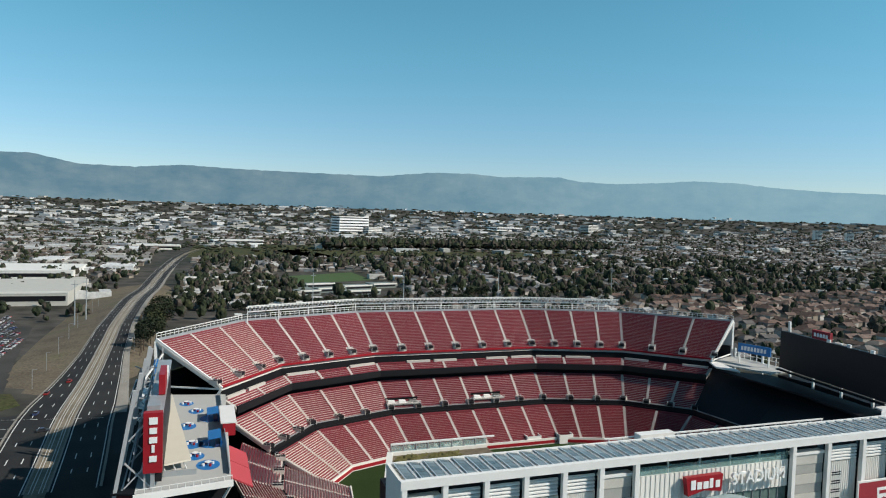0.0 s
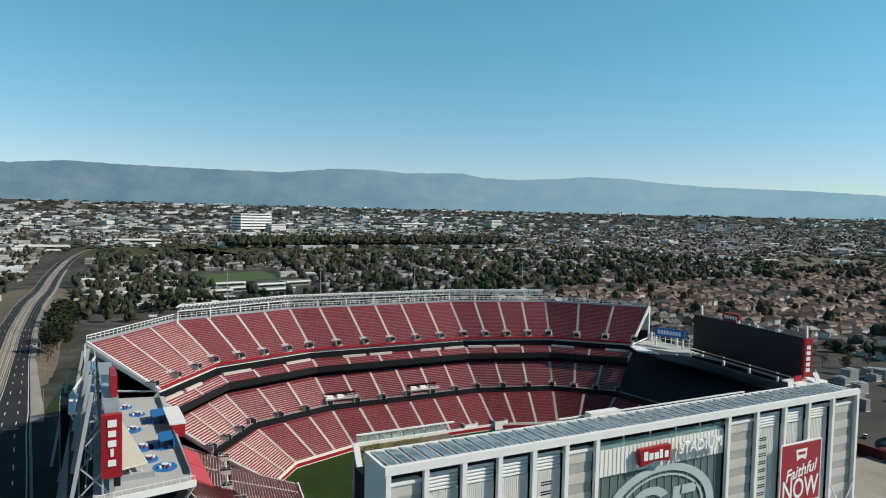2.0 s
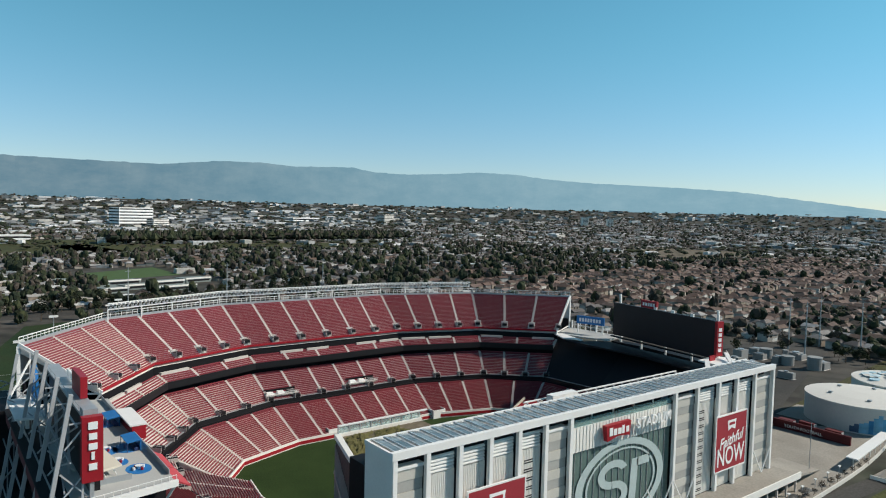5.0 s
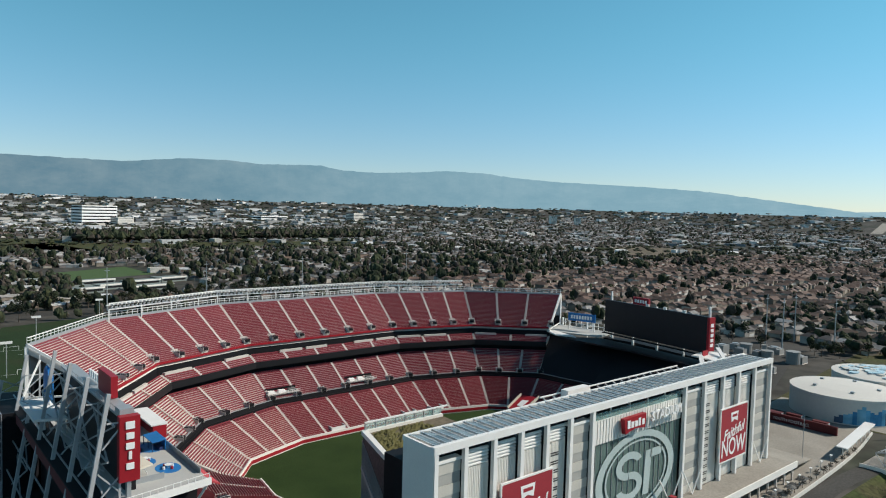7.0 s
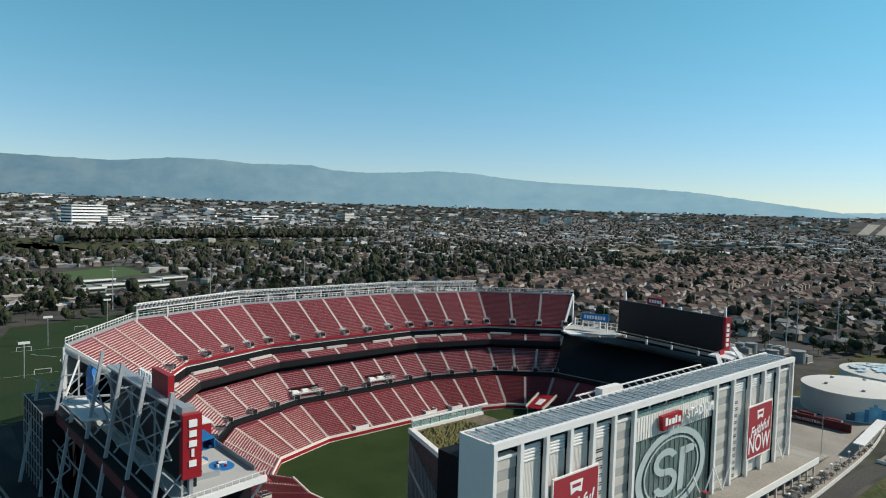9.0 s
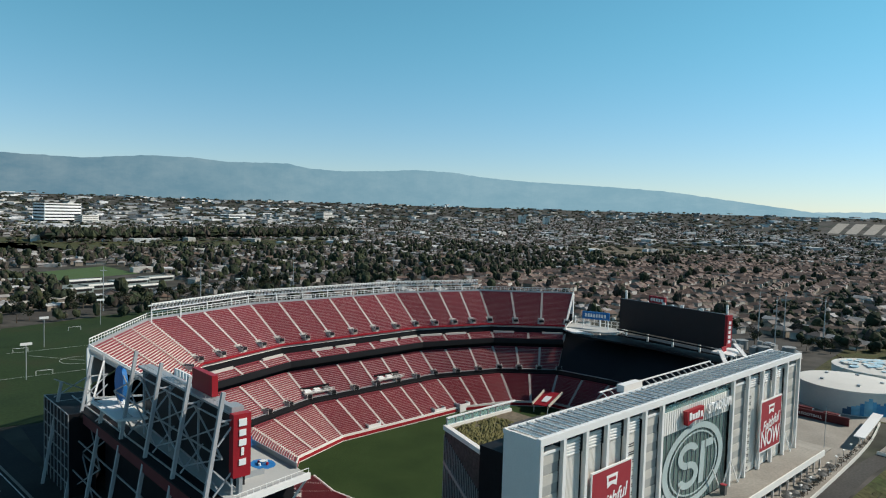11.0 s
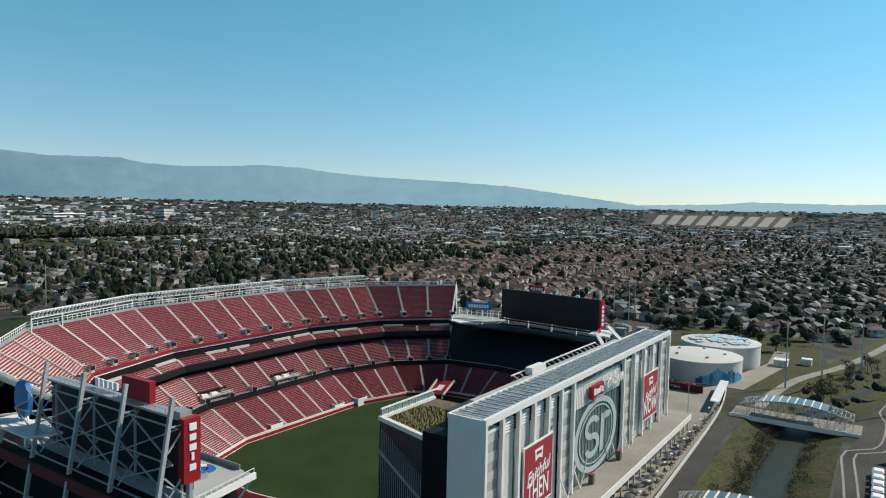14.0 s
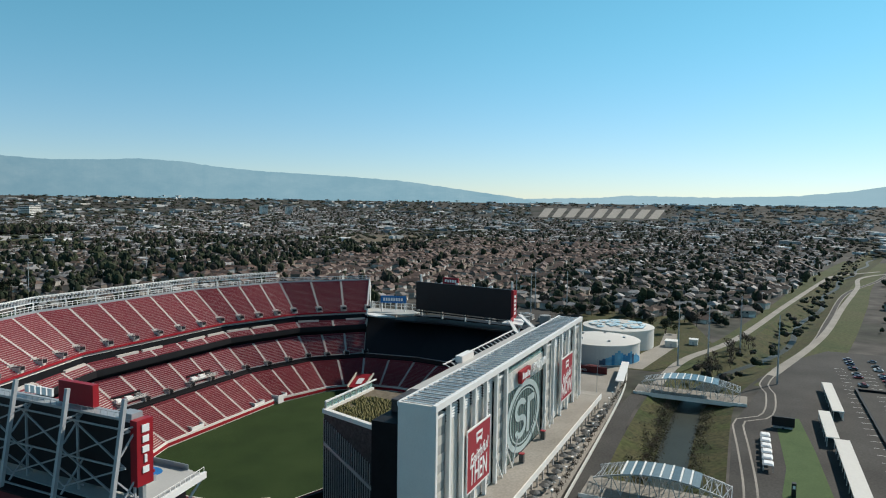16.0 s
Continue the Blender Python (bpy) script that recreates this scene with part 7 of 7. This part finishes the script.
for _ in range(260):
    x = rnd.uniform(-50, 1500)
    h = rnd.uniform(6, 12)
    sy = 462 + 0.33 * max(0, x - 78) if x < 360 else (570 - 0.1 * (x - 360) if x < 545 else 550 + (x - 545) * 0.143)
    clump(x, sy + rnd.choice((-22, 22)) + rnd.uniform(-5, 5), h, h * 0.42, rnd)
for _ in range(150):
    # scrub along the far creek
    x = rnd.uniform(210, 1500)
    c = -80 - (x - 330) * 0.165 if x > 330 else -52 - (x - 240) * 0.3
    h = rnd.uniform(1.5, 5)
    clump(x, c + rnd.uniform(-11, 11), h, h * 0.7, rnd)
stuff("tree_cover", tv, tf, M_TREE_S, "dark green and brown trees across the suburb", "trees")

# bare brush on the creek banks: many fine twig clumps
rnd = random.Random(61)
sv, sf = [], []
for _ in range(620):
    x, side = rnd.uniform(36, 205), rnd.choice((-1, 1, 1))
    d = 5.4 + abs(rnd.gauss(0, 3.6 if side > 0 else 2.4))
    if d > 15:
        continue
    r = rnd.uniform(0.9, 2.3)
    zb = -4.2 * (18 - d) / 13
    for _k in range(34):
        a, u, e = rnd.uniform(0, 6.28), r * rnd.random() ** 0.5, rnd.random()
        p = Vector((x + u * math.cos(a), -42 + side * d + u * math.sin(a), zb + 0.15 + r * 1.25 * e * (1 - 0.5 * u / r)))
        n = len(sv)
        for _c in range(3):
            q = p + Vector((rnd.uniform(-1, 1), rnd.uniform(-1, 1), rnd.uniform(-0.6, 0.9))) * 0.36
            sv.append(tuple(q))
        sf.append((n, n + 1, n + 2))
stuff("creek_brush", sv, sf, M_BRUSH, "grey-brown bare brush along the creek", "shrubs")

# tall poles
pole = thing("power_pole", "tall thin grey power pole", "pole", (-112, 405, 0), "power poles")
part("shaft", Shape().solid([(0.5 * math.cos(i), 0.5 * math.sin(i), 0) for i in (0, 1.05, 2.1, 3.14, 4.2, 5.24)], [(0.22 * math.cos(i), 0.22 * math.sin(i), 34) for i in (0, 1.05, 2.1, 3.14, 4.2, 5.24)]), M_GREYSTEEL, pole)
part("crossarm", Shape().box(-2.2, 2.2, -0.15, 0.15, 31, 31.4), M_GREYSTEEL, pole)
for x, y in ((-107, 420), (372, 92), (384, 108), (398, 70), (410, 100), (246, -30), (268, -44), (228, -78), (300, -60), (60, 470), (150, 500), (262, 530), (420, 560)):
    copy_thing(pole, Matrix.Translation((x, y, 0)))
fl = thing("field_light", "pitch light pole with a white lamp rack", "lamp", (-32.7, 275, 0.1), "pitch lights")
part("pole", Shape().disc(0, 0, 0, 17, 0.2, 8), M_GREYSTEEL, fl)
part("rack", Shape().box(-2.4, 2.4, -0.3, 0.3, 16.2, 17.4), M_WHITE, fl)
for x, y in ((-8, 350), (40, 410), (80, 300)):
    copy_thing(fl, Matrix.Translation((x, y, 0.1)))
sl = thing("street_lamp", "grey street lamp beside the road", "lamp", (-62, 210, 0.1), "street lamps")
part("pole", Shape().disc(0, 0, 0, 9, 0.1, 6), M_GREYSTEEL, sl)
part("arm", Shape().beam((0, 0, 9), (-2.4, 0, 9.3), 0.1), M_GREYSTEEL, sl)
for k in range(1, 9):
    y = 210 + k * 32
    copy_thing(sl, Matrix.Translation((-67, y, road_z(y) - 0.3)))
    copy_thing(sl, pose(-105, y, road_z(y) - 0.3, 0, 0, 180))
